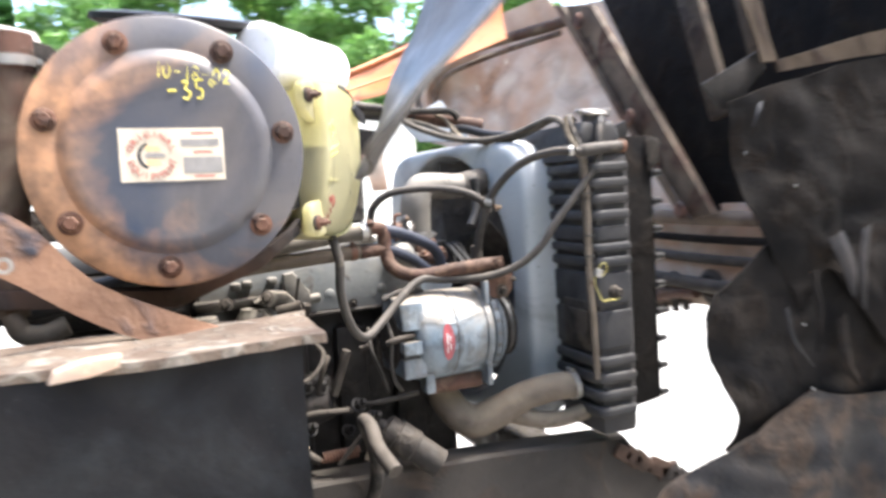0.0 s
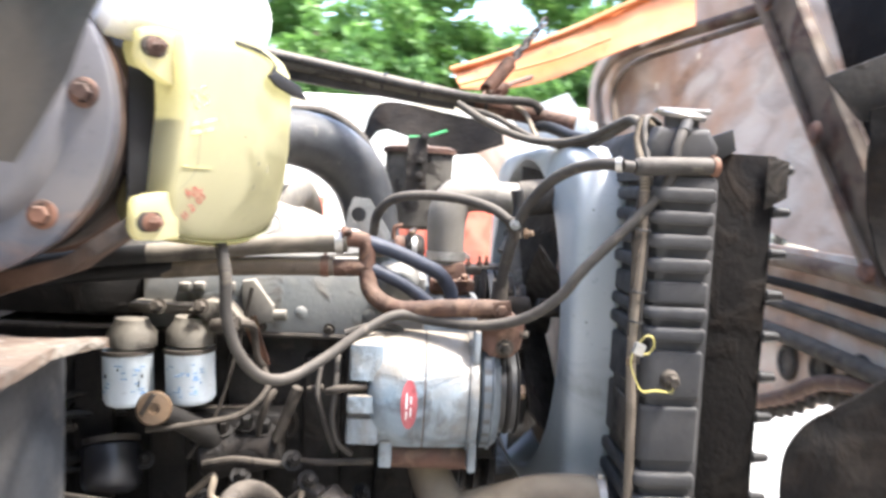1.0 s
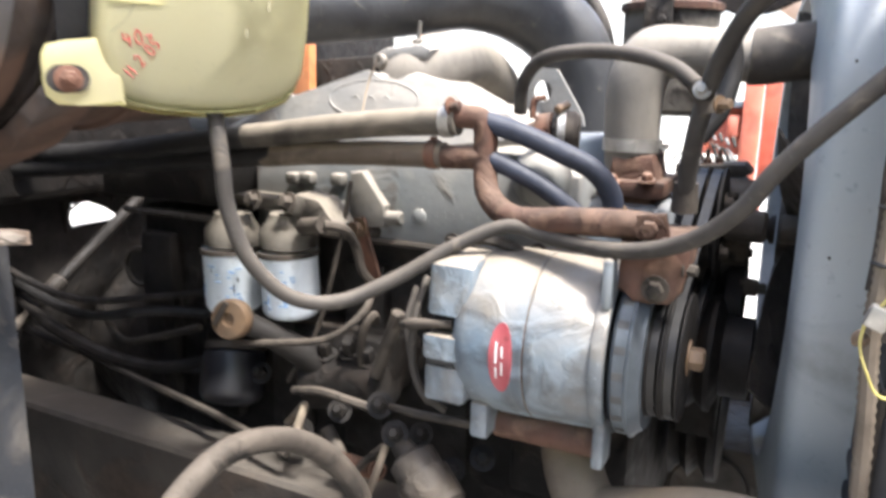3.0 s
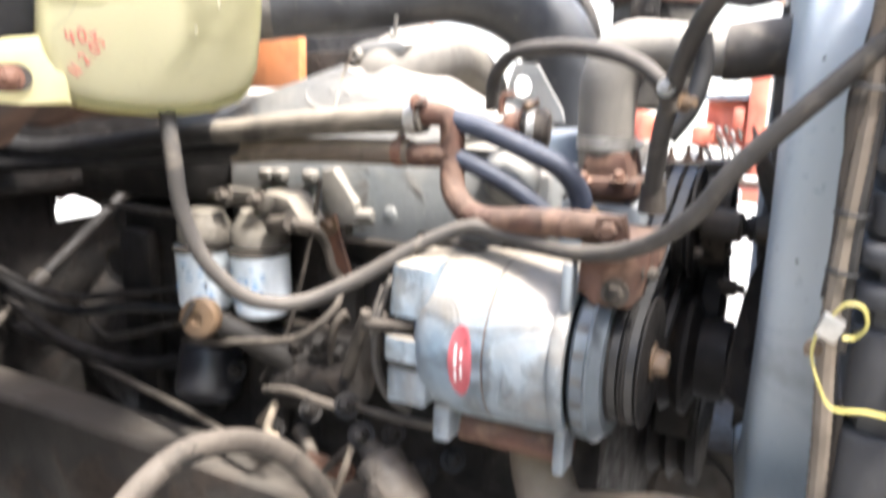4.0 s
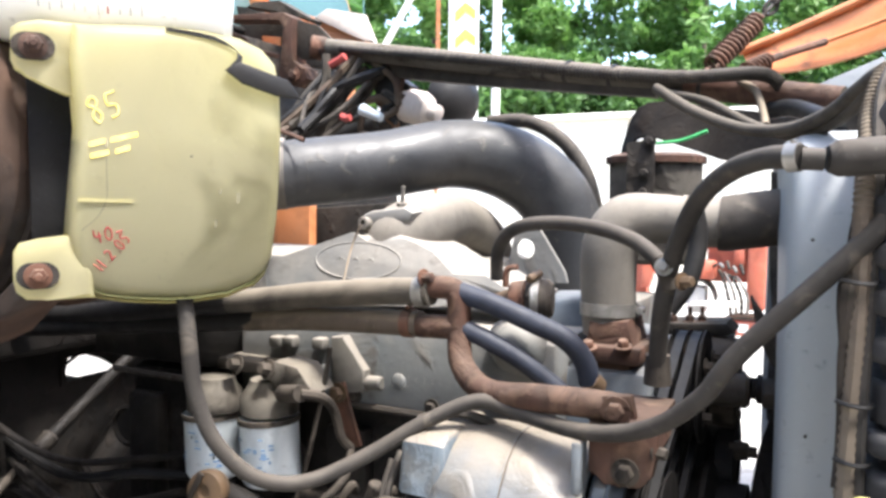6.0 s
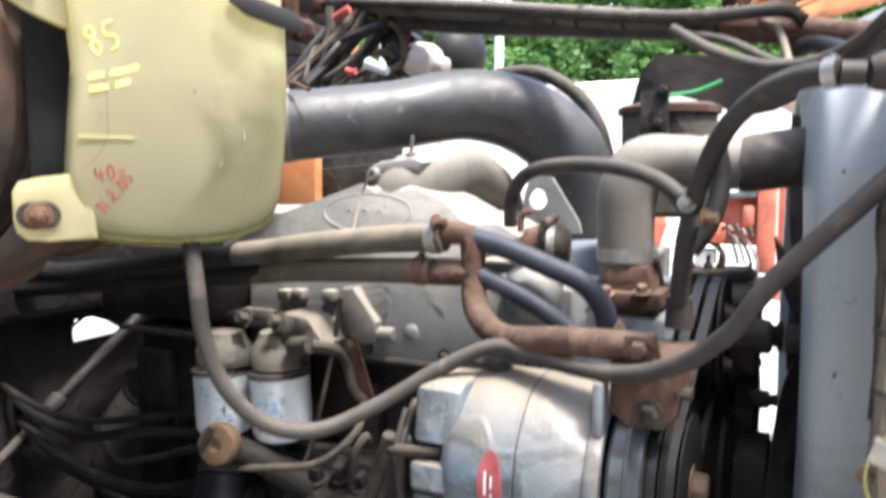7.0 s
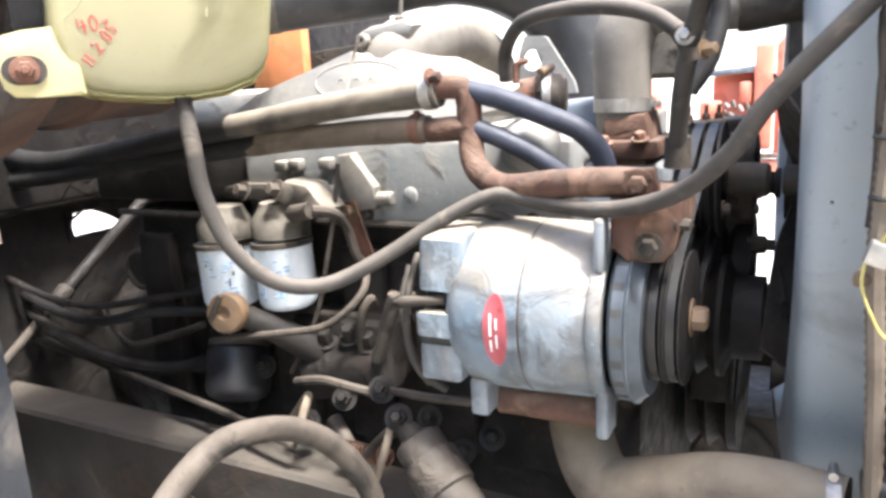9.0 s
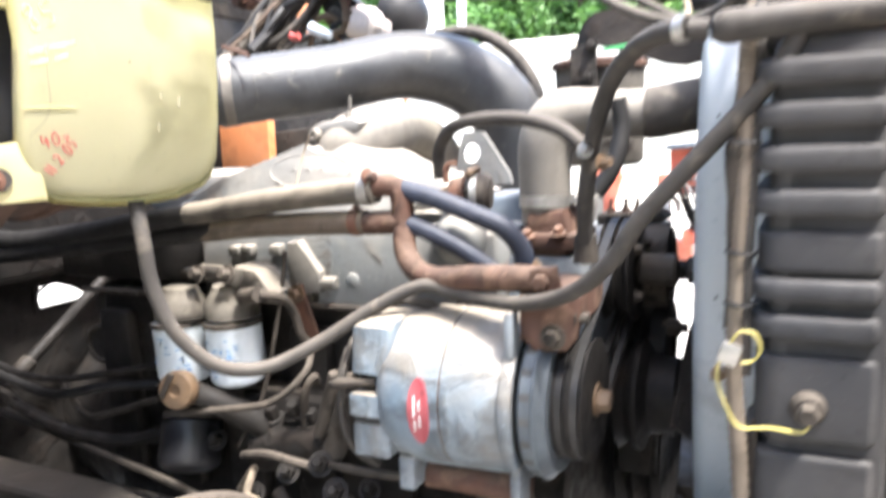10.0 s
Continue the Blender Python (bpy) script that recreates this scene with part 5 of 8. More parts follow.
tube(bm, [(-0.335, 0.285, 1.470), (-0.306, 0.268, 1.503), (-0.288, 0.268, 1.528), (-0.274, 0.295, 1.543), (-0.266, 0.34, 1.551), (-0.264, 0.41, 1.554), (-0.256, 0.48, 1.533), (-0.251, 0.53, 1.498), (-0.256, 0.56, 1.443), (-0.256, 0.56, 1.41)], [0.054, 0.053, 0.051, 0.049, 0.046, 0.042, 0.040, 0.039, 0.038, 0.038], 28, 7)
part("crossover_pipe", bm, ELBOW, e, "dusty cast crossover pipe rising from the manifold")
bm = B()
slab(bm, [(-0.338, 0.228, 1.552), (-0.334, 0.228, 1.562), (-0.318, 0.228, 1.568), (-0.262, 0.228, 1.574), (-0.246, 0.228, 1.566), (-0.255, 0.228, 1.552), (-0.300, 0.228, 1.545)], (0, 0.075, 0.004), 0.005, 2)
part("neck_flange", bm, ENGINE, mani, "flange round the manifold neck")
bm = B()
lathe(bm, (-0.327, 0.230, 1.548), (-0.15, -1, 0.1), [(-0.03, 0.0105), (0.010, 0.0105), (0.012, 0.0085), (0.012, 0.0045), (0.0, 0.004), (0.0, 0)], 18)
part("drilled_boss", bm, ELBOW, mani)
bm = bolt(B(), (-0.279, 0.252, 1.572), (0, -0.1, 1), 0.008)
rod(bm, (-0.279, 0.252, 1.578), (-0.275, 0.250, 1.606), 0.0032, 8)
part("manifold_fitting", bm, ELBOW, e)
part("clamp_screw", bolt(B(), (-0.121, 0.030, 1.493), (1, -0.2, 0.1), 0.007, 0.012), RUSTY, e)
bm = B()
box(bm, (-0.85, 0.36, 1.41), (-0.20, 0.62, 1.485), 0.02)
part("valve_cover", bm, ENGINE, e)
bm = letters("5-3-", 0.016, facing(*(-0.191, 0.098, 1.342), -2))
part("cast_figures", bm, ENGINE, e, smooth=False)
bm = B()
slab(bm, [(-0.085, 0.24, 1.366), (-0.085, 0.24, 1.430), (-0.050, 0.24, 1.452), (0.010, 0.24, 1.456), (0.022, 0.24, 1.430), (0.022, 0.24, 1.366)], (0, 0.1, 0), 0.010, 3)
box(bm, (0.0, 0.15, 1.18), (0.12, 0.55, 1.38), 0.012)
part("front_cover", bm, ENGINE_BLUE, e)
# thermostat housing
bm = B()
slab(bm, [(0.033, 0.17, 1.391), (0.04, 0.17, 1.435), (0.09, 0.17, 1.439), (0.099, 0.17, 1.401)], (0, 0.08, 0), 0.006)
box(bm, Vector((0.028, 0.15, 1.387)), Vector((0.109, 0.15, 1.408)) + Vector((0, 0.12, 0)), 0.003)
box(bm, Vector((0.03, 0.16, 1.335)), Vector((0.097, 0.16, 1.389)) + Vector((0, 0.1, 0)), 0.008)
part("thermostat_housing", bm, RUST_PIPE, e, "rust-red thermostat housing")
for q in ((0.047, 0.148, 1.405), (0.09, 0.148, 1.41)):
    part("housing_bolt", bolt(B(), q, (0, -0.3, 1), 0.007), RUSTY, e)
# lifting eye
bm = B()
pl = [(-0.152, 0.365, 1.454), (-0.141, 0.365, 1.52), (-0.132, 0.365, 1.546), (-0.098, 0.365, 1.544), (-0.044, 0.365, 1.46)]
hc = Vector((-0.12, 0.365, 1.51))
holed_plate(bm, pl, hc, 0.0155, (0, 0.008, 0), 40)
part("lifting_eye", bm, ENGINE, e, "grey lifting eye with a round hole")

# outlet elbow and upper radiator hose
e = thing("outlet_elbow", "dusty grey cast water outlet elbow with a clamp", "pipe", (0.058, 0.205, 1.417))
part("elbow", tube(B(), [(0.058, 0.205, 1.417), (0.055, 0.205, 1.475), (0.057, 0.205, 1.527), (0.074, 0.21, 1.558), (0.112, 0.215, 1.564), (0.156, 0.22, 1.56), (0.194, 0.225, 1.560)], [0.034, 0.035, 0.0365, 0.036, 0.031, 0.0305, 0.031], 24, 7), ELBOW, e)
part("clamp", band(B(), (0.057, 0.205, 1.448), (0, 0.02, 1), 0.036, 0.016), STEEL, e, "bright steel clamp")
part("bead", tube(B(), [(0.138, 0.219, 1.562), (0.143, 0.219, 1.561)], 0.0330, 24), ELBOW, e)
solo("upper_radiator_hose", tube(B(), [(0.186, 0.224, 1.560), (0.196, 0.225, 1.560), (0.23, 0.23, 1.565), (0.273, 0.24, 1.571)], [0.0335, 0.034, 0.034, 0.034], 20, 6), RUBBER, "dusty black upper radiator hose", "hose")

# heater hoses along the engine, split by colour into a shaded and a sunlit length
e = thing("heater_hose", "dusty black heater hose along the manifold", "hose", (-0.52, 0.06, 1.429), "heater hoses")
part("hose", tube(B(), [(-1.11, 0.1, 1.42), (-0.917, 0.09, 1.387), (-0.729, 0.075, 1.401), (-0.52, 0.06, 1.429), (-0.42, 0.053, 1.442)], 0.0164, 14, 7), BLACK_RUBBER, e, "rear length, its shade put into the black")
part("lit_dusty_length", tube(B(), [(-0.44, 0.054, 1.440), (-0.368, 0.05, 1.449), (-0.30, 0.047, 1.459), (-0.24, 0.045, 1.466), (-0.18, 0.042, 1.472), (-0.114, 0.04, 1.476)], [0.0166, 0.0168, 0.0172, 0.0168, 0.0170, 0.0168], 16, 8), HEATER, e, "dusty tan length, its sunlit tone put into the colour")
part("clamp", band(B(), (-0.127, 0.039, 1.475), (1, 0, 0.06), 0.0172, 0.013), STEEL, e, "shiny worm-drive clamp")
e = thing("heater_hose", "tan dusty heater hose along the head", "hose", (-0.491, 0.07, 1.407), "heater hoses")
part("hose", tube(B(), [(-1.136, 0.1, 1.337), (-0.894, 0.09, 1.361), (-0.688, 0.08, 1.385), (-0.491, 0.07, 1.407), (-0.40, 0.064, 1.417)], 0.0156, 14, 7), BLACK_RUBBER, e, "rear length, its shade put into the black")
part("lit_dusty_length", tube(B(), [(-0.42, 0.066, 1.414), (-0.342, 0.06, 1.423), (-0.28, 0.057, 1.427), (-0.233, 0.055, 1.43), (-0.135, 0.05, 1.434)], [0.0158, 0.0162, 0.0158, 0.0161, 0.0160], 16, 8), TAN_HOSE, e, "dusty tan length, its sunlit tone put into the colour")
part("clamp", band(B(), (-0.15, 0.05, 1.434), (1, 0, 0.03), 0.0164, 0.013), RUSTY, e, "rusty worm-drive clamp")

# rusty water pipe
e = thing("water_pipe", "rust-red steel water pipe with branches", "pipe", (0, 0, 1.38))
bm = B()
tube(bm, [(-0.117, 0.041, 1.482), (-0.084, 0.045, 1.476), (-0.08, 0.045, 1.429), (-0.068, 0.03, 1.393), (-0.024, 0, 1.375), (0.047, -0.03, 1.384), (0.105, -0.045, 1.389), (0.142, -0.05, 1.389)], [0.0135, 0.0145, 0.0145, 0.0145, 0.0146, 0.0146, 0.0146, 0.0145], 16, 6)
part("main_pipe", bm, RUST_PIPE, e)
part("branch", tube(B(), [(-0.134, 0.048, 1.432), (-0.078, 0.045, 1.435)], 0.0145, 12), RUST_PIPE, e)
bm = B()
slab(bm, [(0.12, -0.06, 1.402), (0.147, -0.06, 1.405), (0.152, -0.06, 1.383), (0.121, -0.06, 1.379)], (0, 0.012, 0), 0.002)
bolt(bm, (0.134, -0.061, 1.39), (0, -1, 0), 0.009)
part("bolted_lug", bm, RUST_PIPE, e)

# blue hoses
solo("blue_hose", tube(B(), [(-0.086, 0.045, 1.478), (-0.04, 0.05, 1.465), (0.005, 0.06, 1.446), (0.041, 0.075, 1.427), (0.06, 0.085, 1.402), (0.066, 0.09, 1.376)], 0.0125, 12), BLUE_HOSE, "dark blue rubber coolant hose", "hose", "blue hoses")
solo("blue_hose", tube(B(), [(-0.082, 0.045, 1.437), (-0.04, 0.05, 1.42), (-0.001, 0.06, 1.397), (0.039, 0.075, 1.364)], 0.0115, 12), BLUE_HOSE, "dark blue coolant hose, lower one", "hose", "blue hoses")
solo("hose_fitting", rod(B(), (0.065, 0.09, 1.379), (0.077, 0.1, 1.368), 0.014, 10, 0.011, 0.002), BRASS, "small brass hose fitting", "fitting")
# black sender with brass nut
e = thing("coolant_sender", "dusty capped sender with a brass collar and clamp", "sender", (-0.036, 0.11, 1.451))
part("stem", tube(B(), [(-0.068, 0.11, 1.457), (-0.033, 0.11, 1.466)], [0.010, 0.014], 12), BRASS, e)
part("collar", tube(B(), [(-0.036, 0.11, 1.465), (-0.018, 0.11, 1.468)], 0.021, 16), RUSTY, e)
bm = B()
lathe(bm, (-0.02, 0.11, 1.466), (1, 0.2, 0), [(0, 0), (0, 0.020), (0.006, 0.025), (0.026, 0.025), (0.032, 0.02), (0.033, 0)], 20)
part("cap", bm, GRIME_DUST, e)
part("clamp", band(B(), (-0.008, 0.112, 1.466), (1, 0.2, 0), 0.0255, 0.009), STEEL, e, "dull worm-drive clamp")
part("clamp_screw", rod(B(), (-0.010, 0.088, 1.492), (-0.004, 0.112, 1.498), 0.005, 10, None, 0.001), BRASS, e)
part("wire_lug", tube(B(), [(-0.04, 0.09, 1.481), (-0.038, 0.09, 1.502), (-0.025, 0.09, 1.506)], 0.004, 6), RUSTY, e)
solo("engine_boss", lathe(B(), (-0.044, 0.13, 1.405), (0.6, -1, 0.1), [(0, 0), (0, 0.035), (0.05, 0.033), (0.062, 0.02), (0.065, 0)], 20), ENGINE, "grey cast boss behind the blue hoses", "engine part")

# small vent hose and tee
solo("vent_hose", tube(B(), [(-0.077, 0.15, 1.484), (-0.071, 0.14, 1.522), (-0.042, 0.12, 1.55), (0.01, 0.1, 1.559), (0.072, 0.075, 1.556), (0.123, 0.05, 1.543), (0.155, 0.035, 1.521)], 0.0086, 12), RUBBER, "thin dusty rubber vent hose", "hose", "vent hoses")
e = thing("hose_tee", "brass hose tee with bright clamps", "fitting", (0.157, 0.033, 1.49))
part("body", tube(B(), [(0.15, 0.035, 1.527), (0.159, 0.033, 1.513), (0.163, 0.033, 1.496)], 0.010, 10), GRIME_DUST, e)
part("screw", bolt(B(), (0.159, 0.02, 1.52), (0, -1, 0.2), 0.006, 0.008), STEEL, e)
part("screw", bolt(B(), (0.176, 0.02, 1.506), (1, -0.6, 0.1), 0.006, 0.012), BRASS, e)
solo("vent_hose", tube(B(), [(0.16, 0.033, 1.51), (0.174, 0.01, 1.547), (0.198, -0.03, 1.587), (0.227, -0.07, 1.61), (0.258, -0.11, 1.619), (0.285, -0.141, 1.618)], 0.0092, 12), RUBBER, "dusty vent hose up to the radiator", "hose", "vent hoses")
solo("vent_hose", tube(B(), [(0.161, 0.033, 1.508), (0.155, 0.04, 1.48), (0.149, 0.055, 1.442), (0.145, 0.07, 1.395)], 0.0098, 12), RUBBER, "dusty vent hose down to the pump", "hose", "vent hoses")
solo("vent_hose", tube(B(), [(0.172, 0.12, 1.576), (0.177, 0.12, 1.542), (0.169, 0.11, 1.498), (0.15, 0.1, 1.466)], 0.0105, 12), BLACK_RUBBER, "black hose behind the tee", "hose", "vent hoses")
solo("hose_fitting", tube(B(), [(0.146, 0.068, 1.421), (0.146, 0.07, 1.389)], [0.013, 0.015], 10), GRIME_DUST, "dusty threaded hose fitting", "fitting")
solo("hose_clamp", band(B(), (0.28, -0.138, 1.618), (1, -0.4, 0.05), 0.0094, 0.009), STEEL, "small bright clamp on the vent hose", "clamp", "hose clamps")
e = thing("vent_pipe", "dusty metal vent pipe on the radiator tank", "pipe", (0.36, -0.12, 1.6))
bm = B()
tube(bm, [(0.285, -0.141, 1.617), (0.3, -0.14, 1.616)], 0.0085, 10)
tube(bm, [(0.302, -0.136, 1.617), (0.307, -0.1345, 1.617), (0.314, -0.1325, 1.6175), (0.36, -0.12, 1.621), (0.432, -0.105, 1.624)], [0.0095, 0.0125, 0.0137, 0.0137, 0.0137], 16)
part("pipe", bm, RUBBER, e)
part("end_clamp", band(B(), (0.428, -0.106, 1.624), (1, 0.2, 0), 0.0135, 0.01), RUSTY, e)

# long overflow hose from cap to tank
e = thing("overflow_hose", "long dusty overflow hose from radiator cap to tank", "hose", (-0.176, -0.12, 1.287))
part("hose", tube(B(), [(-0.266, -0.204, 1.53), (-0.260, -0.208, 1.49), (-0.25, -0.212, 1.44), (-0.25, -0.205, 1.391), (-0.237, -0.19, 1.338), (-0.21, -0.16, 1.297), (-0.176, -0.12, 1.287), (-0.129, -0.08, 1.31), (-0.077, -0.045, 1.345), (-0.025, -0.02, 1.369), (0.031, -0.03, 1.364), (0.103, -0.06, 1.365), (0.168, -0.085, 1.384), (0.215, -0.105, 1.422), (0.249, -0.115, 1.47), (0.352, -0.118, 1.585), (0.372, -0.108, 1.65), (0.39, -0.088, 1.684)], 0.0082, 14, 8), RUBBER, e)
part("end_collar", tube(B(), [(0.384, -0.096, 1.673), (0.39, -0.088, 1.684), (0.394, -0.08, 1.692)], 0.0095, 12), RAD, e)
part("end_collar", tube(B(), [(-0.265, -0.2045, 1.525), (-0.2605, -0.2075, 1.493)], 0.0098, 12), RUBBER, e)

# fuel filters
e = thing("filter_mount", "dusty grey cast fuel filter head", "fuel filter", (-0.41, 0.04, 1.362))
bm = B()
for px in ((-0.462, 0.045, 1.308), (-0.365, 0.045, 1.316)):
    p = Vector(px)
    lathe(bm, (p.x, 0.045, p.z - 0.02), (0, 0, 1), [(0, 0), (0, 0.040), (0.022, 0.040), (0.035, 0.030), (0.045, 0.026), (0.046, 0)], 24)
box(bm, Vector((-0.476, 0.06, 1.339)), Vector((-0.326, 0.06, 1.357)) + Vector((0, 0.06, 0)), 0.006)
slab(bm, [(-0.365, 0.02, 1.354), (-0.335, 0.02, 1.373), (-0.3, 0.02, 1.368), (-0.273, 0.02, 1.337), (-0.322, 0.02, 1.331)], (0, 0.05, 0), 0.006)
part("casting", bm, CASTING, e)
for q in ((-0.342, 0.015, 1.362), (-0.418, 0.04, 1.355)):
    part("hex_bolt", bolt(B(), q, (-0.2, -1, 0.3), 0.009, 0.012), GRIME_DUST, e)
part("banjo", tube(B(), [(-0.322, 0.02, 1.331), (-0.278, 0, 1.341)], [0.012, 0.011], 10), GRIME_DUST, e)
for k, (px, lab) in enumerate((((-0.467, 0.045, 1.242), "white spin-on fuel filter with black handwriting"), ((-0.365, 0.045, 1.249), "white spin-on fuel filter with blue print"))):
    p = Vector(px)
    f = thing("fuel_filter", lab, "fuel filter", (p.x, 0.045, p.z - 0.06), "pair of fuel filters")
    bm = B()
    tilt = Vector((-0.05, 0, 1))
    b0 = Vector((p.x + 0.003, 0.045, p.z - 0.052))
    lathe(bm, b0, tilt, [(0, 0), (0, 0.030), (0.003, 0.036), (0.010, 0.040), (0.084, 0.040), (0.087, 0.042), (0.092, 0.042), (0.092, 0)], 36)
    can = part("can", bm, CAN_WHITE, f)
    bm = B()
    lathe(bm, b0 + tilt.normalized() * 0.086, tilt, [(0, 0.0425), (0.007, 0.0425), (0.008, 0.041)], 36)
    part("gasket_ring", bm, GRIME_DUST, f)
    rq = random.Random(40 + k)
    for j in range(20):
        a = radians(rq.uniform(-140, -35))
        zz = p.z + rq.uniform(-0.035, 0.02)
        q = Vector((p.x + 0.0405 * math.cos(a), 0.045 + 0.0405 * math.sin(a), zz))
        q.x += 0.003 - 0.05 * (zz - p.z + 0.052)
        bm = B()
        t_ = Vector((-math.sin(a), math.cos(a), 0))
        w, h = (rq.uniform(0.0012, 0.004), rq.uniform(0.0012, 0.006)) if j < 5 else (rq.uniform(0.003, 0.007), 0.0012)
        slab(bm, [q - t_ * w - Vector((0, 0, h)), q + t_ * w - Vector((0, 0, h)), q + t_ * w + Vector((0, 0, h)), q - t_ * w + Vector((0, 0, h))], (0.0006 * math.cos(a), 0.0006 * math.sin(a), 0))
        part("print_bar", bm, BLACK_INK if k == 0 and j < 4 else BLUE_INK, f)
# brass priming knob and pump body
e = thing("primer_pump", "brass priming knob on the injection pump", "pump", (-0.392, -0.05, 1.2))
p = Vector((-0.398, -0.055, 1.212))
bm = B()
KN = Vector((0.25, -1, 0.2)).normalized()
k0 = p + Vector((0, 0.028, -0.005))
lathe(bm, k0, KN, [(0, 0), (0, 0.021), (0.006, 0.026), (0.020, 0.027), (0.026, 0.024), (0.027, 0.009), (0.022, 0.0075), (0.022, 0)], 28)
part("knob", bm, BRASS, e)
ku, kv, kd = frame_of(KN)
part("wing", slab(B(), [k0 + KN * 0.027 + ku * a + Vector((0, 0, b)) for a, b in ((0.016, -0.012), (0.021, -0.006), (0.004, 0.026), (-0.003, 0.022))], KN * 0.005, 0.001), GRIME_DUST, e)
part("stem", tube(B(), [k0, k0 + Vector((0.045, 0.05, -0.045)), k0 + Vector((0.085, 0.09, -0.085))], [0.014, 0.019, 0.024], 14), OILY_SHADED, e)
# injection pump mass
e = thing("injection_pump", "oily dusty injection pump and fittings on the block", "pump", (-0.322, 0.09, 1.103))
bm = B()
box(bm, Vector((-0.381, 0.06, 1.089)), Vector((-0.214, 0.06, 1.176)) + Vector((0, 0.08, 0)), 0.012)
rod(bm, (-0.347, 0.07, 1.098), (-0.215, 0.07, 1.124), 0.045, 18, 0.04, 0.008)
part("body", bm, OILY_SHADED, e)
for q in ((-0.309, 0.05, 1.148), (-0.271, 0.05, 1.157), (-0.24, 0.05, 1.151)):
    part("union", bolt(B(), q, (0.1, -0.5, 1), 0.010, 0.02), OILY_SHADED, e)
e = thing("oil_filter", "glossy black oil filter can low on the engine", "oil filter", (-0.512, 0.1, 1.111))
part("can", lathe(B(), (-0.512, 0.1, 1.111), (0.15, -0.35, -0.8), [(0.012, 0), (0.012, 0.044), (0.016, 0.048), (0.070, 0.049), (0.080, 0.047), (0.088, 0.041), (0.094, 0.028), (0.096, 0)], 30), GLOSS_BLACK, e)
part("base_ring", lathe(B(), (-0.512, 0.1, 1.111), (0.15, -0.35, -0.8), [(0, 0), (0, 0.047), (0.011, 0.047), (0.011, 0)], 30), GRIME, e)
# fluted starter shape and lift pump lower down
e = thing("lift_pump", "dusty cylindrical pump low beside the frame rail", "pump", (-0.122, -0.02, 1.04))
bm = B()
a0, b0 = Vector((-0.134, -0.03, 1.076)), Vector((-0.063, -0.06, 1.016))
lathe(bm, a0, b0 - a0, [(0, 0), (0, 0.020), (0.006, 0.030), (0.030, 0.030), (0.032, 0.034), (0.075, 0.034), (0.078, 0.030), (0.14, 0.030), (0.145, 0)], 22)
part("body", bm, GRIME, e)
part("spigot", tube(B(), [(-0.169, -0.02, 1.102), (-0.151, -0.025, 1.085), (-0.132, -0.03, 1.071)], [0.010, 0.013, 0.017], 12), GRIME, e)

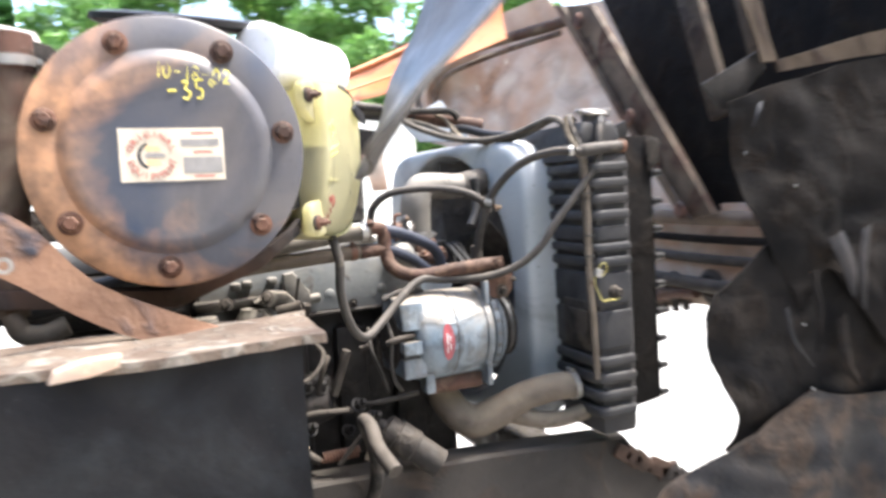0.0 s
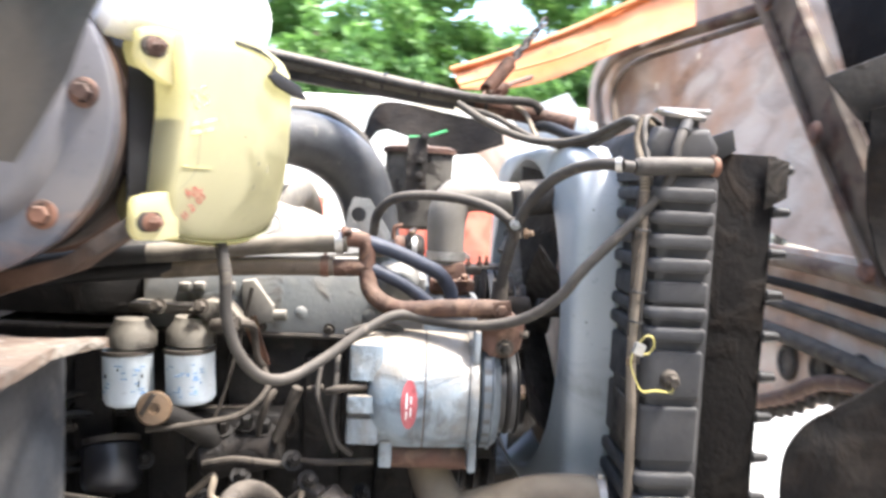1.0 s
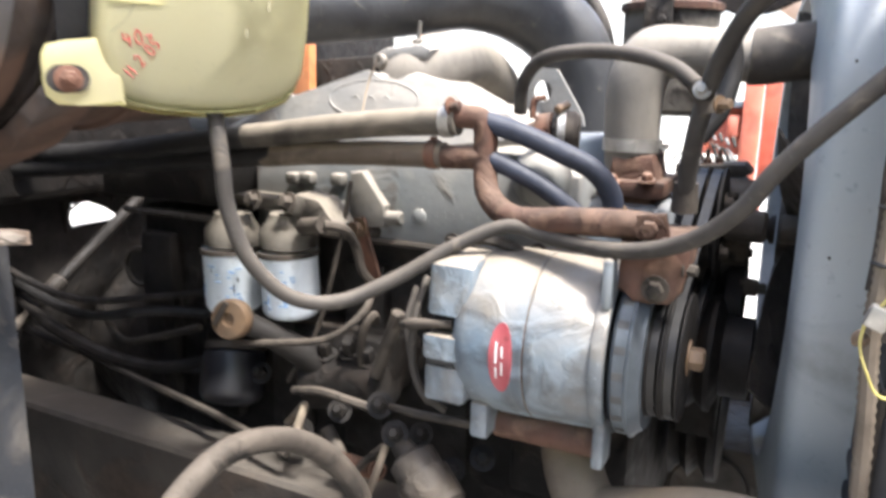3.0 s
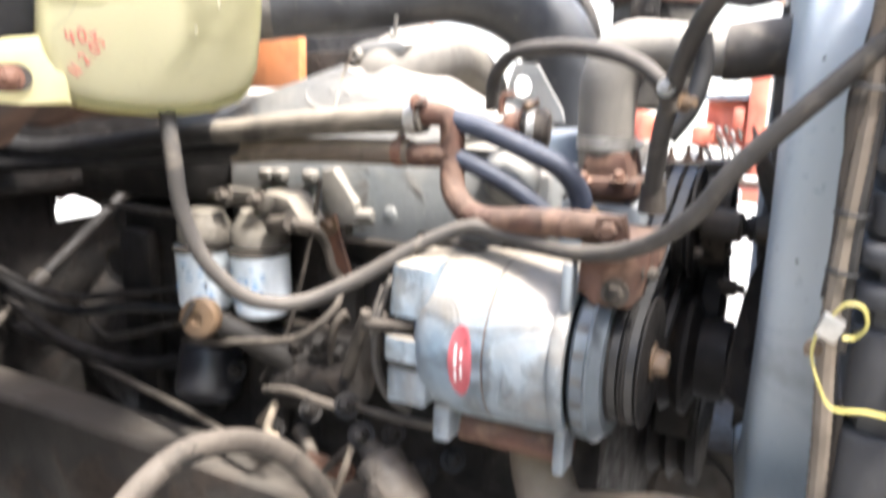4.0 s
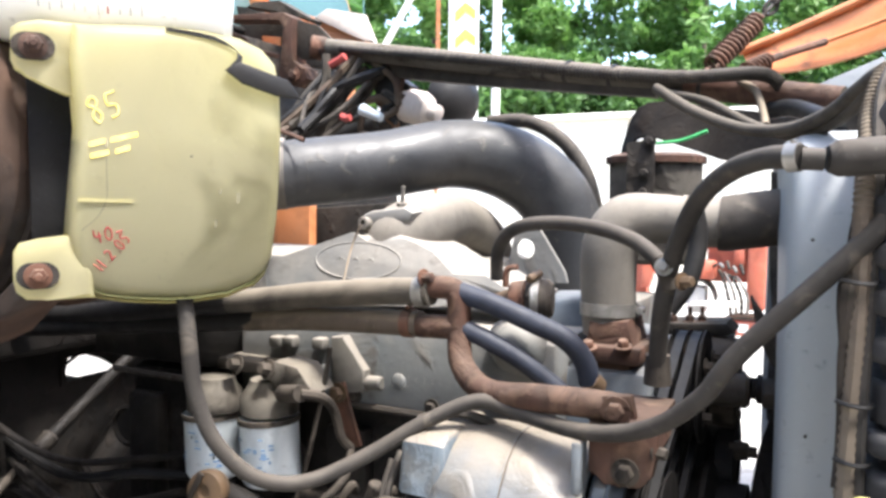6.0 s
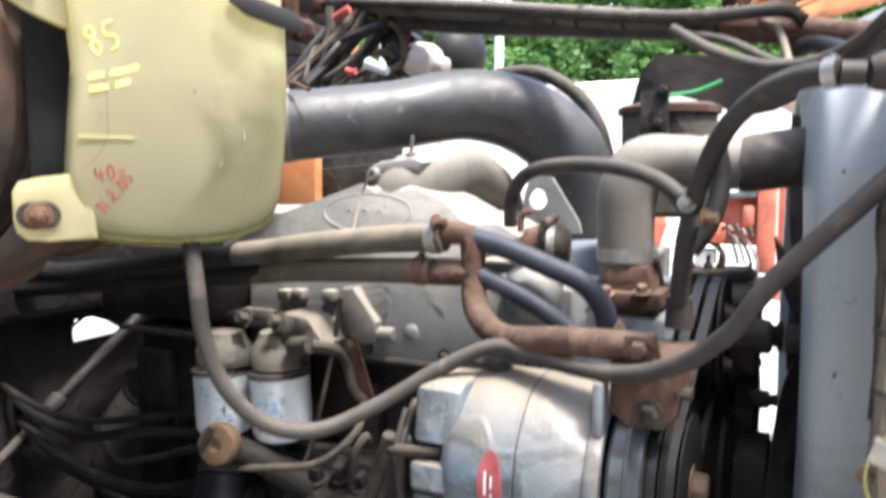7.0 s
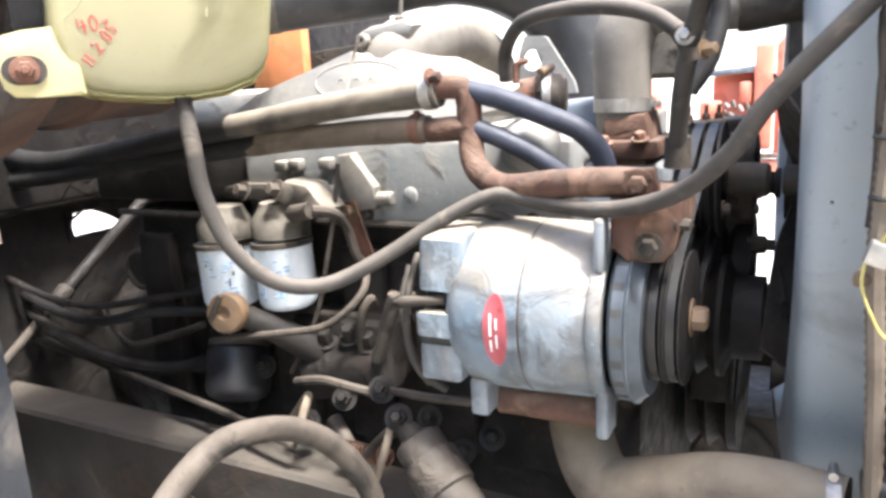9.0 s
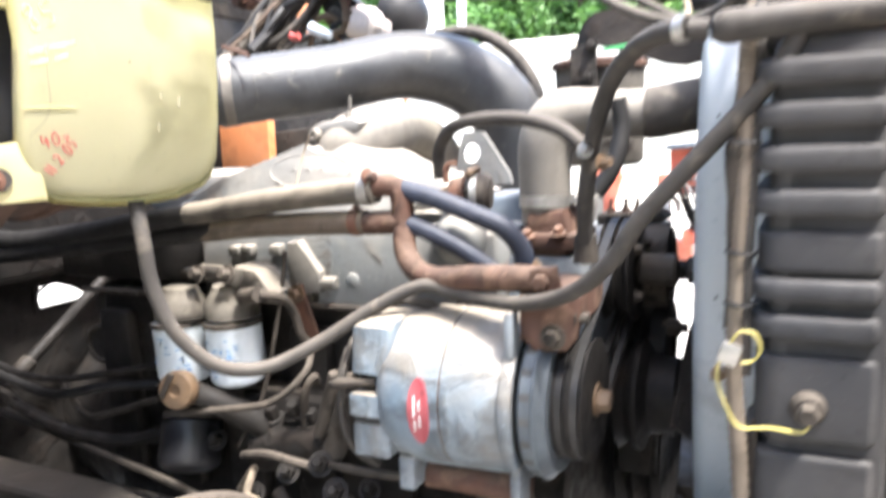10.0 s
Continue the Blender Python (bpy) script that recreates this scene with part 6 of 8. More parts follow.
# fuel lines and wires on the block side
LINES = [
    ("fuel_line", [(-0.414, -0.02, 1.167), (-0.335, -0.01, 1.178), (-0.269, 0, 1.193), (-0.234, 0.03, 1.229), (-0.249, 0.07, 1.255)], 0.0050, GRIME_DUST, "thin rusty steel fuel line"),
    ("fuel_line", [(-0.244, 0.05, 1.112), (-0.247, 0.04, 1.155), (-0.237, 0.03, 1.198), (-0.225, 0.035, 1.221), (-0.23, 0.05, 1.208)], 0.006, GRIME_DUST, "bent dusty steel fuel line"),
    ("fuel_line", [(-0.328, 0, 1.108), (-0.278, -0.01, 1.121), (-0.232, -0.015, 1.12), (-0.192, -0.015, 1.117)], 0.006, GRIME_DUST, "bent dusty steel fuel line"),
    ("fuel_line", [(-0.174, -0.015, 1.124), (-0.117, -0.02, 1.126), (-0.053, -0.03, 1.134)], 0.0055, GRIME_DUST, "bent dusty steel fuel line"),
    ("fuel_line", [(-0.278, 0, 1.341), (-0.261, 0.02, 1.334), (-0.262, 0.05, 1.308), (-0.258, 0.06, 1.272), (-0.249, 0.07, 1.255)], 0.0065, GRIME_DUST, "bent fuel line from the filter head"),
    ("dipstick_tube", [(-0.269, 0.05, 1.392), (-0.284, 0.05, 1.318), (-0.316, 0.04, 1.187), (-0.361, 0.03, 1.104)], 0.0032, GRIME_DUST, "thin steel dipstick tube on the block"),
    ("wire", [(-0.115, -0.03, 1.302), (-0.114, -0.06, 1.265), (-0.118, -0.06, 1.212), (-0.109, -0.05, 1.17), (-0.089, -0.03, 1.144)], 0.0045, RUBBER, "dusty wire behind the alternator"),
    ("wire", [(-0.144, 0, 1.28), (-0.146, -0.02, 1.237), (-0.13, -0.03, 1.187), (-0.116, -0.02, 1.143)], 0.004, RUBBER, "dusty wire behind the alternator"),
    ("wire", [(-0.108, 0, 1.332), (-0.065, 0, 1.346), (-0.024, 0, 1.342), (-0.013, 0.02, 1.326)], 0.006, RUBBER, "dusty wire over the alternator"),
    ("brake_line", [(-0.985, 0.1, 1.056), (-0.735, 0.06, 1.04), (-0.502, 0.02, 1.032), (-0.327, -0.02, 1.023)], 0.006, GRIME_DUST, "thin steel line along the rail"),
    ("wire", [(-0.818, 0.1, 1.132), (-0.755, 0.09, 1.081), (-0.68, 0.09, 1.095), (-0.565, 0.08, 1.135)], 0.006, GRIME_DUST, "dusty cable beside the pump"),
    ("wire", [(-0.181, -0.05, 1.021), (-0.166, -0.05, 1.061), (-0.162, -0.04, 1.086)], 0.005, TAN_HOSE, "pale plastic cable tie end"),
    ("wire", [(-0.162, -0.04, 1.086), (-0.195, -0.03, 1.053), (-0.23, -0.02, 1.01)], 0.005, GRIME_DUST, "dusty cable below the pump"),
    ("wire", [(-0.355, 0.02, 1.045), (-0.311, 0, 1.09), (-0.309, -0.02, 1.063), (-0.291, -0.02, 1.054)], 0.006, TAN_HOSE, "knotted pale wire below the pump"),
]
bm = B()
slab(bm, [(-0.286, 0.079, 1.336), (-0.267, 0.079, 1.34), (-0.261, 0.079, 1.316), (-0.24, 0.079, 1.257), (-0.257, 0.079, 1.251), (-0.283, 0.079, 1.313)], (0, 0.005, 0), 0.001)
solo("stay_bar", bm, RUSTY, "flat rusty stay bar bolted to the head", "bracket")
for nm, pts, r, mt, lb in LINES:
    hose(nm, pts, r, mt, lb, "wire" if nm == "wire" else "pipe", "", 8, 5)
for nm, a0, b0, r in (("linkage_rod", (-0.184, 0.03, 1.233), (-0.218, 0.03, 1.139), 0.010), ("linkage_rod", (-0.139, 0, 1.242), (-0.166, 0, 1.238), 0.006), ("linkage_rod", (-0.303, 0.04, 1.041), (-0.26, 0.02, 1.008), 0.011), ("linkage_rod", (-0.27, 0.08, 1.179), (-0.386, 0.08, 1.172), 0.007)):
    solo(nm, rod(B(), a0, b0, r, 12, r * 0.85, 0.002), GRIME_DUST, "dusty control rod beside the injection pump", "linkage", "control rods")
spring("return_spring", (-0.261, 0, 1.024), (-0.184, -0.01, 1.028), 0.010, 12, "small dusty coil return spring by the pump")
for q in ((-0.182, -0.02, 1.126), (-0.155, -0.03, 1.098), (-0.348, 0.05, 1.131), (-0.449, 0.08, 1.081), (-0.331, 0.02, 1.041), (-0.274, 0.03, 1.079), (-0.074, 0.06, 1.044), (-0.125, 0.08, 1.004), (-0.179, 0.09, 1.04)):
    solo("union_nut", bolt(bolt(B(), q, (0.3, -0.8, 0.5), 0.011, 0.012), Vector(q) + Vector((0.004, -0.010, 0.006)), (0.3, -0.8, 0.5), 0.007, 0.012, False), OILY_SHADED, "oily union nut on the engine side", "fitting", "union nuts")
# dark hoses low behind the tank
for k in range(4):
    hose("cable", [(-1.2, 0.12 + 0.03 * (k % 3), 1.19 - 0.04 * k), (-0.85, 0.06 + 0.02 * (k % 2), 1.15 - 0.035 * k), (-0.66, 0.08, 1.17 - 0.045 * k + 0.03 * math.sin(k * 2.3)), (-0.5, 0.13, 1.2 - 0.05 * k)], 0.0060 + 0.0025 * (k % 3), BLACK_RUBBER if k % 2 else OILY_SHADED, "grimy cable low on the engine", "cable", "low cables", 8, 5)
# steering shaft
e = thing("steering_shaft", "steel steering shaft with a joint", "shaft", (-0.9, 0.1, 1.0))
a0, b0 = Vector((-0.981, 0.3, 1.23)), Vector((-1.004, 0.02, 1.028))
d0 = (b0 - a0)
part("upper_shaft", tube(B(), [a0 - d0 * 0.3, a0 + d0 * 0.5], 0.012, 12), OILY_SHADED, e)
part("joint", rod(B(), a0 + d0 * 0.47, a0 + d0 * 0.58, 0.017, 10, None, 0.004), GRIME, e)
part("lower_shaft", tube(B(), [a0 + d0 * 0.55, b0 + d0 * 0.4], 0.009, 12), GRIME_DUST, e)
# arched hose in front of the rail
e = thing("brake_hose", "dusty looped hose lying over the frame rail", "hose", (-0.225, -0.175, 1.138))
part("hose", tube(B(), [(-0.222, -0.36, 1.106), (-0.233, -0.31, 1.132), (-0.229, -0.26, 1.153), (-0.224, -0.21, 1.151), (-0.211, -0.155, 1.131), (-0.191, -0.115, 1.096), (-0.173, -0.085, 1.041), (-0.169, -0.07, 0.982), (-0.184, -0.05, 0.911)], 0.0135, 14, 7), GRIME_DUST, e)
part("end_fitting", tube(B(), [(-0.183, -0.051, 0.916), (-0.193, -0.04, 0.861)], 0.017, 10), RUSTY, e)

# pulleys and belts
IY, IZ = 0.24, 1.352
e = thing("idler_pulley", "grimy belt pulley with a brown hub", "pulley", (0.2, IY, 1.3))
bm = B()
lathe(bm, (0.133, IY, IZ), (1, 0, 0), [(0, 0.02), (0, 0.071), (0.006, 0.060), (0.014, 0.060), (0.020, 0.071), (0.023, 0.060), (0.031, 0.060), (0.037, 0.071), (0.040, 0.071), (0.041, 0.035)], 48)
part("wheel", bm, PULLEY, e)
part("spacer", rod(B(), (0.176, IY, IZ), (0.226, IY, IZ), 0.021, 24, None, 0.004), GRIME_DUST, e, "dusty brown hub spacer")
for k in range(4):
    a = radians(45 + 90 * k)
    part("hub_bolt", bolt(B(), (0.176, IY + 0.045 * math.cos(a), IZ + 0.045 * math.sin(a)), (1, 0, 0), 0.007, 0.008), GRIME_DUST, e)
part("hub", rod(B(), (0.24, IY, IZ), (0.29, IY, IZ), 0.019, 16, 0.017, 0.003), GRIME, e)
e = thing("fan_support", "dark grimy cast fan support behind the belts", "bracket", (0.16, 0.37, 1.0))
bm = B()
slab(bm, [(0.128, 0.31, 1.02), (0.186, 0.31, 1.02), (0.188, 0.31, 1.21), (0.184, 0.31, 1.30), (0.186, 0.31, 1.345), (0.186, 0.31, 1.392), (0.132, 0.31, 1.392)], (0, 0.15, 0), 0.008, 2)
part("casting", bm, OILY_SHADED, e)
part("top_plate", slab(B(), [(0.094, 0.335, 1.397), (0.185, 0.335, 1.402), (0.196, 0.335, 1.408), (0.185, 0.335, 1.420), (0.094, 0.335, 1.414)], (0, 0.07, 0), 0.003), GRIME, e)
part("drum", lathe(B(), (0.154, 0.34, 1.338), (1, 0, 0), [(0, 0.02), (0, 0.060), (0.003, 0.062), (0.046, 0.062), (0.049, 0.060), (0.050, 0.02)], 40), GRIME_DUST, e, "dusty brown belt drum")
part("lower_wheel", lathe(B(), (0.158, 0.34, 1.222), (1, 0, 0), [(0, 0.02), (0, 0.066), (0.010, 0.066), (0.016, 0.054), (0.024, 0.066), (0.046, 0.066), (0.048, 0.02)], 40), PULLEY, e)
part("knob", bolt(rod(B(), (0.197, 0.30, 1.258), (0.222, 0.30, 1.258), 0.013, 14, 0.012, 0.002), (0.220, 0.30, 1.258), (1, 0, 0), 0.008, 0.010, False), GRIME, e)
part("spool", lathe(B(), (0.203, 0.34, 1.334), (1, 0, 0), [(0, 0), (0, 0.022), (0.008, 0.022), (0.010, 0.015), (0.022, 0.015), (0.024, 0.020), (0.03, 0.020), (0.03, 0)], 20), OILY_SHADED, e)
part("bolt", bolt(B(), (0.200, 0.315, 1.302), (1, 0, 0), 0.007, 0.008), GRIME, e)
for q in ((0.112, 0.352, 1.414), (0.135, 0.350, 1.416), (0.15, 0.36, 1.416)):
    part("stud", rod(bolt(B(), q, (0, 0, 1), 0.006), q, (q[0], q[1], q[2] + 0.022), 0.003, 8), RUSTY, e)
e = thing("crank_pulley", "grimy crankshaft pulley stack", "pulley", (0.2, CY, 1.0))
bm = B()
lathe(bm, (0.15, 0.26, 1.17), (1, 0, 0), [(0, 0.02), (0, 0.08), (0.012, 0.068), (0.024, 0.08), (0.03, 0.08), (0.04, 0.055), (0.075, 0.055), (0.08, 0.03), (0.10, 0.025), (0.10, 0)], 36)
part("wheel", bm, PULLEY, e)
bm = B()
lathe(bm, (0.12, CY, 1.02), (1, 0, 0), [(0, 0.02), (0, 0.12), (0.014, 0.10), (0.028, 0.12), (0.042, 0.10), (0.056, 0.12), (0.07, 0.12), (0.07, 0)], 40)
part("damper", bm, PULLEY, e)


def belt(x, c0, r0, c1, r1):
    c0, c1 = Vector(c0), Vector(c1)
    d = c1 - c0
    a = math.atan2(d.y, d.x)
    al = math.acos((r0 - r1) / d.length)
    pts = []
    for k in range(13):
        t_ = a + al + (2 * math.pi - 2 * al) * k / 12
        pts.append((c0.x + r0 * math.cos(t_), c0.y + r0 * math.sin(t_)))
    for k in range(13):
        t_ = a - al + 2 * al * k / 12
        pts.append((c1.x + r1 * math.cos(t_), c1.y + r1 * math.sin(t_)))
    bm = B()
    n = len(pts)
    rings = []
    for dx, off in ((0, 0), (0.011, 0), (0.009, -0.007), (0.002, -0.007)):
        ring = []
        for i, p in enumerate(pts):
            q, w = pts[i - 1], pts[(i + 1) % n]
            t_ = Vector((w[0] - q[0], w[1] - q[1])).normalized()
            nr = Vector((t_.y, -t_.x))
            ring.append(bm.verts.new((x + dx, p[0] + nr.x * off, p[1] + nr.y * off)))
        rings.append(ring)
    for q, w in zip(rings, rings[1:] + rings[:1]):
        for i in range(n):
            bm.faces.new((q[i], q[(i + 1) % n], w[(i + 1) % n], w[i]))
    return bm


for k in range(2):
    solo("drive_belt", belt(0.139 + k * 0.017, (AY0, AZ0), 0.066, (IY, IZ), 0.069), BLACK_RUBBER, "worn black alternator drive belt", "belt", "drive belts")

# lower radiator hose
e = thing("lower_radiator_hose", "tan dusty lower radiator hose with a branch", "hose", (0.2, 0, 1.0))
part("main_hose", tube(B(), [(0.04, 0.1, 1.161), (0.04, 0.06, 1.091), (0.081, 0.02, 1.035), (0.143, 0, 1.052), (0.206, -0.02, 1.082), (0.268, -0.04, 1.096), (0.318, -0.05, 1.096)], [0.034, 0.036, 0.036, 0.036, 0.032, 0.031, 0.031], 20, 6), TAN_HOSE, e)
part("branch", tube(B(), [(0.15, 0, 1.061), (0.203, -0.02, 1.033), (0.271, -0.04, 1.021), (0.36, -0.05, 1.034)], [0.027, 0.02, 0.019, 0.019], 16, 6), TAN_HOSE, e)
part("clamp", band(B(), (0.31, -0.049, 1.096), (1, 0, 0.1), 0.032, 0.012), STEEL, e)

# wiring on the radiator side
e = thing("wiring_harness", "taped dusty wiring harness down the radiator side", "wiring", (0.33, -0.11, 1.12))
part("wire", tube(B(), [(0.36, -0.02, 1.685), (0.342, -0.03, 1.694), (0.331, -0.05, 1.66), (0.329, -0.09, 1.62), (0.327, -0.112, 1.585), (0.327, -0.116, 1.50), (0.324, -0.118, 1.42), (0.322, -0.12, 1.34), (0.328, -0.12, 1.25), (0.334, -0.115, 1.12)], 0.0072, 9, 22, 0.0006), TAN_HOSE, e, "thick taped tan loom")
part("wire", tube(B(), [(0.375, -0.015, 1.69), (0.350, -0.03, 1.70), (0.338, -0.06, 1.668), (0.336, -0.105, 1.60), (0.334, -0.116, 1.50), (0.331, -0.120, 1.42), (0.332, -0.118, 1.33)], 0.0045, 8, 6), RUBBER, e)
part("wire", tube(B(), [(0.345, -0.03, 1.66), (0.330, -0.085, 1.60), (0.321, -0.108, 1.56), (0.320, -0.112, 1.51), (0.317, -0.116, 1.47), (0.318, -0.116, 1.41), (0.316, -0.12, 1.37)], 0.0035, 8, 6), GRIME_DUST, e)
for z in (1.527, 1.436, 1.392):
    part("wire_tie", tube(B(), [(0.314, -0.122, z + 0.001), (0.322, -0.128, z), (0.333, -0.127, z - 0.001), (0.339, -0.118, z)], 0.0018, 6), BLACK_RUBBER, e)
part("friction_tape", tube(B(), [(0.322, -0.113, 1.535), (0.320, -0.115, 1.522), (0.319, -0.1155, 1.505), (0.318, -0.1165, 1.48)], [0.004, 0.0085, 0.0075, 0.004], 9), GRIME_DUST, e, "frayed friction tape")
e = thing("wire_connector", "loose white connector with yellow wires", "connector", (0.322, -0.155, 1.35))
part("shell", box(B(), (0.313, -0.163, 1.350), (0.329, -0.151, 1.367), 0.002, Matrix.Rotation(radians(20), 4, "Y")), STEEL, e)
part("yellow_wire", tube(B(), [(0.321, -0.155, 1.366), (0.329, -0.16, 1.378), (0.340, -0.158, 1.376), (0.344, -0.153, 1.362), (0.338, -0.148, 1.351), (0.330, -0.15, 1.350)], 0.0013, 6), YELLOW_WIRE, e)
part("yellow_wire", tube(B(), [(0.313, -0.155, 1.352), (0.312, -0.156, 1.335), (0.319, -0.158, 1.315), (0.330, -0.157, 1.298), (0.352, -0.152, 1.298), (0.376, -0.146, 1.295), (0.381, -0.143, 1.302)], 0.0013, 6), YELLOW_WIRE, e)
part("lug", rod(B(), (0.309, -0.145, 1.338), (0.317, -0.152, 1.338), 0.007, 10, 0.005, 0.002), BRASS, e)

# cross brace tube with its cables
e = thing("brace_tube", "dirty steel brace tube across the engine bay", "brace", (0, 0.4, 1.7))
L0, L1 = Vector((-0.683, 0.62, 1.915)), Vector((0.315, 0.347, 1.716))
part("tube", tube(B(), [L0, L0.lerp(L1, 0.35), L0.lerp(L1, 0.7), L1], [0.02, 0.019, 0.018, 0.018], 20), CASTING, e, "dusty grey-brown tube")
part("bare_end", tube(B(), [L0.lerp(L1, 0.80), L0.lerp(L1, 0.9), L1], 0.0186, 20), RUST_PIPE, e, "rusty end of the tube")
bm = B()
slab(bm, [(-0.61, 0.61, 1.887), (-0.244, 0.5, 1.827), (0.068, 0.4, 1.758), (0.069, 0.4, 1.741), (-0.243, 0.5, 1.79), (-0.493, 0.58, 1.833)], (0, 0.03, 0), 0.002)
part("channel", bm, GRIME, e, "dark channel under the tube")
hose("conduit", [(-0.618, 0.58, 1.9), (-0.235, 0.48, 1.829), (-0.033, 0.42, 1.787), (0.114, 0.37, 1.763), (0.215, 0.34, 1.756), (0.243, 0.34, 1.739)], 0.0092, RUBBER, "black corrugated conduit along the brace", "conduit", "", 10, 52, 0.0009)
hose("cable", [(0.074, 0.375, 1.75), (0.134, 0.33, 1.71), (0.203, 0.27, 1.678), (0.26, 0.2, 1.669), (0.301, 0.13, 1.678), (0.328, 0.07, 1.695), (0.342, 0.03, 1.701), (0.351, 0, 1.684), (0.352, -0.03, 1.648), (0.35, -0.05, 1.619)], 0.0078, CABLE, "dusty cable hanging to the radiator corner", "cable", "brace cables")
hose("cable", [(0.089, 0.38, 1.743), (0.151, 0.34, 1.722), (0.215, 0.28, 1.683), (0.271, 0.21, 1.662), (0.312, 0.12, 1.671), (0.339, 0.05, 1.694), (0.347, 0.02, 1.702)], 0.0062, CABLE, "dusty cable hanging to the radiator corner", "cable", "brace cables")
hose("cable", [(0.187, 0.37, 1.752), (0.211, 0.35, 1.735), (0.224, 0.32, 1.701), (0.229, 0.29, 1.683)], 0.005, TAN_HOSE, "pale cable loop on the brace", "cable", "brace cables")
hose("cable", [(0.229, 0.36, 1.709), (0.258, 0.34, 1.709), (0.299, 0.27, 1.686), (0.328, 0.2, 1.675)], 0.012, BLACK_RUBBER, "black cable under the brace", "cable", "brace cables")
for f in (0.60, 0.68, 0.82):
    q = L0.lerp(L1, f)
    solo("cable_tie", lathe(B(), q, L1 - L0, [(0, 0.0188), (0, 0.0202), (0.006, 0.0202), (0.006, 0.0188), (0, 0.0188)], 18), BLACK_RUBBER, "black cable tie round the brace", "cable tie", "cable ties")


s0, s1 = Vector((0.138, 0.46, 1.79)), Vector((0.195, 0.52, 1.865))
spring("hood_spring", s0, s1, 0.014, 13, "rusty coil spring tied to the brace")
hose("spring_hook", [(0.106, 0.4, 1.75), (0.122, 0.43, 1.77), s0], 0.003, RUSTY, "thin rusty hook of the spring", "hook", "", 6)
dd = (s1 - s0).normalized()
hose("chain_wire", [s1, s1 + dd * 0.05, s1 + dd * 0.12], 0.0035, GRIME, "dark chain above the spring", "chain", "", 6)
for k in range(7):
    q = s1 + dd * (0.035 + k * 0.022)
    u, v, d = frame_of(dd)
    w = u if k % 2 else v
    solo("chain_link", tube(B(), [q + dd * 0.016 * math.cos(a) + w * 0.009 * math.sin(a) for a in [2 * math.pi * i / 12 for i in range(13)]], 0.0034, 6, 2), GRIME, "dark steel chain link of the hood check", "chain", "chain links")
spring("hood_spring", (0.172, 0.6, 1.802), (0.202, 0.66, 1.826), 0.013, 6, "short rusty coil spring at the hood")
hose("hood_rod", [(0.201, 0.66, 1.828), (0.228, 0.72, 1.848), (0.287, 0.8, 1.878)], 0.007, RUSTY, "rusty rod to the hood edge", "rod", "", 8)

# reservoir
e = thing("fluid_reservoir", "grey-black steering fluid reservoir with a rusty lid", "reservoir", (0.04, 0.74, 1.5))
rc = Vector((0.003, 0.74, 1.629))
bm = B()
lathe(bm, (rc.x, 0.74, rc.z - 0.16), (0, 0, 1), [(0, 0), (0, 0.075), (0.01, 0.085), (0.19, 0.087), (0.192, 0)], 32)
part("canister", bm, CASTING, e)
bm = B()
lathe(bm, (rc.x, 0.74, rc.z + 0.03), (0, 0, 1), [(0, 0.087), (0, 0.094), (0.012, 0.094), (0.018, 0.08), (0.02, 0)], 32)
part("lid", bm, RUST_PIPE, e, "rusty orange lid")
bm = B()
slab(bm, [(-0.029, 0.64, 1.693), (0.02, 0.64, 1.699), (0.021, 0.64, 1.562), (-0.029, 0.64, 1.561)], (0, 0.008, 0), 0.001)
for q in ((0.004, 0.638, 1.638), (0.003, 0.638, 1.603), (0.012, 0.638, 1.695)):
    bolt(bm, q, (0, -1, 0), 0.008)
part("bracket", bm, GRIME, e)

# dark panels under the cab, added to close off the bright ground behind
e = thing("cab_underside", "added dark panels under the cab floor", "truck cab", (-1.4, 0.4, 1.2))
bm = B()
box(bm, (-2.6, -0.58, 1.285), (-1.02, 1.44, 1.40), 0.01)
part("floor", bm, OILY_SHADED, e)
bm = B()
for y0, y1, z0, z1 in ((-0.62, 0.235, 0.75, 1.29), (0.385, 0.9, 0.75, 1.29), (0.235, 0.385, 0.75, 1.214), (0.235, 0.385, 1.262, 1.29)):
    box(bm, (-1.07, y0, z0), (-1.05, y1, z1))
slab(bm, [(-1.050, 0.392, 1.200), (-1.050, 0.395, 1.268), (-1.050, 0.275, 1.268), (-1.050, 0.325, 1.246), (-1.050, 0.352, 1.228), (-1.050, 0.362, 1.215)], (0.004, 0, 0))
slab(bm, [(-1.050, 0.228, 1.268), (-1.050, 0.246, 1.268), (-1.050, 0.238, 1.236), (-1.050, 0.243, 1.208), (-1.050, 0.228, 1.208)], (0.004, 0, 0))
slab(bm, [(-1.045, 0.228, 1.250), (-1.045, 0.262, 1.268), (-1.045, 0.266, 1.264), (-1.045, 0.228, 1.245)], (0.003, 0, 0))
part("splash_panel", bm, OILY_SHADED, e)
# cab shell behind the firewall
c = thing("truck_cab", "orange truck cab with a sky-coloured windshield", "truck cab", (-1.9, 0.44, 1.4))
bm = B()
slab(bm, [(-1.14, -0.58, 1.405), (-1.14, -0.58, 1.99), (-1.32, -0.58, 2.72), (-1.42, -0.58, 2.80), (-2.6, -0.58, 2.80), (-2.6, -0.58, 1.405)], (0, 2.02, 0), 0.03, 3)
part("body", bm, ORANGE, c)
bm = B()
slab(bm, [(-1.148, -0.54, 2.03), (-1.148, 1.40, 2.03), (-1.300, 1.38, 2.66), (-1.300, -0.52, 2.66)], (0.012, 0, 0.003), 0.003)
part("windshield", bm, SKY_GLASS, c, "windshield with the reflected sky put into its teal colour")
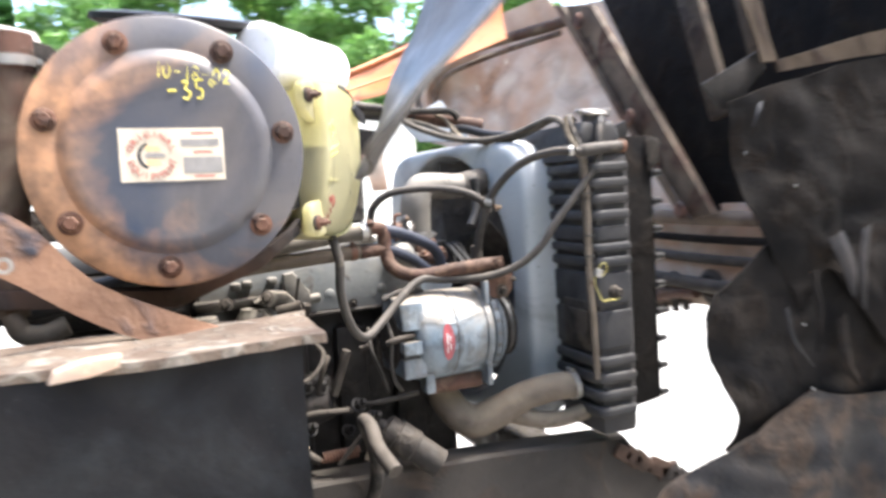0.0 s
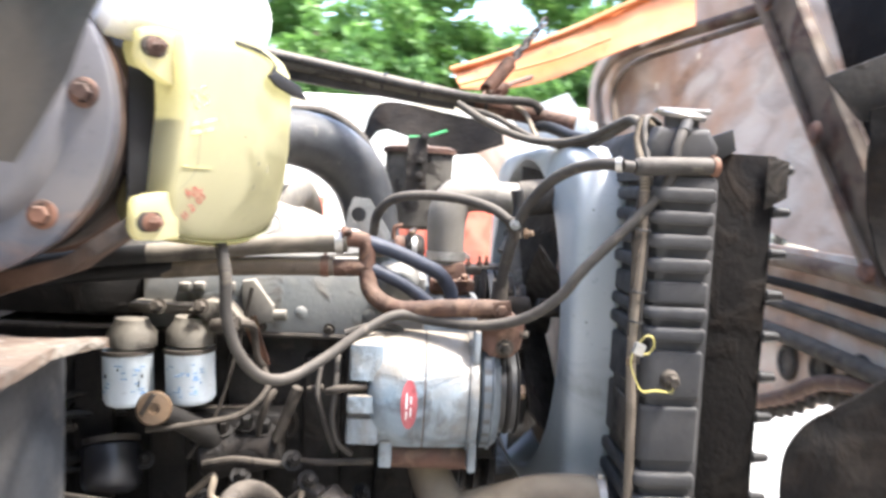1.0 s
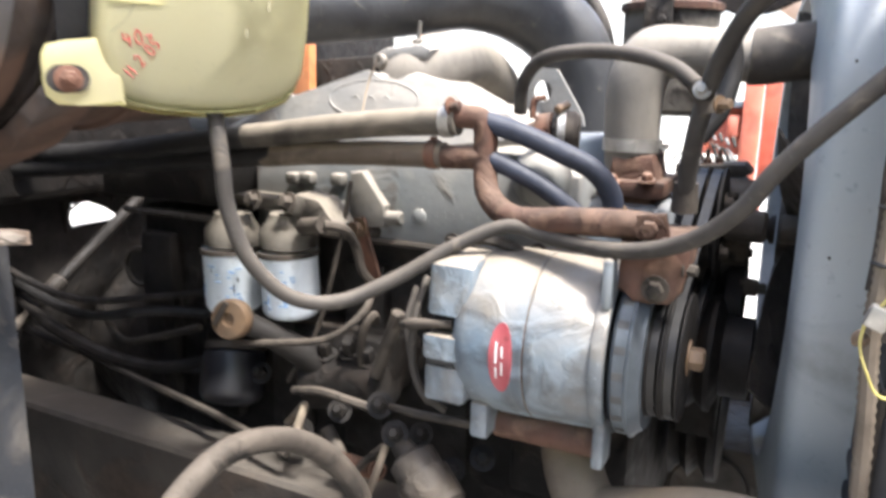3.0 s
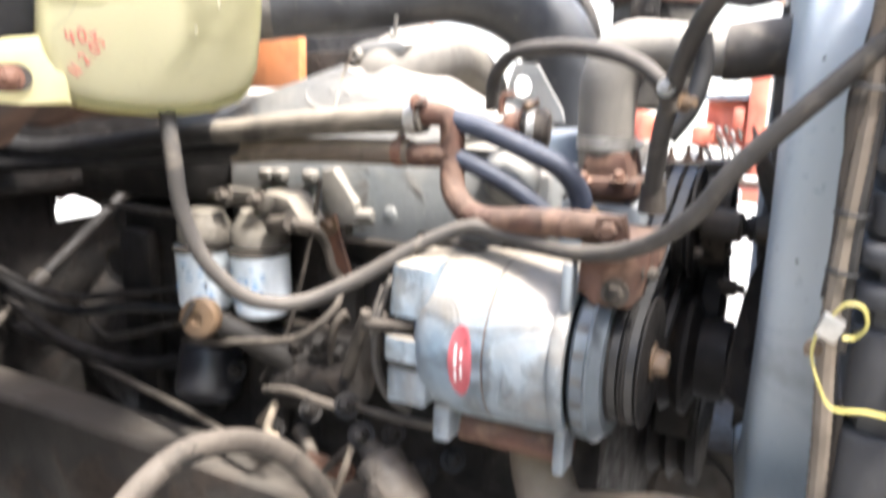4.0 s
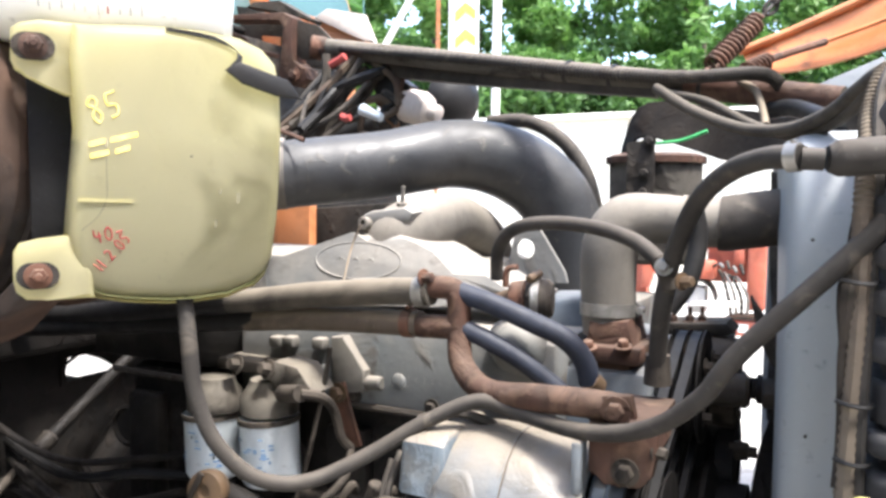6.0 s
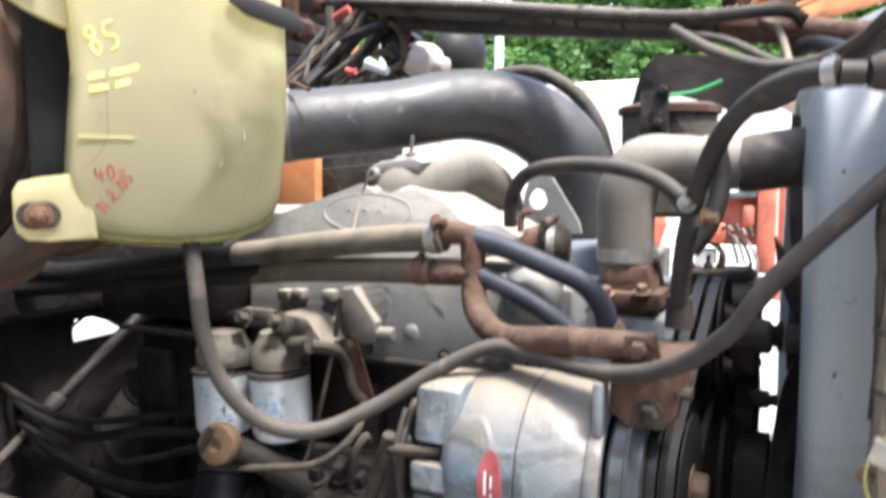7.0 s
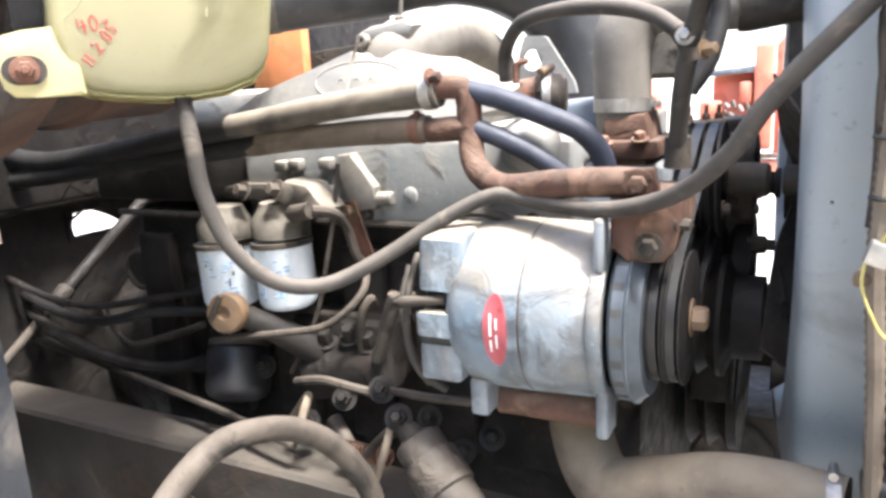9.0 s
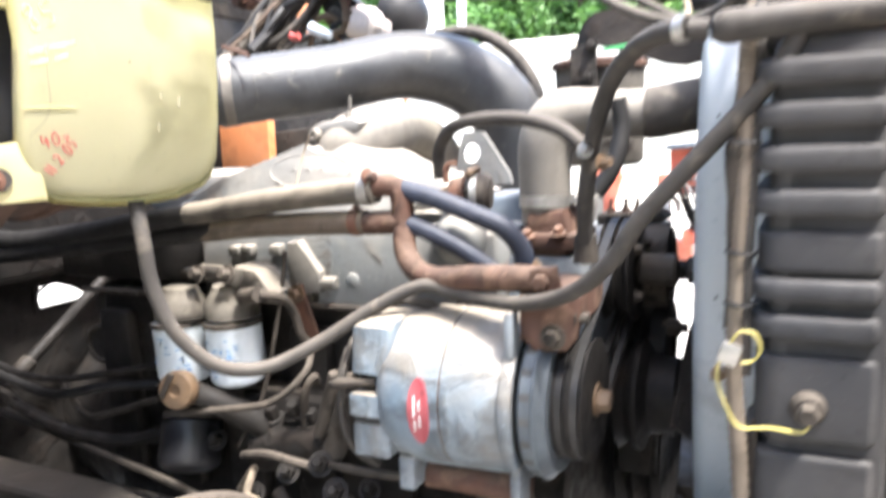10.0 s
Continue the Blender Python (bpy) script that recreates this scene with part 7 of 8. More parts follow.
part("windshield_gasket", tube(B(), [(-1.135, -0.45, 2.04), (-1.135, 0.43, 2.04), (-1.135, 1.31, 2.04)], 0.012, 8), BLACK_RUBBER, c)
# front axle with wheel on the far side
w = thing("front_axle", "grimy front axle with worn black truck tyres", "axle", (-0.66, 0.44, 0))
part("beam", tube(B(), [(-0.66, -0.55, 0.5), (-0.66, -0.2, 0.46), (-0.66, 0.44, 0.42), (-0.66, 1.1, 0.46), (-0.66, 1.4, 0.5)], 0.06, 12), GRIME, w)
for y0, y1 in ((1.35, 1.62), (-0.72, -0.5)):
    bm = B()
    lathe(bm, (-0.66, y0, 0.5), (0, 1, 0), [(0.02, 0.28), (0.0, 0.34), (0.0, 0.46), (0.03, 0.50), (y1 - y0 - 0.03, 0.50), (y1 - y0, 0.46), (y1 - y0, 0.34), (y1 - y0 - 0.02, 0.28), (0.02, 0.28)], 40)
    part("tyre", bm, BLACK_RUBBER, w)
    bm = B()
    lathe(bm, (-0.66, y0 + 0.04, 0.5), (0, 1, 0), [(0, 0), (0, 0.1), (0.06, 0.12), (0.05, 0.25), (0.0, 0.28), (0.13, 0.28), (0.13, 0)], 32)
    part("rim", bm, GRIME_DUST, w)

# firewall with its clutter
e = thing("cab_firewall", "orange and grey cab firewall behind the engine", "truck cab", (-1.0, 0.4, 1.3))
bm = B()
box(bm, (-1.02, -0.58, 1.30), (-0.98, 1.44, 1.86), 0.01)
# lower panel nearly black, in place of the shade on the firewall
part("lower_panel", bm, OILY_SHADED, e)
q = Vector((-1, 1.128, 2.091))
part("upper_panel", box(B(), (-1.015, -0.62, 1.862), (-0.985, q.y, 1.985), 0.004), GRIME, e)
bm = B()
slab(bm, [(-0.961, 0.75, 1.676), (-0.828, 0.75, 1.674), (-0.829, 0.75, 1.452), (-1.018, 0.75, 1.43)], (0, 0.03, 0), 0.003)
part("orange_panel", bm, ORANGE, e)
bm = B()
slab(bm, [(-0.866, 0.8, 1.562), (-0.624, 0.8, 1.579), (-0.623, 0.8, 1.43), (-0.867, 0.8, 1.433)], (0, 0.04, 0), 0.004)
part("dark_panel", bm, GRIME, e)
bm = B()
slab(bm, [(-1.372, 0.72, 1.408), (-1.209, 0.72, 1.439), (-1.21, 0.72, 1.355), (-1.329, 0.72, 1.327)], (0, 0.02, 0), 0.002)
part("orange_panel", bm, ORANGE, e)
bm = B()
slab(bm, [(-1.376, 0.92, 2.284), (-1.101, 0.92, 2.247), (-1.132, 0.92, 2.136), (-1.042, 0.92, 2.114), (-0.784, 0.92, 2.006), (-0.77, 0.92, 1.98), (-0.928, 0.92, 2.023), (-1.183, 0.92, 2.12), (-1.268, 0.92, 2.161)], (0, 0.04, 0), 0.003)
part("cowl", bm, ORANGE, e)
# flat dark slab stands for the shaded inside of the hinge recess
bm = B()
slab(bm, [(-1.207, 0.86, 2.121), (-1.118, 0.86, 2.103), (-1.051, 0.86, 2.081), (-0.813, 0.86, 1.951), (-0.813, 0.86, 1.916), (-1.209, 0.86, 1.967)], (0, 0.03, 0), 0.003)
part("hinge_recess_shade", bm, GRIME, e)
bm = B()
slab(bm, [(-1.05, 0.84, 2.017), (-0.993, 0.84, 2.009), (-0.993, 0.84, 1.968), (-1.043, 0.84, 1.981)], (0, 0.01, 0), 0.002)
part("orange_bracket", bm, ORANGE, e)
bm = B()
slab(bm, [(-1.198, 0.98, 2.277), (-0.824, 0.98, 2.227), (-0.823, 0.98, 2.003), (-0.973, 0.98, 2.062), (-1.177, 0.98, 2.159)], (0, 0.008, 0), 0.002)
part("windshield_corner", bm, GLASS, e, "pale green tinted windshield corner").visible_shadow = False
bm = B()
slab(bm, [(-0.928, 0.9, 2.064), (-0.886, 0.9, 2.084), (-0.771, 0.9, 2.058), (-0.737, 0.9, 1.983), (-0.771, 0.9, 1.992), (-0.841, 0.9, 2.024)], (0, 0.02, 0), 0.004)
part("pillar_trim", bm, PALE_PLASTIC, e, "grey windshield pillar trim")
bm = B()
slab(bm, [(-1.068, 0.8, 2.084), (-1.045, 0.8, 2.095), (-0.963, 0.8, 2.091), (-0.86, 0.8, 2.034), (-0.865, 0.8, 2.026), (-0.945, 0.8, 2.06)], (0, 0.05, 0.0), 0.003)
part("cowl_cover", bm, GRIME_DUST, e)
e = thing("hinge_bracket", "rusty channel bracket with a big bolt holding the brace", "bracket", (-0.768, 0.62, 1.919))
bm = B()
slab(bm, [(-0.974, 0.62, 2.015), (-0.803, 0.62, 2.004), (-0.777, 0.62, 1.99), (-0.781, 0.62, 1.895), (-0.746, 0.62, 1.878), (-0.737, 0.62, 1.852), (-0.768, 0.62, 1.836), (-0.81, 0.62, 1.849), (-0.816, 0.62, 1.872), (-0.797, 0.62, 1.972), (-0.813, 0.62, 1.991), (-0.974, 0.62, 2.002)], (0, 0.05, 0), 0.003)
part("channel_arm", bm, RUST_PIPE, e)
part("side_plate", slab(B(), [(-0.8, 0.64, 1.997), (-0.721, 0.64, 1.971), (-0.675, 0.64, 1.93), (-0.698, 0.64, 1.895), (-0.768, 0.64, 1.9), (-0.797, 0.64, 1.925)], (0, 0.01, 0), 0.002), GRIME_DUST, e)
part("bolt", rod(B(), (-0.712, 0.6, 1.916), (-0.683, 0.62, 1.912), 0.026, 16, None, 0.004), RUSTY, e)
part("bolt", bolt(B(), (-0.768, 0.615, 1.861), (0, -1, 0.1), 0.010, 0.01), RUSTY, e)
hose("wire", [(-1.019, 0.66, 1.985), (-0.96, 0.66, 1.969), (-0.917, 0.66, 1.938), (-0.849, 0.66, 1.917)], 0.006, RUSTY, "rusty cable behind the tank top", "wire", "", 7)
# wire bundle
rnd = random.Random(3)
for k in range(22):
    a0 = Vector((-0.719, 0.5, 1.719)) + Vector((rnd.uniform(-0.02, 0.09), rnd.uniform(-0.03, 0.06), rnd.uniform(-0.02, 0.02)))
    b0 = Vector((-0.618, 0.58, 1.87)) + Vector((rnd.uniform(-0.05, 0.12), rnd.uniform(-0.02, 0.04), rnd.uniform(-0.03, 0.02)))
    c0 = a0.lerp(b0, 0.5) + Vector((rnd.uniform(-0.03, 0.03), rnd.uniform(-0.02, 0.02), rnd.uniform(-0.02, 0.03)))
    hose("wire", [a0, c0, b0], rnd.uniform(0.004, 0.010), rnd.choice([RUBBER, CABLE, BLACK_RUBBER, BEAM, GRIME_DUST, CABLE]), "dusty loose wire at the firewall", "wire", "firewall wires", 7, 5)
for k in range(24):
    a0 = Vector((-0.574, 0.6, 1.746)) + Vector((rnd.uniform(-0.06, 0.12), rnd.uniform(-0.03, 0.06), rnd.uniform(-0.03, 0.05)))
    b0 = a0 + Vector((rnd.uniform(-0.08, 0.08), rnd.uniform(-0.02, 0.02), rnd.uniform(-0.08, 0.10)))
    c0 = a0.lerp(b0, 0.5) + Vector((rnd.uniform(-0.03, 0.03), 0, rnd.uniform(-0.02, 0.03)))
    hose("wire", [a0, c0, b0], rnd.uniform(0.004, 0.009), rnd.choice([RUBBER, BLACK_RUBBER, STRAP, CABLE, RUST_PIPE, BEAM]), "tangled loose wire at the firewall", "wire", "firewall wires", 7, 5)
solo("relay_box", slab(B(), [(-0.56, 0.6, 1.84), (-0.505, 0.6, 1.848), (-0.462, 0.6, 1.817), (-0.491, 0.6, 1.79), (-0.546, 0.6, 1.806)], (0, 0.04, 0), 0.003), BLACK_RUBBER, "black relay box hanging by its wires", "relay")
hose("wire", [(-0.619, 0.545, 1.861), (-0.599, 0.545, 1.869), (-0.584, 0.545, 1.876)], 0.0085, RED_INK, "short red cable boot", "wire", "", 8)
hose("wire", [(-0.576, 0.52, 1.753), (-0.565, 0.52, 1.748), (-0.554, 0.52, 1.749)], 0.007, RED_INK, "red wire end in the tangle", "wire", "", 8)
solo("connector_plug", rod(B(), (-0.555, 0.56, 1.771), (-0.504, 0.56, 1.749), 0.013, 10, 0.009, 0.003), CAN_WHITE, "white connector plug in the wire tangle", "connector")
solo("wiper_motor", lathe(B(), (-0.492, 0.62, 1.785), (0.95, -0.05, -0.28), [(0, 0), (0, 0.026), (0.008, 0.034), (0.050, 0.036), (0.066, 0.030), (0.072, 0.018), (0.092, 0.017), (0.094, 0.012), (0.094, 0)], 24), PALE_PLASTIC, "small pale motor among the wires", "motor")
solo("brake_booster", lathe(rod(B(), (-1.0, 0.85, 1.70), (-0.5, 0.85, 1.82), 0.03, 12), (-0.5, 0.85, 1.82), (0.8, -0.5, 0), [(0, 0), (0, 0.06), (0.02, 0.07), (0.04, 0.06), (0.06, 0.03), (0.062, 0)], 24), BLACK_RUBBER, "black round brake booster at the firewall", "booster")
hose("heater_pipe", [(-0.313, 0.66, 1.744), (-0.228, 0.66, 1.741), (-0.157, 0.66, 1.701), (-0.111, 0.66, 1.638), (-0.088, 0.66, 1.562)], 0.014, RUBBER, "dusty hose beyond the intake tube", "hose")
hose("tie_wire", [(-0.306, 0.18, 1.55), (-0.316, 0.17, 1.515), (-0.297, 0.12, 1.467)], 0.0018, TAN_HOSE, "thin pale wire hanging over the manifold", "wire", "", 5)
hose("tie_wire", [(-0.461, 0.18, 1.692), (-0.433, 0.18, 1.683), (-0.41, 0.18, 1.674)], 0.004, RUST_PIPE, "short rusty wire end by the tube", "wire", "", 6)

# shelf of the inner fender with its flaking top
e = thing("fender_shelf", "black steel inner-fender box with a flaking rusty top", "fender", (-0.7, -0.45, 0.8))
bm = B()
rows = []
edge = [(-1.5, -0.585), (-1.2, -0.575), (-0.95, -0.565), (-0.73, -0.560), (-0.62, -0.572), (-0.5, -0.577), (-0.415, -0.576), (-0.366, -0.563)]
rnd = random.Random(8)
for f in (0.0, 0.25, 0.5, 0.75, 1.0):
    rows.append([(x + (0.02 if f == 1 and i == 7 else 0), y + (-0.35 - y) * f, 1.372 + rnd.uniform(-0.002, 0.002)) for i, (x, y) in enumerate(edge)])
bent_sheet(bm, rows, 0.012, 0.006)
part("top_plate", bm, PLATE, e, "flaking rusty top plate")
bm = B()
slab(bm, [(-1.5, -0.56, 1.373), (-0.398, -0.56, 1.373), (-0.398, -0.56, 0.8), (-1.5, -0.56, 0.8)], (0, 0.006, 0))
part("front_panel", bm, BLACK_PANEL, e, "dirty black front panel")
bm = B()
slab(bm, [(-0.40, -0.553, 1.373), (-0.40, -0.335, 1.373), (-0.40, -0.33, 0.8), (-0.40, -0.553, 0.8)], (-0.006, 0, 0))
# the sunlit face has its own paler colour, unlike the front panel
part("side_panel", bm, SUNLIT_PANEL, e, "scuffed dusty panel, its sunlit paleness in the colour")
bm = B()
slab(bm, [(-0.68, -0.585, 1.37), (-0.674, -0.585, 1.383), (-0.642, -0.585, 1.392), (-0.605, -0.585, 1.393), (-0.608, -0.585, 1.379), (-0.638, -0.585, 1.374)], (0, 0.008, 0.004), 0.002)
part("loose_flake", bm, FIBRE, e, "loose pale flake of scale")
# flat strap from shelf to cab
e = thing("flat_strap", "rusty flat steel strap bolted from shelf to cab", "bracket", (-0.6, -0.42, 1.37))
bm = B()
bent_sheet(bm, [[(-0.757, -0.46, 1.581), (-0.691, -0.45, 1.539), (-0.629, -0.43, 1.464), (-0.522, -0.41, 1.404), (-0.455, -0.4, 1.374)], [(-0.764, -0.46, 1.505), (-0.71, -0.45, 1.468), (-0.653, -0.43, 1.423), (-0.585, -0.42, 1.383), (-0.525, -0.415, 1.372)]], 0.006, 0.003)
part("bar", bm, STRAP, e)
part("eyelet", lathe(B(), (-0.724, -0.47, 1.498), (0, -1, 0), [(0, 0.006), (0, 0.010), (0.006, 0.010), (0.006, 0.006), (0, 0.006)], 16), STEEL, e)
# hose and clamp beside the drum
e = thing("breather_pipe", "tan vertical pipe with a clamp beside the drum", "pipe", (-0.77, -0.3, 1.4))
part("pipe", tube(B(), [(-0.754, -0.28, 1.416), (-0.741, -0.28, 1.558), (-0.718, -0.28, 1.761)], 0.032, 18), BEAM, e)
part("boot", tube(B(), [(-0.718, -0.28, 1.757), (-0.714, -0.28, 1.808)], [0.034, 0.030], 18), RUST_PIPE, e)
part("clamp", band(B(), (-0.718, -0.28, 1.768), (0, 0, 1), 0.036, 0.014), STEEL, e)
hose("loose_hose", [(-0.744, -0.3, 1.421), (-0.733, -0.3, 1.392), (-0.706, -0.3, 1.386), (-0.675, -0.3, 1.396)], 0.015, TAN_HOSE, "tan hose end under the strap", "hose")

# ---- tilted hood ----
e = thing("tilted_hood", "orange fibreglass hood tilted forward, bare inside", "hood", (1.1, 0.5, 1.0))
bm = B()
bent_sheet(bm, [[(0.75, 1.821, 1.778), (0.75, 1.947, 1.972), (0.75, 1.74, 2.122), (0.76, 1.555, 2.151)], [(0.95, 1.292, 1.628), (0.97, 1.396, 1.883), (1, 1.526, 2.139), (1, 1.552, 2.265)], [(1.1, 0.952, 1.47), (1.12, 1.044, 1.772), (1.15, 1.153, 2.061), (1.15, 1.188, 2.261)], [(1.25, 0.62, 1.444), (1.28, 0.7, 1.686), (1.3, 0.775, 1.987), (1.3, 0.812, 2.232)]], 0.006, 0.01)
part("inner_skin", bm, FIBRE, e, "tan bare fibreglass underside")
for q in ((0.8, 1.33, 1.955), (0.93, 1.319, 2.06)):
    q = Vector(q)
    part("paint_scrap", slab(B(), [q + Vector((-0.012, -0.008, -0.008)), q + Vector((-0.012, 0.006, -0.012)), q + Vector((-0.012, 0.012, 0.014)), q + Vector((-0.012, -0.004, 0.010))], (0.003, 0, 0)), PAPER, e)
bm = B()
tube(bm, [(0.72, 1.752, 1.828), (0.72, 1.835, 2.002), (0.73, 1.7, 2.096), (0.76, 1.478, 2.116), (0.9, 1.371, 2.152), (0.98, 1.037, 2.149), (1, 0.815, 2.155)], 0.022, 10)
tube(bm, [(0.72, 1.55, 1.813), (0.72, 1.62, 1.964), (0.73, 1.507, 2.031), (0.76, 1.336, 2.052), (0.9, 1.259, 2.098), (0.98, 0.993, 2.11)], 0.012, 8)
part("arched_rib", bm, BEAM, e, "moulded rib round the opening")
bm = B()
bent_sheet(bm, [[(0.7, 1.932, 1.886), (0.7, 1.917, 2.046), (0.71, 1.778, 2.137), (0.74, 1.489, 2.161), (0.88, 1.389, 2.243), (0.96, 1.051, 2.263)], [(0.73, 1.678, 1.855), (0.73, 1.765, 1.994), (0.74, 1.647, 2.088), (0.77, 1.411, 2.108), (0.91, 1.324, 2.167), (0.99, 0.989, 2.167)]], 0.006, 0.004)
part("outer_band", bm, FIBRE, e, "tan moulded band outside the rib")
part("hinge_plate", slab(B(), [(0.7, 2.039, 2.26), (0.7, 1.858, 2.246), (0.7, 1.804, 2.182), (0.7, 1.959, 2.193)], (0.01, 0, 0), 0.002), RUSTY, e)
bm = B()
slab(bm, [(0.85, 0.798, 2.161), (0.85, 0.596, 2.112), (0.9, 0.384, 1.762), (0.95, 0.192, 1.435), (0.95, 0.298, 1.417), (0.9, 0.555, 1.764)], (0.03, 0, 0), 0.004)
slab(bm, [(0.845, 0.79, 2.159), (0.845, 0.737, 2.146), (0.895, 0.503, 1.759), (0.945, 0.261, 1.418), (0.945, 0.3, 1.417)], (-0.015, 0, 0), 0.002)
part("diagonal_beam", bm, BEAM, e, "tan diagonal stiffener with rust")
for q in ((0.835, 0.642, 2.072), (0.875, 0.446, 1.739), (0.925, 0.292, 1.449)):
    q = Vector(q)
    part("pad", rod(B(), q, q + Vector((-0.012, 0, 0)), 0.028, 12, 0.024, 0.004), RUSTY, e)
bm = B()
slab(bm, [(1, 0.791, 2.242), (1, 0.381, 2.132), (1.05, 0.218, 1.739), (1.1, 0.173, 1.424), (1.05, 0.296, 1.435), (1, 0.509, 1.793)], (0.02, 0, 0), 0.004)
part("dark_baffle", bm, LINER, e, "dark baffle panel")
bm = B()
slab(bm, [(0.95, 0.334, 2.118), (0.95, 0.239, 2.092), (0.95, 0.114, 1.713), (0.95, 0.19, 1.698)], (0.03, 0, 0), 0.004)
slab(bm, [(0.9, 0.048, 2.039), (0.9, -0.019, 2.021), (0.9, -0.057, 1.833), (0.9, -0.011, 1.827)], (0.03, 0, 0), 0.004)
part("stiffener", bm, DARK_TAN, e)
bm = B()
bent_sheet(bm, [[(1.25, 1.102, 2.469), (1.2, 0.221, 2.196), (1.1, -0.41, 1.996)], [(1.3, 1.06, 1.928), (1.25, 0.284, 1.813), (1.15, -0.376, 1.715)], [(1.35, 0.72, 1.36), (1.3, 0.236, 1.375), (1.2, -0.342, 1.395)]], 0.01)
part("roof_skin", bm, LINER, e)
# dark flap at the tail of the raised fender
bm = B()
rows = []
for z, xf, xn, cut_ in ((1.573, -0.321, -0.392, 0.030), (1.583, -0.316, -0.390, 0.010), (1.615, -0.298, -0.375, 0.0), (1.65, -0.281, -0.343, 0.0), (1.69, -0.264, -0.295, 0.0), (1.74, -0.237, -0.242, 0.0), (1.80, -0.207, -0.195, 0.0), (1.92, -0.15, -0.135, 0.0), (2.05, -0.09, -0.07, 0.0), (2.25, 0.0, 0.0, 0.0)):
    rows.append([(xf + (xn - xf) * f + 0.010 * math.sin(math.pi * f), -0.600 - 0.15 * cut_ - f * (0.300 - cut_), z + 0.014 * f * (cut_ > 0)) for f in (0, 0.2, 0.4, 0.6, 0.8, 1.0)])
bent_sheet(bm, rows, 0.006, 0.004, 2)
part("fender_tail", bm, FLAP, e, "dark rounded tail flap of the near fender")
bm = B()
bent_sheet(bm, [[(-0.01, -0.72, 2.25), (-0.02, -0.82, 2.25), (-0.04, -0.96, 2.25)], [(0.5, -0.74, 2.45), (0.5, -0.84, 2.45), (0.5, -0.95, 2.4)], [(1.25, -0.72, 2.3), (1.25, -0.83, 2.3), (1.25, -0.95, 2.2)]], 0.008)
part("fender_crown", bm, ORANGE, e)

bm = B()
bent_sheet(bm, [[(0.097, 1.27, 1.963), (0.241, 1.27, 2.011), (0.455, 1.26, 2.097), (0.611, 1.24, 2.173), (0.844, 1.2, 2.288)], [(0.109, 1.25, 1.935), (0.241, 1.25, 1.972), (0.455, 1.24, 2.047), (0.609, 1.22, 2.116), (0.843, 1.18, 2.205)], [(0.126, 1.23, 1.9), (0.243, 1.23, 1.901), (0.429, 1.22, 1.951), (0.592, 1.2, 2.028), (0.842, 1.16, 2.122)]], 0.006, 0.012)
part("far_fender", bm, ORANGE, e, "orange painted far fender")
part("fender_fold", tube(B(), [(0.12, 1.225, 1.907), (0.24, 1.225, 1.946), (0.425, 1.215, 2.005), (0.587, 1.195, 2.074)], 0.006, 6), ORANGE, e)
bm = B()
tube(bm, [(0.093, 1.26, 1.957), (0.24, 1.26, 2.009), (0.453, 1.25, 2.095), (0.608, 1.23, 2.171), (0.84, 1.19, 2.285)], 0.010, 8)
part("fender_lip", bm, ORANGE, e)
bm = B()
slab(bm, [(0.225, 0.74, 1.772), (0.378, 0.76, 1.838), (0.425, 0.76, 1.778), (0.47, 0.74, 1.70), (0.28, 0.72, 1.705)], (0, 0.012, 0), 0.002)
part("grey_panel", bm, ENGINE_BLUE, e, "blue-grey side panel")
bm = B()
slab(bm, [(0.07, 1.2, 1.728), (0.165, 1.2, 1.772), (0.311, 1.2, 1.777), (0.33, 1.2, 1.562), (0.269, 1.2, 1.562), (0.262, 1.2, 1.604), (0.242, 1.2, 1.642), (0.212, 1.2, 1.674), (0.169, 1.2, 1.702), (0.115, 1.2, 1.717)], (0, 0.008, 0), 0.002)
part("arch_panel", bm, FIBRE, e, "tan inner fender panel round the wheel arch")
bm = B()
bent_sheet(bm, [[(-0.177, 1.2, 1.729), (-0.15, 1.2, 1.808), (-0.076, 1.18, 1.837), (0.112, 1.1, 1.799), (0.235, 1, 1.77)], [(-0.177, 1.15, 1.64), (-0.13, 1.15, 1.746), (-0.024, 1.1, 1.725), (0.121, 1.05, 1.68), (0.239, 0.95, 1.714)]], 0.008, 0.01)
part("fender_liner", bm, LINER, e, "black far-side fender liner")
hose("green_string", [(-0.029, 0.9, 1.711), (0.024, 0.9, 1.716), (0.075, 0.9, 1.734)], 0.004, GREEN, "green string hanging at the fender liner", "string", "", 6)
# lower front wall of the hood, seen past the radiator
e = thing("front_support", "dark dusty front support below the raised hood", "truck front", (1.05, 0.5, 1.1))
bm = B()
slab(bm, [(1.06, -0.6, 1.15), (1.06, 0.4, 1.14), (1.06, 0.62, 1.10), (1.06, 0.75, 1.03), (1.06, 0.97, 0.95), (1.06, 1.5, 0.85), (1.06, 1.5, 1.46), (1.06, -0.6, 1.46)], (0.03, 0, 0), 0.004)
part("backing", bm, FIBRE, e)
for z0, z1, mt, dx in ((1.395, 1.44, BEAM, 0.0), (1.34, 1.365, LINER, 0.01), (1.275, 1.305, GRIME_DUST, 0.02), (1.19, 1.235, GRIME_DUST, 0.0)):
    bm = B()
    tube(bm, [(1.0 + dx, -0.6, (z0 + z1) / 2 + 0.02), (1.02 + dx, 0.2, (z0 + z1) / 2), (1.03 + dx, 0.8, (z0 + z1) / 2 + 0.008), (1.02 + dx, 1.5, (z0 + z1) / 2)], (z1 - z0) / 2, 10)
    part("rail", bm, mt, e)
bm = B()
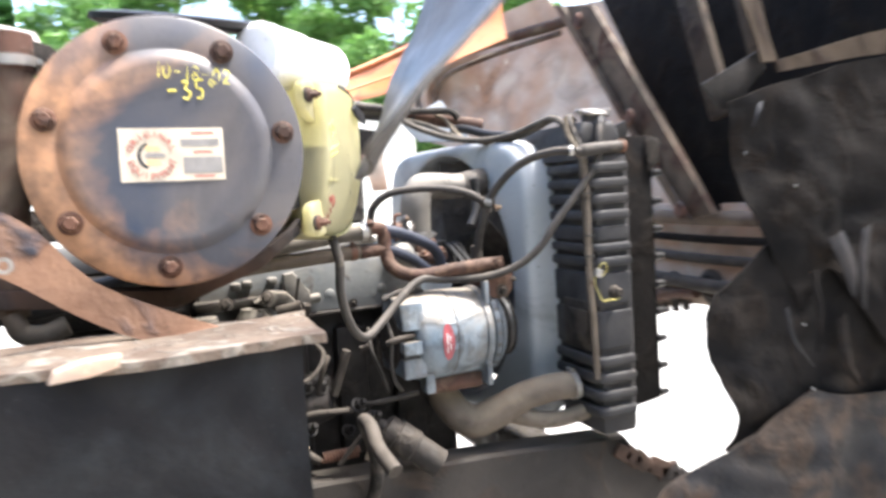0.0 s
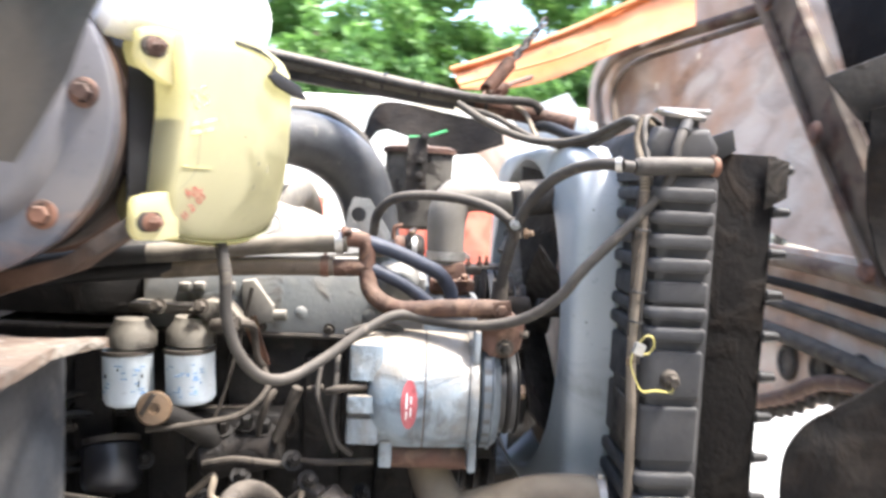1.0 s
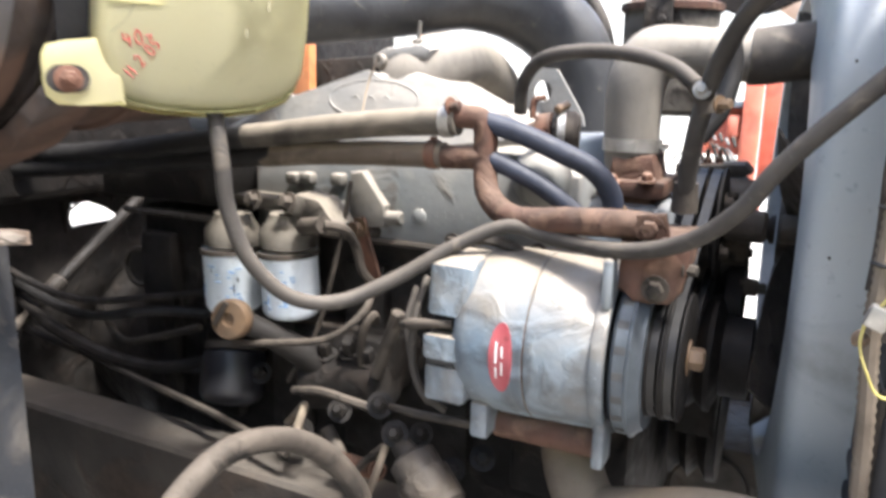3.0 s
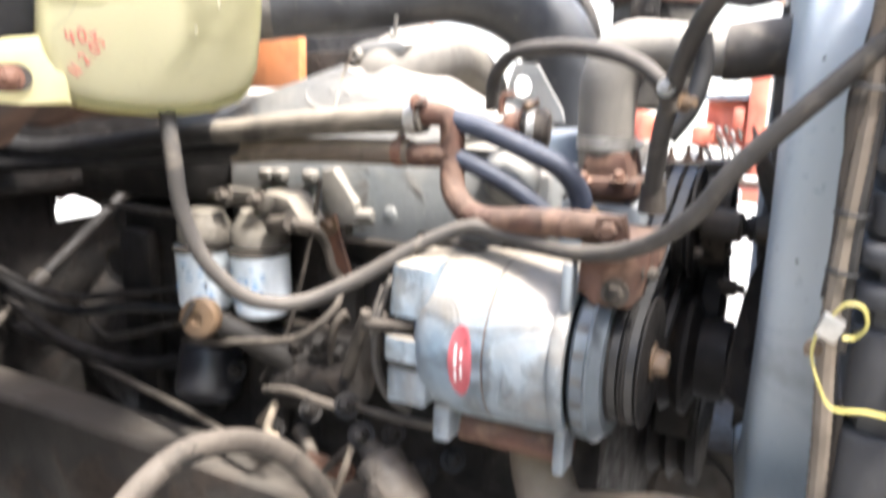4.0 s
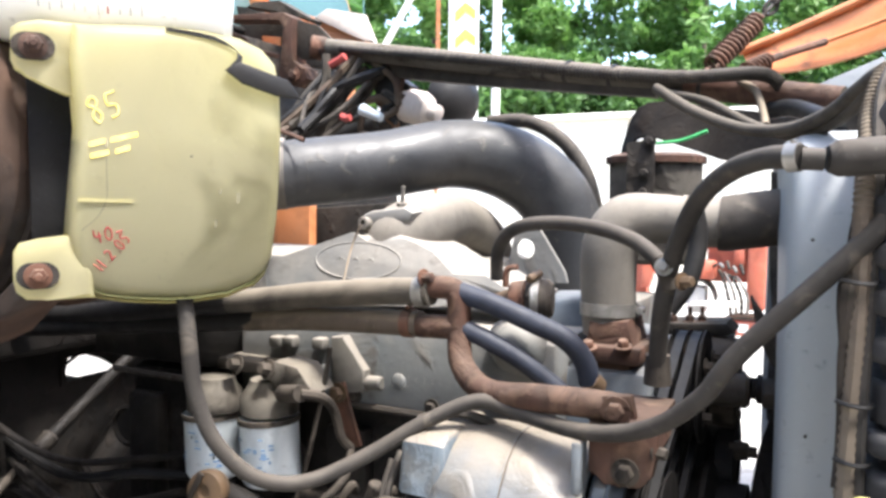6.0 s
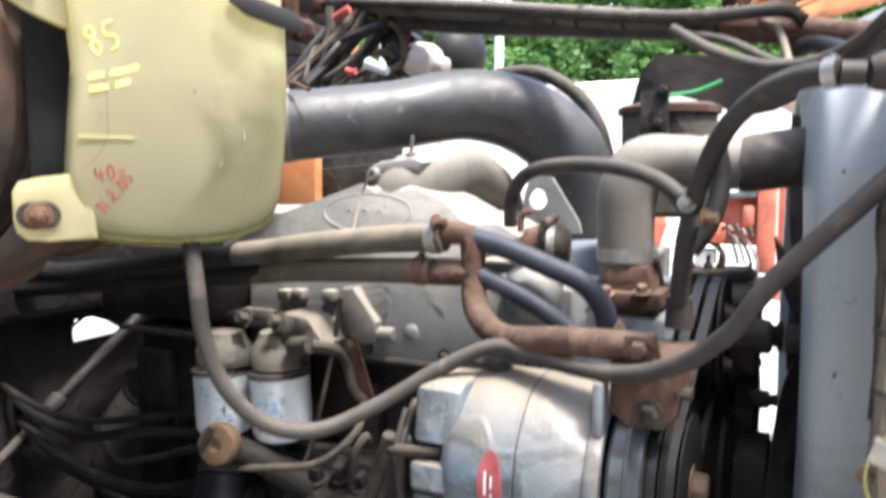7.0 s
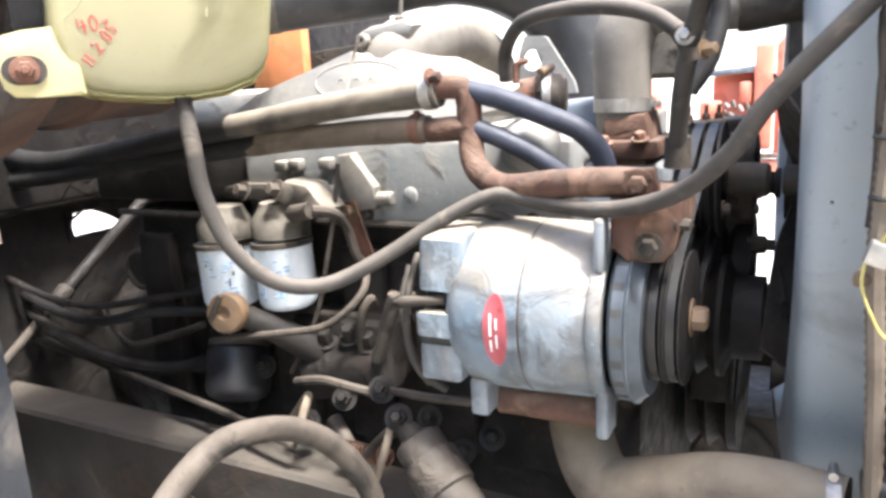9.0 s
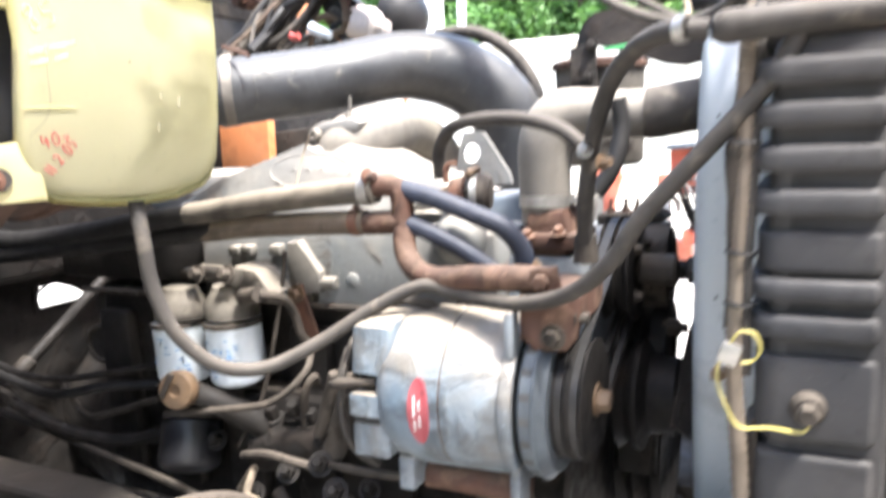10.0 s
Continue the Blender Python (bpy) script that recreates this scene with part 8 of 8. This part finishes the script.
tube(bm, [(1.03, 0.36, 1.185), (1.03, 0.46, 1.175), (1.03, 0.62, 1.135), (1.03, 0.80, 1.05), (1.03, 1.0, 0.98), (1.03, 1.3, 0.92)], 0.02, 10)
part("rust_strip", bm, RUST_PIPE, e, "rust-red lower strip")
for k in range(14):
    y = 0.42 + k * 0.05
    z = float(np.interp(y, (0.4, 0.62, 0.75, 0.97, 1.5), (1.14, 1.10, 1.03, 0.95, 0.85)))
    part("tooth", box(B(), (1.04, y, z - 0.02), (1.06, y + 0.022, z + 0.012), 0.003), GRIME, e)
for k in range(5):
    y = 0.15 + k * 0.17
    bm = B()
    lathe(bm, (1.055, y, 1.225 - 0.02 * k), (-1, 0, 0), [(0, 0.055), (0.006, 0.05), (0.01, 0.035), (0.004, 0.03), (0.004, 0)], 20)
    part("dent", bm, GRIME, e)

# torn liner of the near fender
e = thing("fender_liner", "torn dusty black rubber fender liner hanging in shreds", "fender liner", (0.66, -0.34, 1.081))
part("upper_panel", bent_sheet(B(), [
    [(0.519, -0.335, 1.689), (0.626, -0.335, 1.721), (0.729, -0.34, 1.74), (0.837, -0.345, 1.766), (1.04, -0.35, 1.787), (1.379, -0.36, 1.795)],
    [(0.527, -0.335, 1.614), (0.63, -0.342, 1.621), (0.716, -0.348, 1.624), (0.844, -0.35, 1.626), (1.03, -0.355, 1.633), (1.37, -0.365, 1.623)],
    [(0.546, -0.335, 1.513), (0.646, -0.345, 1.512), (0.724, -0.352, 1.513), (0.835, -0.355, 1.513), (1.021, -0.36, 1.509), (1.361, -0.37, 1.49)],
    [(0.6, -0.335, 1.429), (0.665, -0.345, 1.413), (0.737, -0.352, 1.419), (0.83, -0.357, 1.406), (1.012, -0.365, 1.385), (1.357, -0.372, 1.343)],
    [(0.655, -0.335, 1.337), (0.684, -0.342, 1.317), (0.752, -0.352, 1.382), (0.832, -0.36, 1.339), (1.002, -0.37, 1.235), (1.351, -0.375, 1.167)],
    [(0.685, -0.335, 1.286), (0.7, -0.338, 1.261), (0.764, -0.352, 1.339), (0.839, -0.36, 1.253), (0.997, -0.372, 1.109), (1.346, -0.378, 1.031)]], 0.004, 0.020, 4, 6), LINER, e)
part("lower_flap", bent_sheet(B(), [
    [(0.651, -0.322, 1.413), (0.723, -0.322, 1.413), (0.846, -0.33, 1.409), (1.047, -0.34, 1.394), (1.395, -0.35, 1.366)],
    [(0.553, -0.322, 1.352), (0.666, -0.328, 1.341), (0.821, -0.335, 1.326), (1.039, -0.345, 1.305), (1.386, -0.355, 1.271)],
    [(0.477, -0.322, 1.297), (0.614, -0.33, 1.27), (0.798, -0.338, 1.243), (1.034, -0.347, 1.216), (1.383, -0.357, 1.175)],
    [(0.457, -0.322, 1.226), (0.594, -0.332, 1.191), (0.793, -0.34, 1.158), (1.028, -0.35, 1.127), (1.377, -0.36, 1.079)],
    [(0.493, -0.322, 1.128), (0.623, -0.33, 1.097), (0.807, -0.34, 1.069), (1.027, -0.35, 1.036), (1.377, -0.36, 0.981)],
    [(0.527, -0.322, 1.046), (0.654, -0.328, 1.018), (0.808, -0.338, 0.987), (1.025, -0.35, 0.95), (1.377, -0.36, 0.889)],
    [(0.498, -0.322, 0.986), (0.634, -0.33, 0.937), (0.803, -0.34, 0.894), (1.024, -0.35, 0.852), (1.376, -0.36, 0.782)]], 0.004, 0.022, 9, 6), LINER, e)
part("bottom_ledge", bent_sheet(B(), [
    [(0.701, -0.36, 1.091), (0.788, -0.37, 1.067), (0.985, -0.38, 1.049), (1.325, -0.39, 0.996)],
    [(0.528, -0.345, 1.011), (0.655, -0.37, 0.982), (0.946, -0.38, 0.941), (1.325, -0.39, 0.872)],
    [(0.398, -0.335, 0.969), (0.59, -0.37, 0.912), (0.873, -0.38, 0.854), (1.324, -0.39, 0.761)],
    [(0.307, -0.335, 0.932), (0.532, -0.365, 0.84), (0.842, -0.375, 0.758), (1.333, -0.385, 0.644)],
    [(0.247, -0.335, 0.806), (0.503, -0.36, 0.738), (0.811, -0.37, 0.662), (1.341, -0.38, 0.526)]], 0.004, 0.022, 6, 6), LEDGE, e, "grimy ledge under the torn liner")
for pts, w, mt in (([(0.758, -0.375, 1.412), (0.783, -0.38, 1.345), (0.803, -0.376, 1.283)], 0.022, TORN_GREY), ([(0.849, -0.375, 1.422), (0.824, -0.38, 1.341), (0.835, -0.376, 1.25)], 0.014, TORN_GREY),
                   ([(0.644, -0.35, 1.269), (0.65, -0.36, 1.205), (0.697, -0.365, 1.143)], 0.0055, TORN_GREY), ([(0.709, -0.36, 1.339), (0.72, -0.365, 1.244), (0.712, -0.36, 1.173)], 0.010, LINER),
                   ([(0.782, -0.365, 1.237), (0.789, -0.37, 1.14), (0.819, -0.372, 1.087)], 0.016, LINER), ([(0.587, -0.35, 1.688), (0.571, -0.357, 1.666), (0.561, -0.352, 1.64)], 0.008, TORN_GREY)):
    mid = [Vector(p) for p in pts]
    bm = B()
    bent_sheet(bm, [[p - Vector((w * f, 0, w * 0.3)) for p, f in zip(mid, (1.0, 0.8, 0.2))], [p + Vector((0, -0.004, 0)) for p in mid], [p + Vector((w * f, 0.002, w * 0.3)) for p, f in zip(mid, (0.9, 1.0, 0.3))]], 0.0015, 0.004, 3)
    part("shred", bm, mt, e, "hanging torn shred")
for q in ((0.682, -0.372, 1.099), (0.666, -0.355, 1.517), (0.547, -0.343, 1.588), (0.674, -0.36, 1.232)):
    part("clip", bolt(B(), q, (0, -1, 0.2), 0.0028, 0.003, False), PRESSED, e)
solo("liner_ledge", bent_sheet(B(), [[(0.651, -0.33, 1.772), (0.752, -0.335, 1.794), (0.913, -0.34, 1.831), (1.085, -0.345, 1.856)], [(0.659, -0.33, 1.749), (0.759, -0.335, 1.763), (0.92, -0.34, 1.784), (1.084, -0.345, 1.794)]], 0.006, 0.004), DARK_TAN, "rusty folded ledge above the torn liner", "bracket")
solo("ledge_bracket", bent_sheet(B(), [[(0.568, -0.3, 1.941), (0.61, -0.31, 1.829), (0.62, -0.32, 1.769)], [(0.625, -0.3, 1.944), (0.644, -0.31, 1.835), (0.661, -0.32, 1.771)]], 0.006, 0.004), DARK_TAN, "rusty hanging bar above the torn liner", "bracket")
solo("liner_bracket", slab(B(), [(0.475, -0.31, 1.728), (0.621, -0.31, 1.793), (0.645, -0.31, 1.761), (0.56, -0.31, 1.683), (0.523, -0.31, 1.678)], (0, 0.004, 0), 0.001), OILY_SHADED, "bent rusty bracket above the torn liner", "bracket")

# red machine parked beyond
e = thing("red_machine", "red tractor-like machine parked beyond the truck", "machine", (0.0, 3.2, 0.0))
bm = B()
slab(bm, [(0.06, 3.06, 1.06), (0.62, 3.06, 1.06), (0.62, 3.06, 1.58), (0.10, 3.06, 1.60), (0.06, 3.06, 1.56)], (0, 0.84, 0), 0.03)
part("side_panel", bm, RED, e)
part("post", box(B(), (-0.022, 2.99, 1.09), (0.058, 3.07, 1.56), 0.012), RED, e)
part("back_panel", slab(B(), [(-0.21, 3.08, 1.21), (0.0, 3.08, 1.21), (0.0, 3.08, 1.44), (-0.12, 3.08, 1.46), (-0.21, 3.08, 1.42)], (0, 0.02, 0), 0.006), RED, e)
part("hood_edge", slab(B(), [(-0.22, 3.0, 1.425), (0.0, 3.0, 1.44), (0.0, 3.0, 1.47), (-0.22, 3.0, 1.455)], (0, 0.09, 0), 0.008), ENGINE_BLUE, e)
part("frame", slab(B(), [(-0.60, 3.05, 0.80), (-0.10, 3.05, 0.80), (-0.10, 3.05, 0.98), (-0.50, 3.05, 1.00), (-0.50, 3.05, 1.50), (-0.60, 3.05, 1.50)], (0, 0.1, 0), 0.015), RED, e)
part("fender_brace", slab(B(), [(-0.51, 3.0, 1.17), (-0.47, 3.0, 1.17), (-0.43, 3.0, 1.30), (-0.45, 3.0, 1.36), (-0.51, 3.0, 1.36)], (0, 0.06, 0), 0.01), RED, e)
part("valve_block", box(B(), (-0.255, 2.97, 1.225), (-0.16, 3.07, 1.315), 0.012), RED, e)
part("motor_cover", box(B(), (-0.085, 3.0, 1.30), (-0.03, 3.07, 1.40), 0.014), RED, e)
part("lower_bar", box(B(), (-0.134, 2.96, 0.972), (0.10, 3.05, 1.045), 0.010), RED, e)
part("bar_cover", slab(B(), [(-0.11, 2.95, 1.052), (0.10, 2.95, 1.058), (0.10, 2.95, 1.072), (-0.07, 2.95, 1.072)], (0, 0.09, 0), 0.004), BODY_RUST, e)
part("white_label", slab(B(), [(-0.05, 2.958, 0.99), (-0.005, 2.958, 0.99), (-0.005, 2.958, 1.03), (-0.05, 2.958, 1.03)], (0, -0.004, 0)), WHITE, e)
part("pale_block", box(B(), (-0.29, 3.0, 1.062), (-0.20, 3.08, 1.19), 0.014), FAINT, e, "pale grey cast block")
part("lever", slab(B(), [(-0.27, 2.95, 1.100), (-0.05, 2.95, 1.104), (-0.045, 2.95, 1.118), (-0.06, 2.95, 1.132), (-0.16, 2.95, 1.128), (-0.26, 2.95, 1.116)], (0, 0.03, 0), 0.004), CREAM, e, "cream lever")
part("mudguard", bent_sheet(B(), [[(-0.19 + 0.085 * math.cos(radians(a)) - 0.05, y, 1.13 + 0.10 * math.sin(radians(a))) for a in range(0, 151, 15)] for y in (2.97, 3.07)], 0.012), BLACK_RUBBER, e, "black mudguard edge")
for k in range(4):
    x = -0.118 + 0.022 * k
    part("hydraulic_hose", tube(B(), [(x - 0.03, 3.02, 1.27 - 0.01 * k), (x - 0.005, 2.98, 1.235), (x + 0.02 + 0.006 * k, 2.975, 1.15), (x + 0.035, 2.99, 1.05)], 0.0075, 8, 6, 0.0012), STEEL if k % 2 else RUBBER, e, "braided hose")
for k in range(5):
    x = -0.17 + 0.03 * k
    part("fitting", rod(B(), (x, 2.985, 1.29 + 0.012 * (k % 3)), (x + 0.018, 2.95, 1.30 - 0.01 * k), 0.010, 10, 0.007, 0.002), STEEL if k % 2 else GRIME, e)
for x in (-0.66, 0.78):
    bm = B()
    lathe(bm, (x, 3.2, 0.42), (0, 1, 0), [(0, 0), (0, 0.42), (0.25, 0.42), (0.25, 0)], 32)
    part("tyre", bm, BLACK_RUBBER, e)
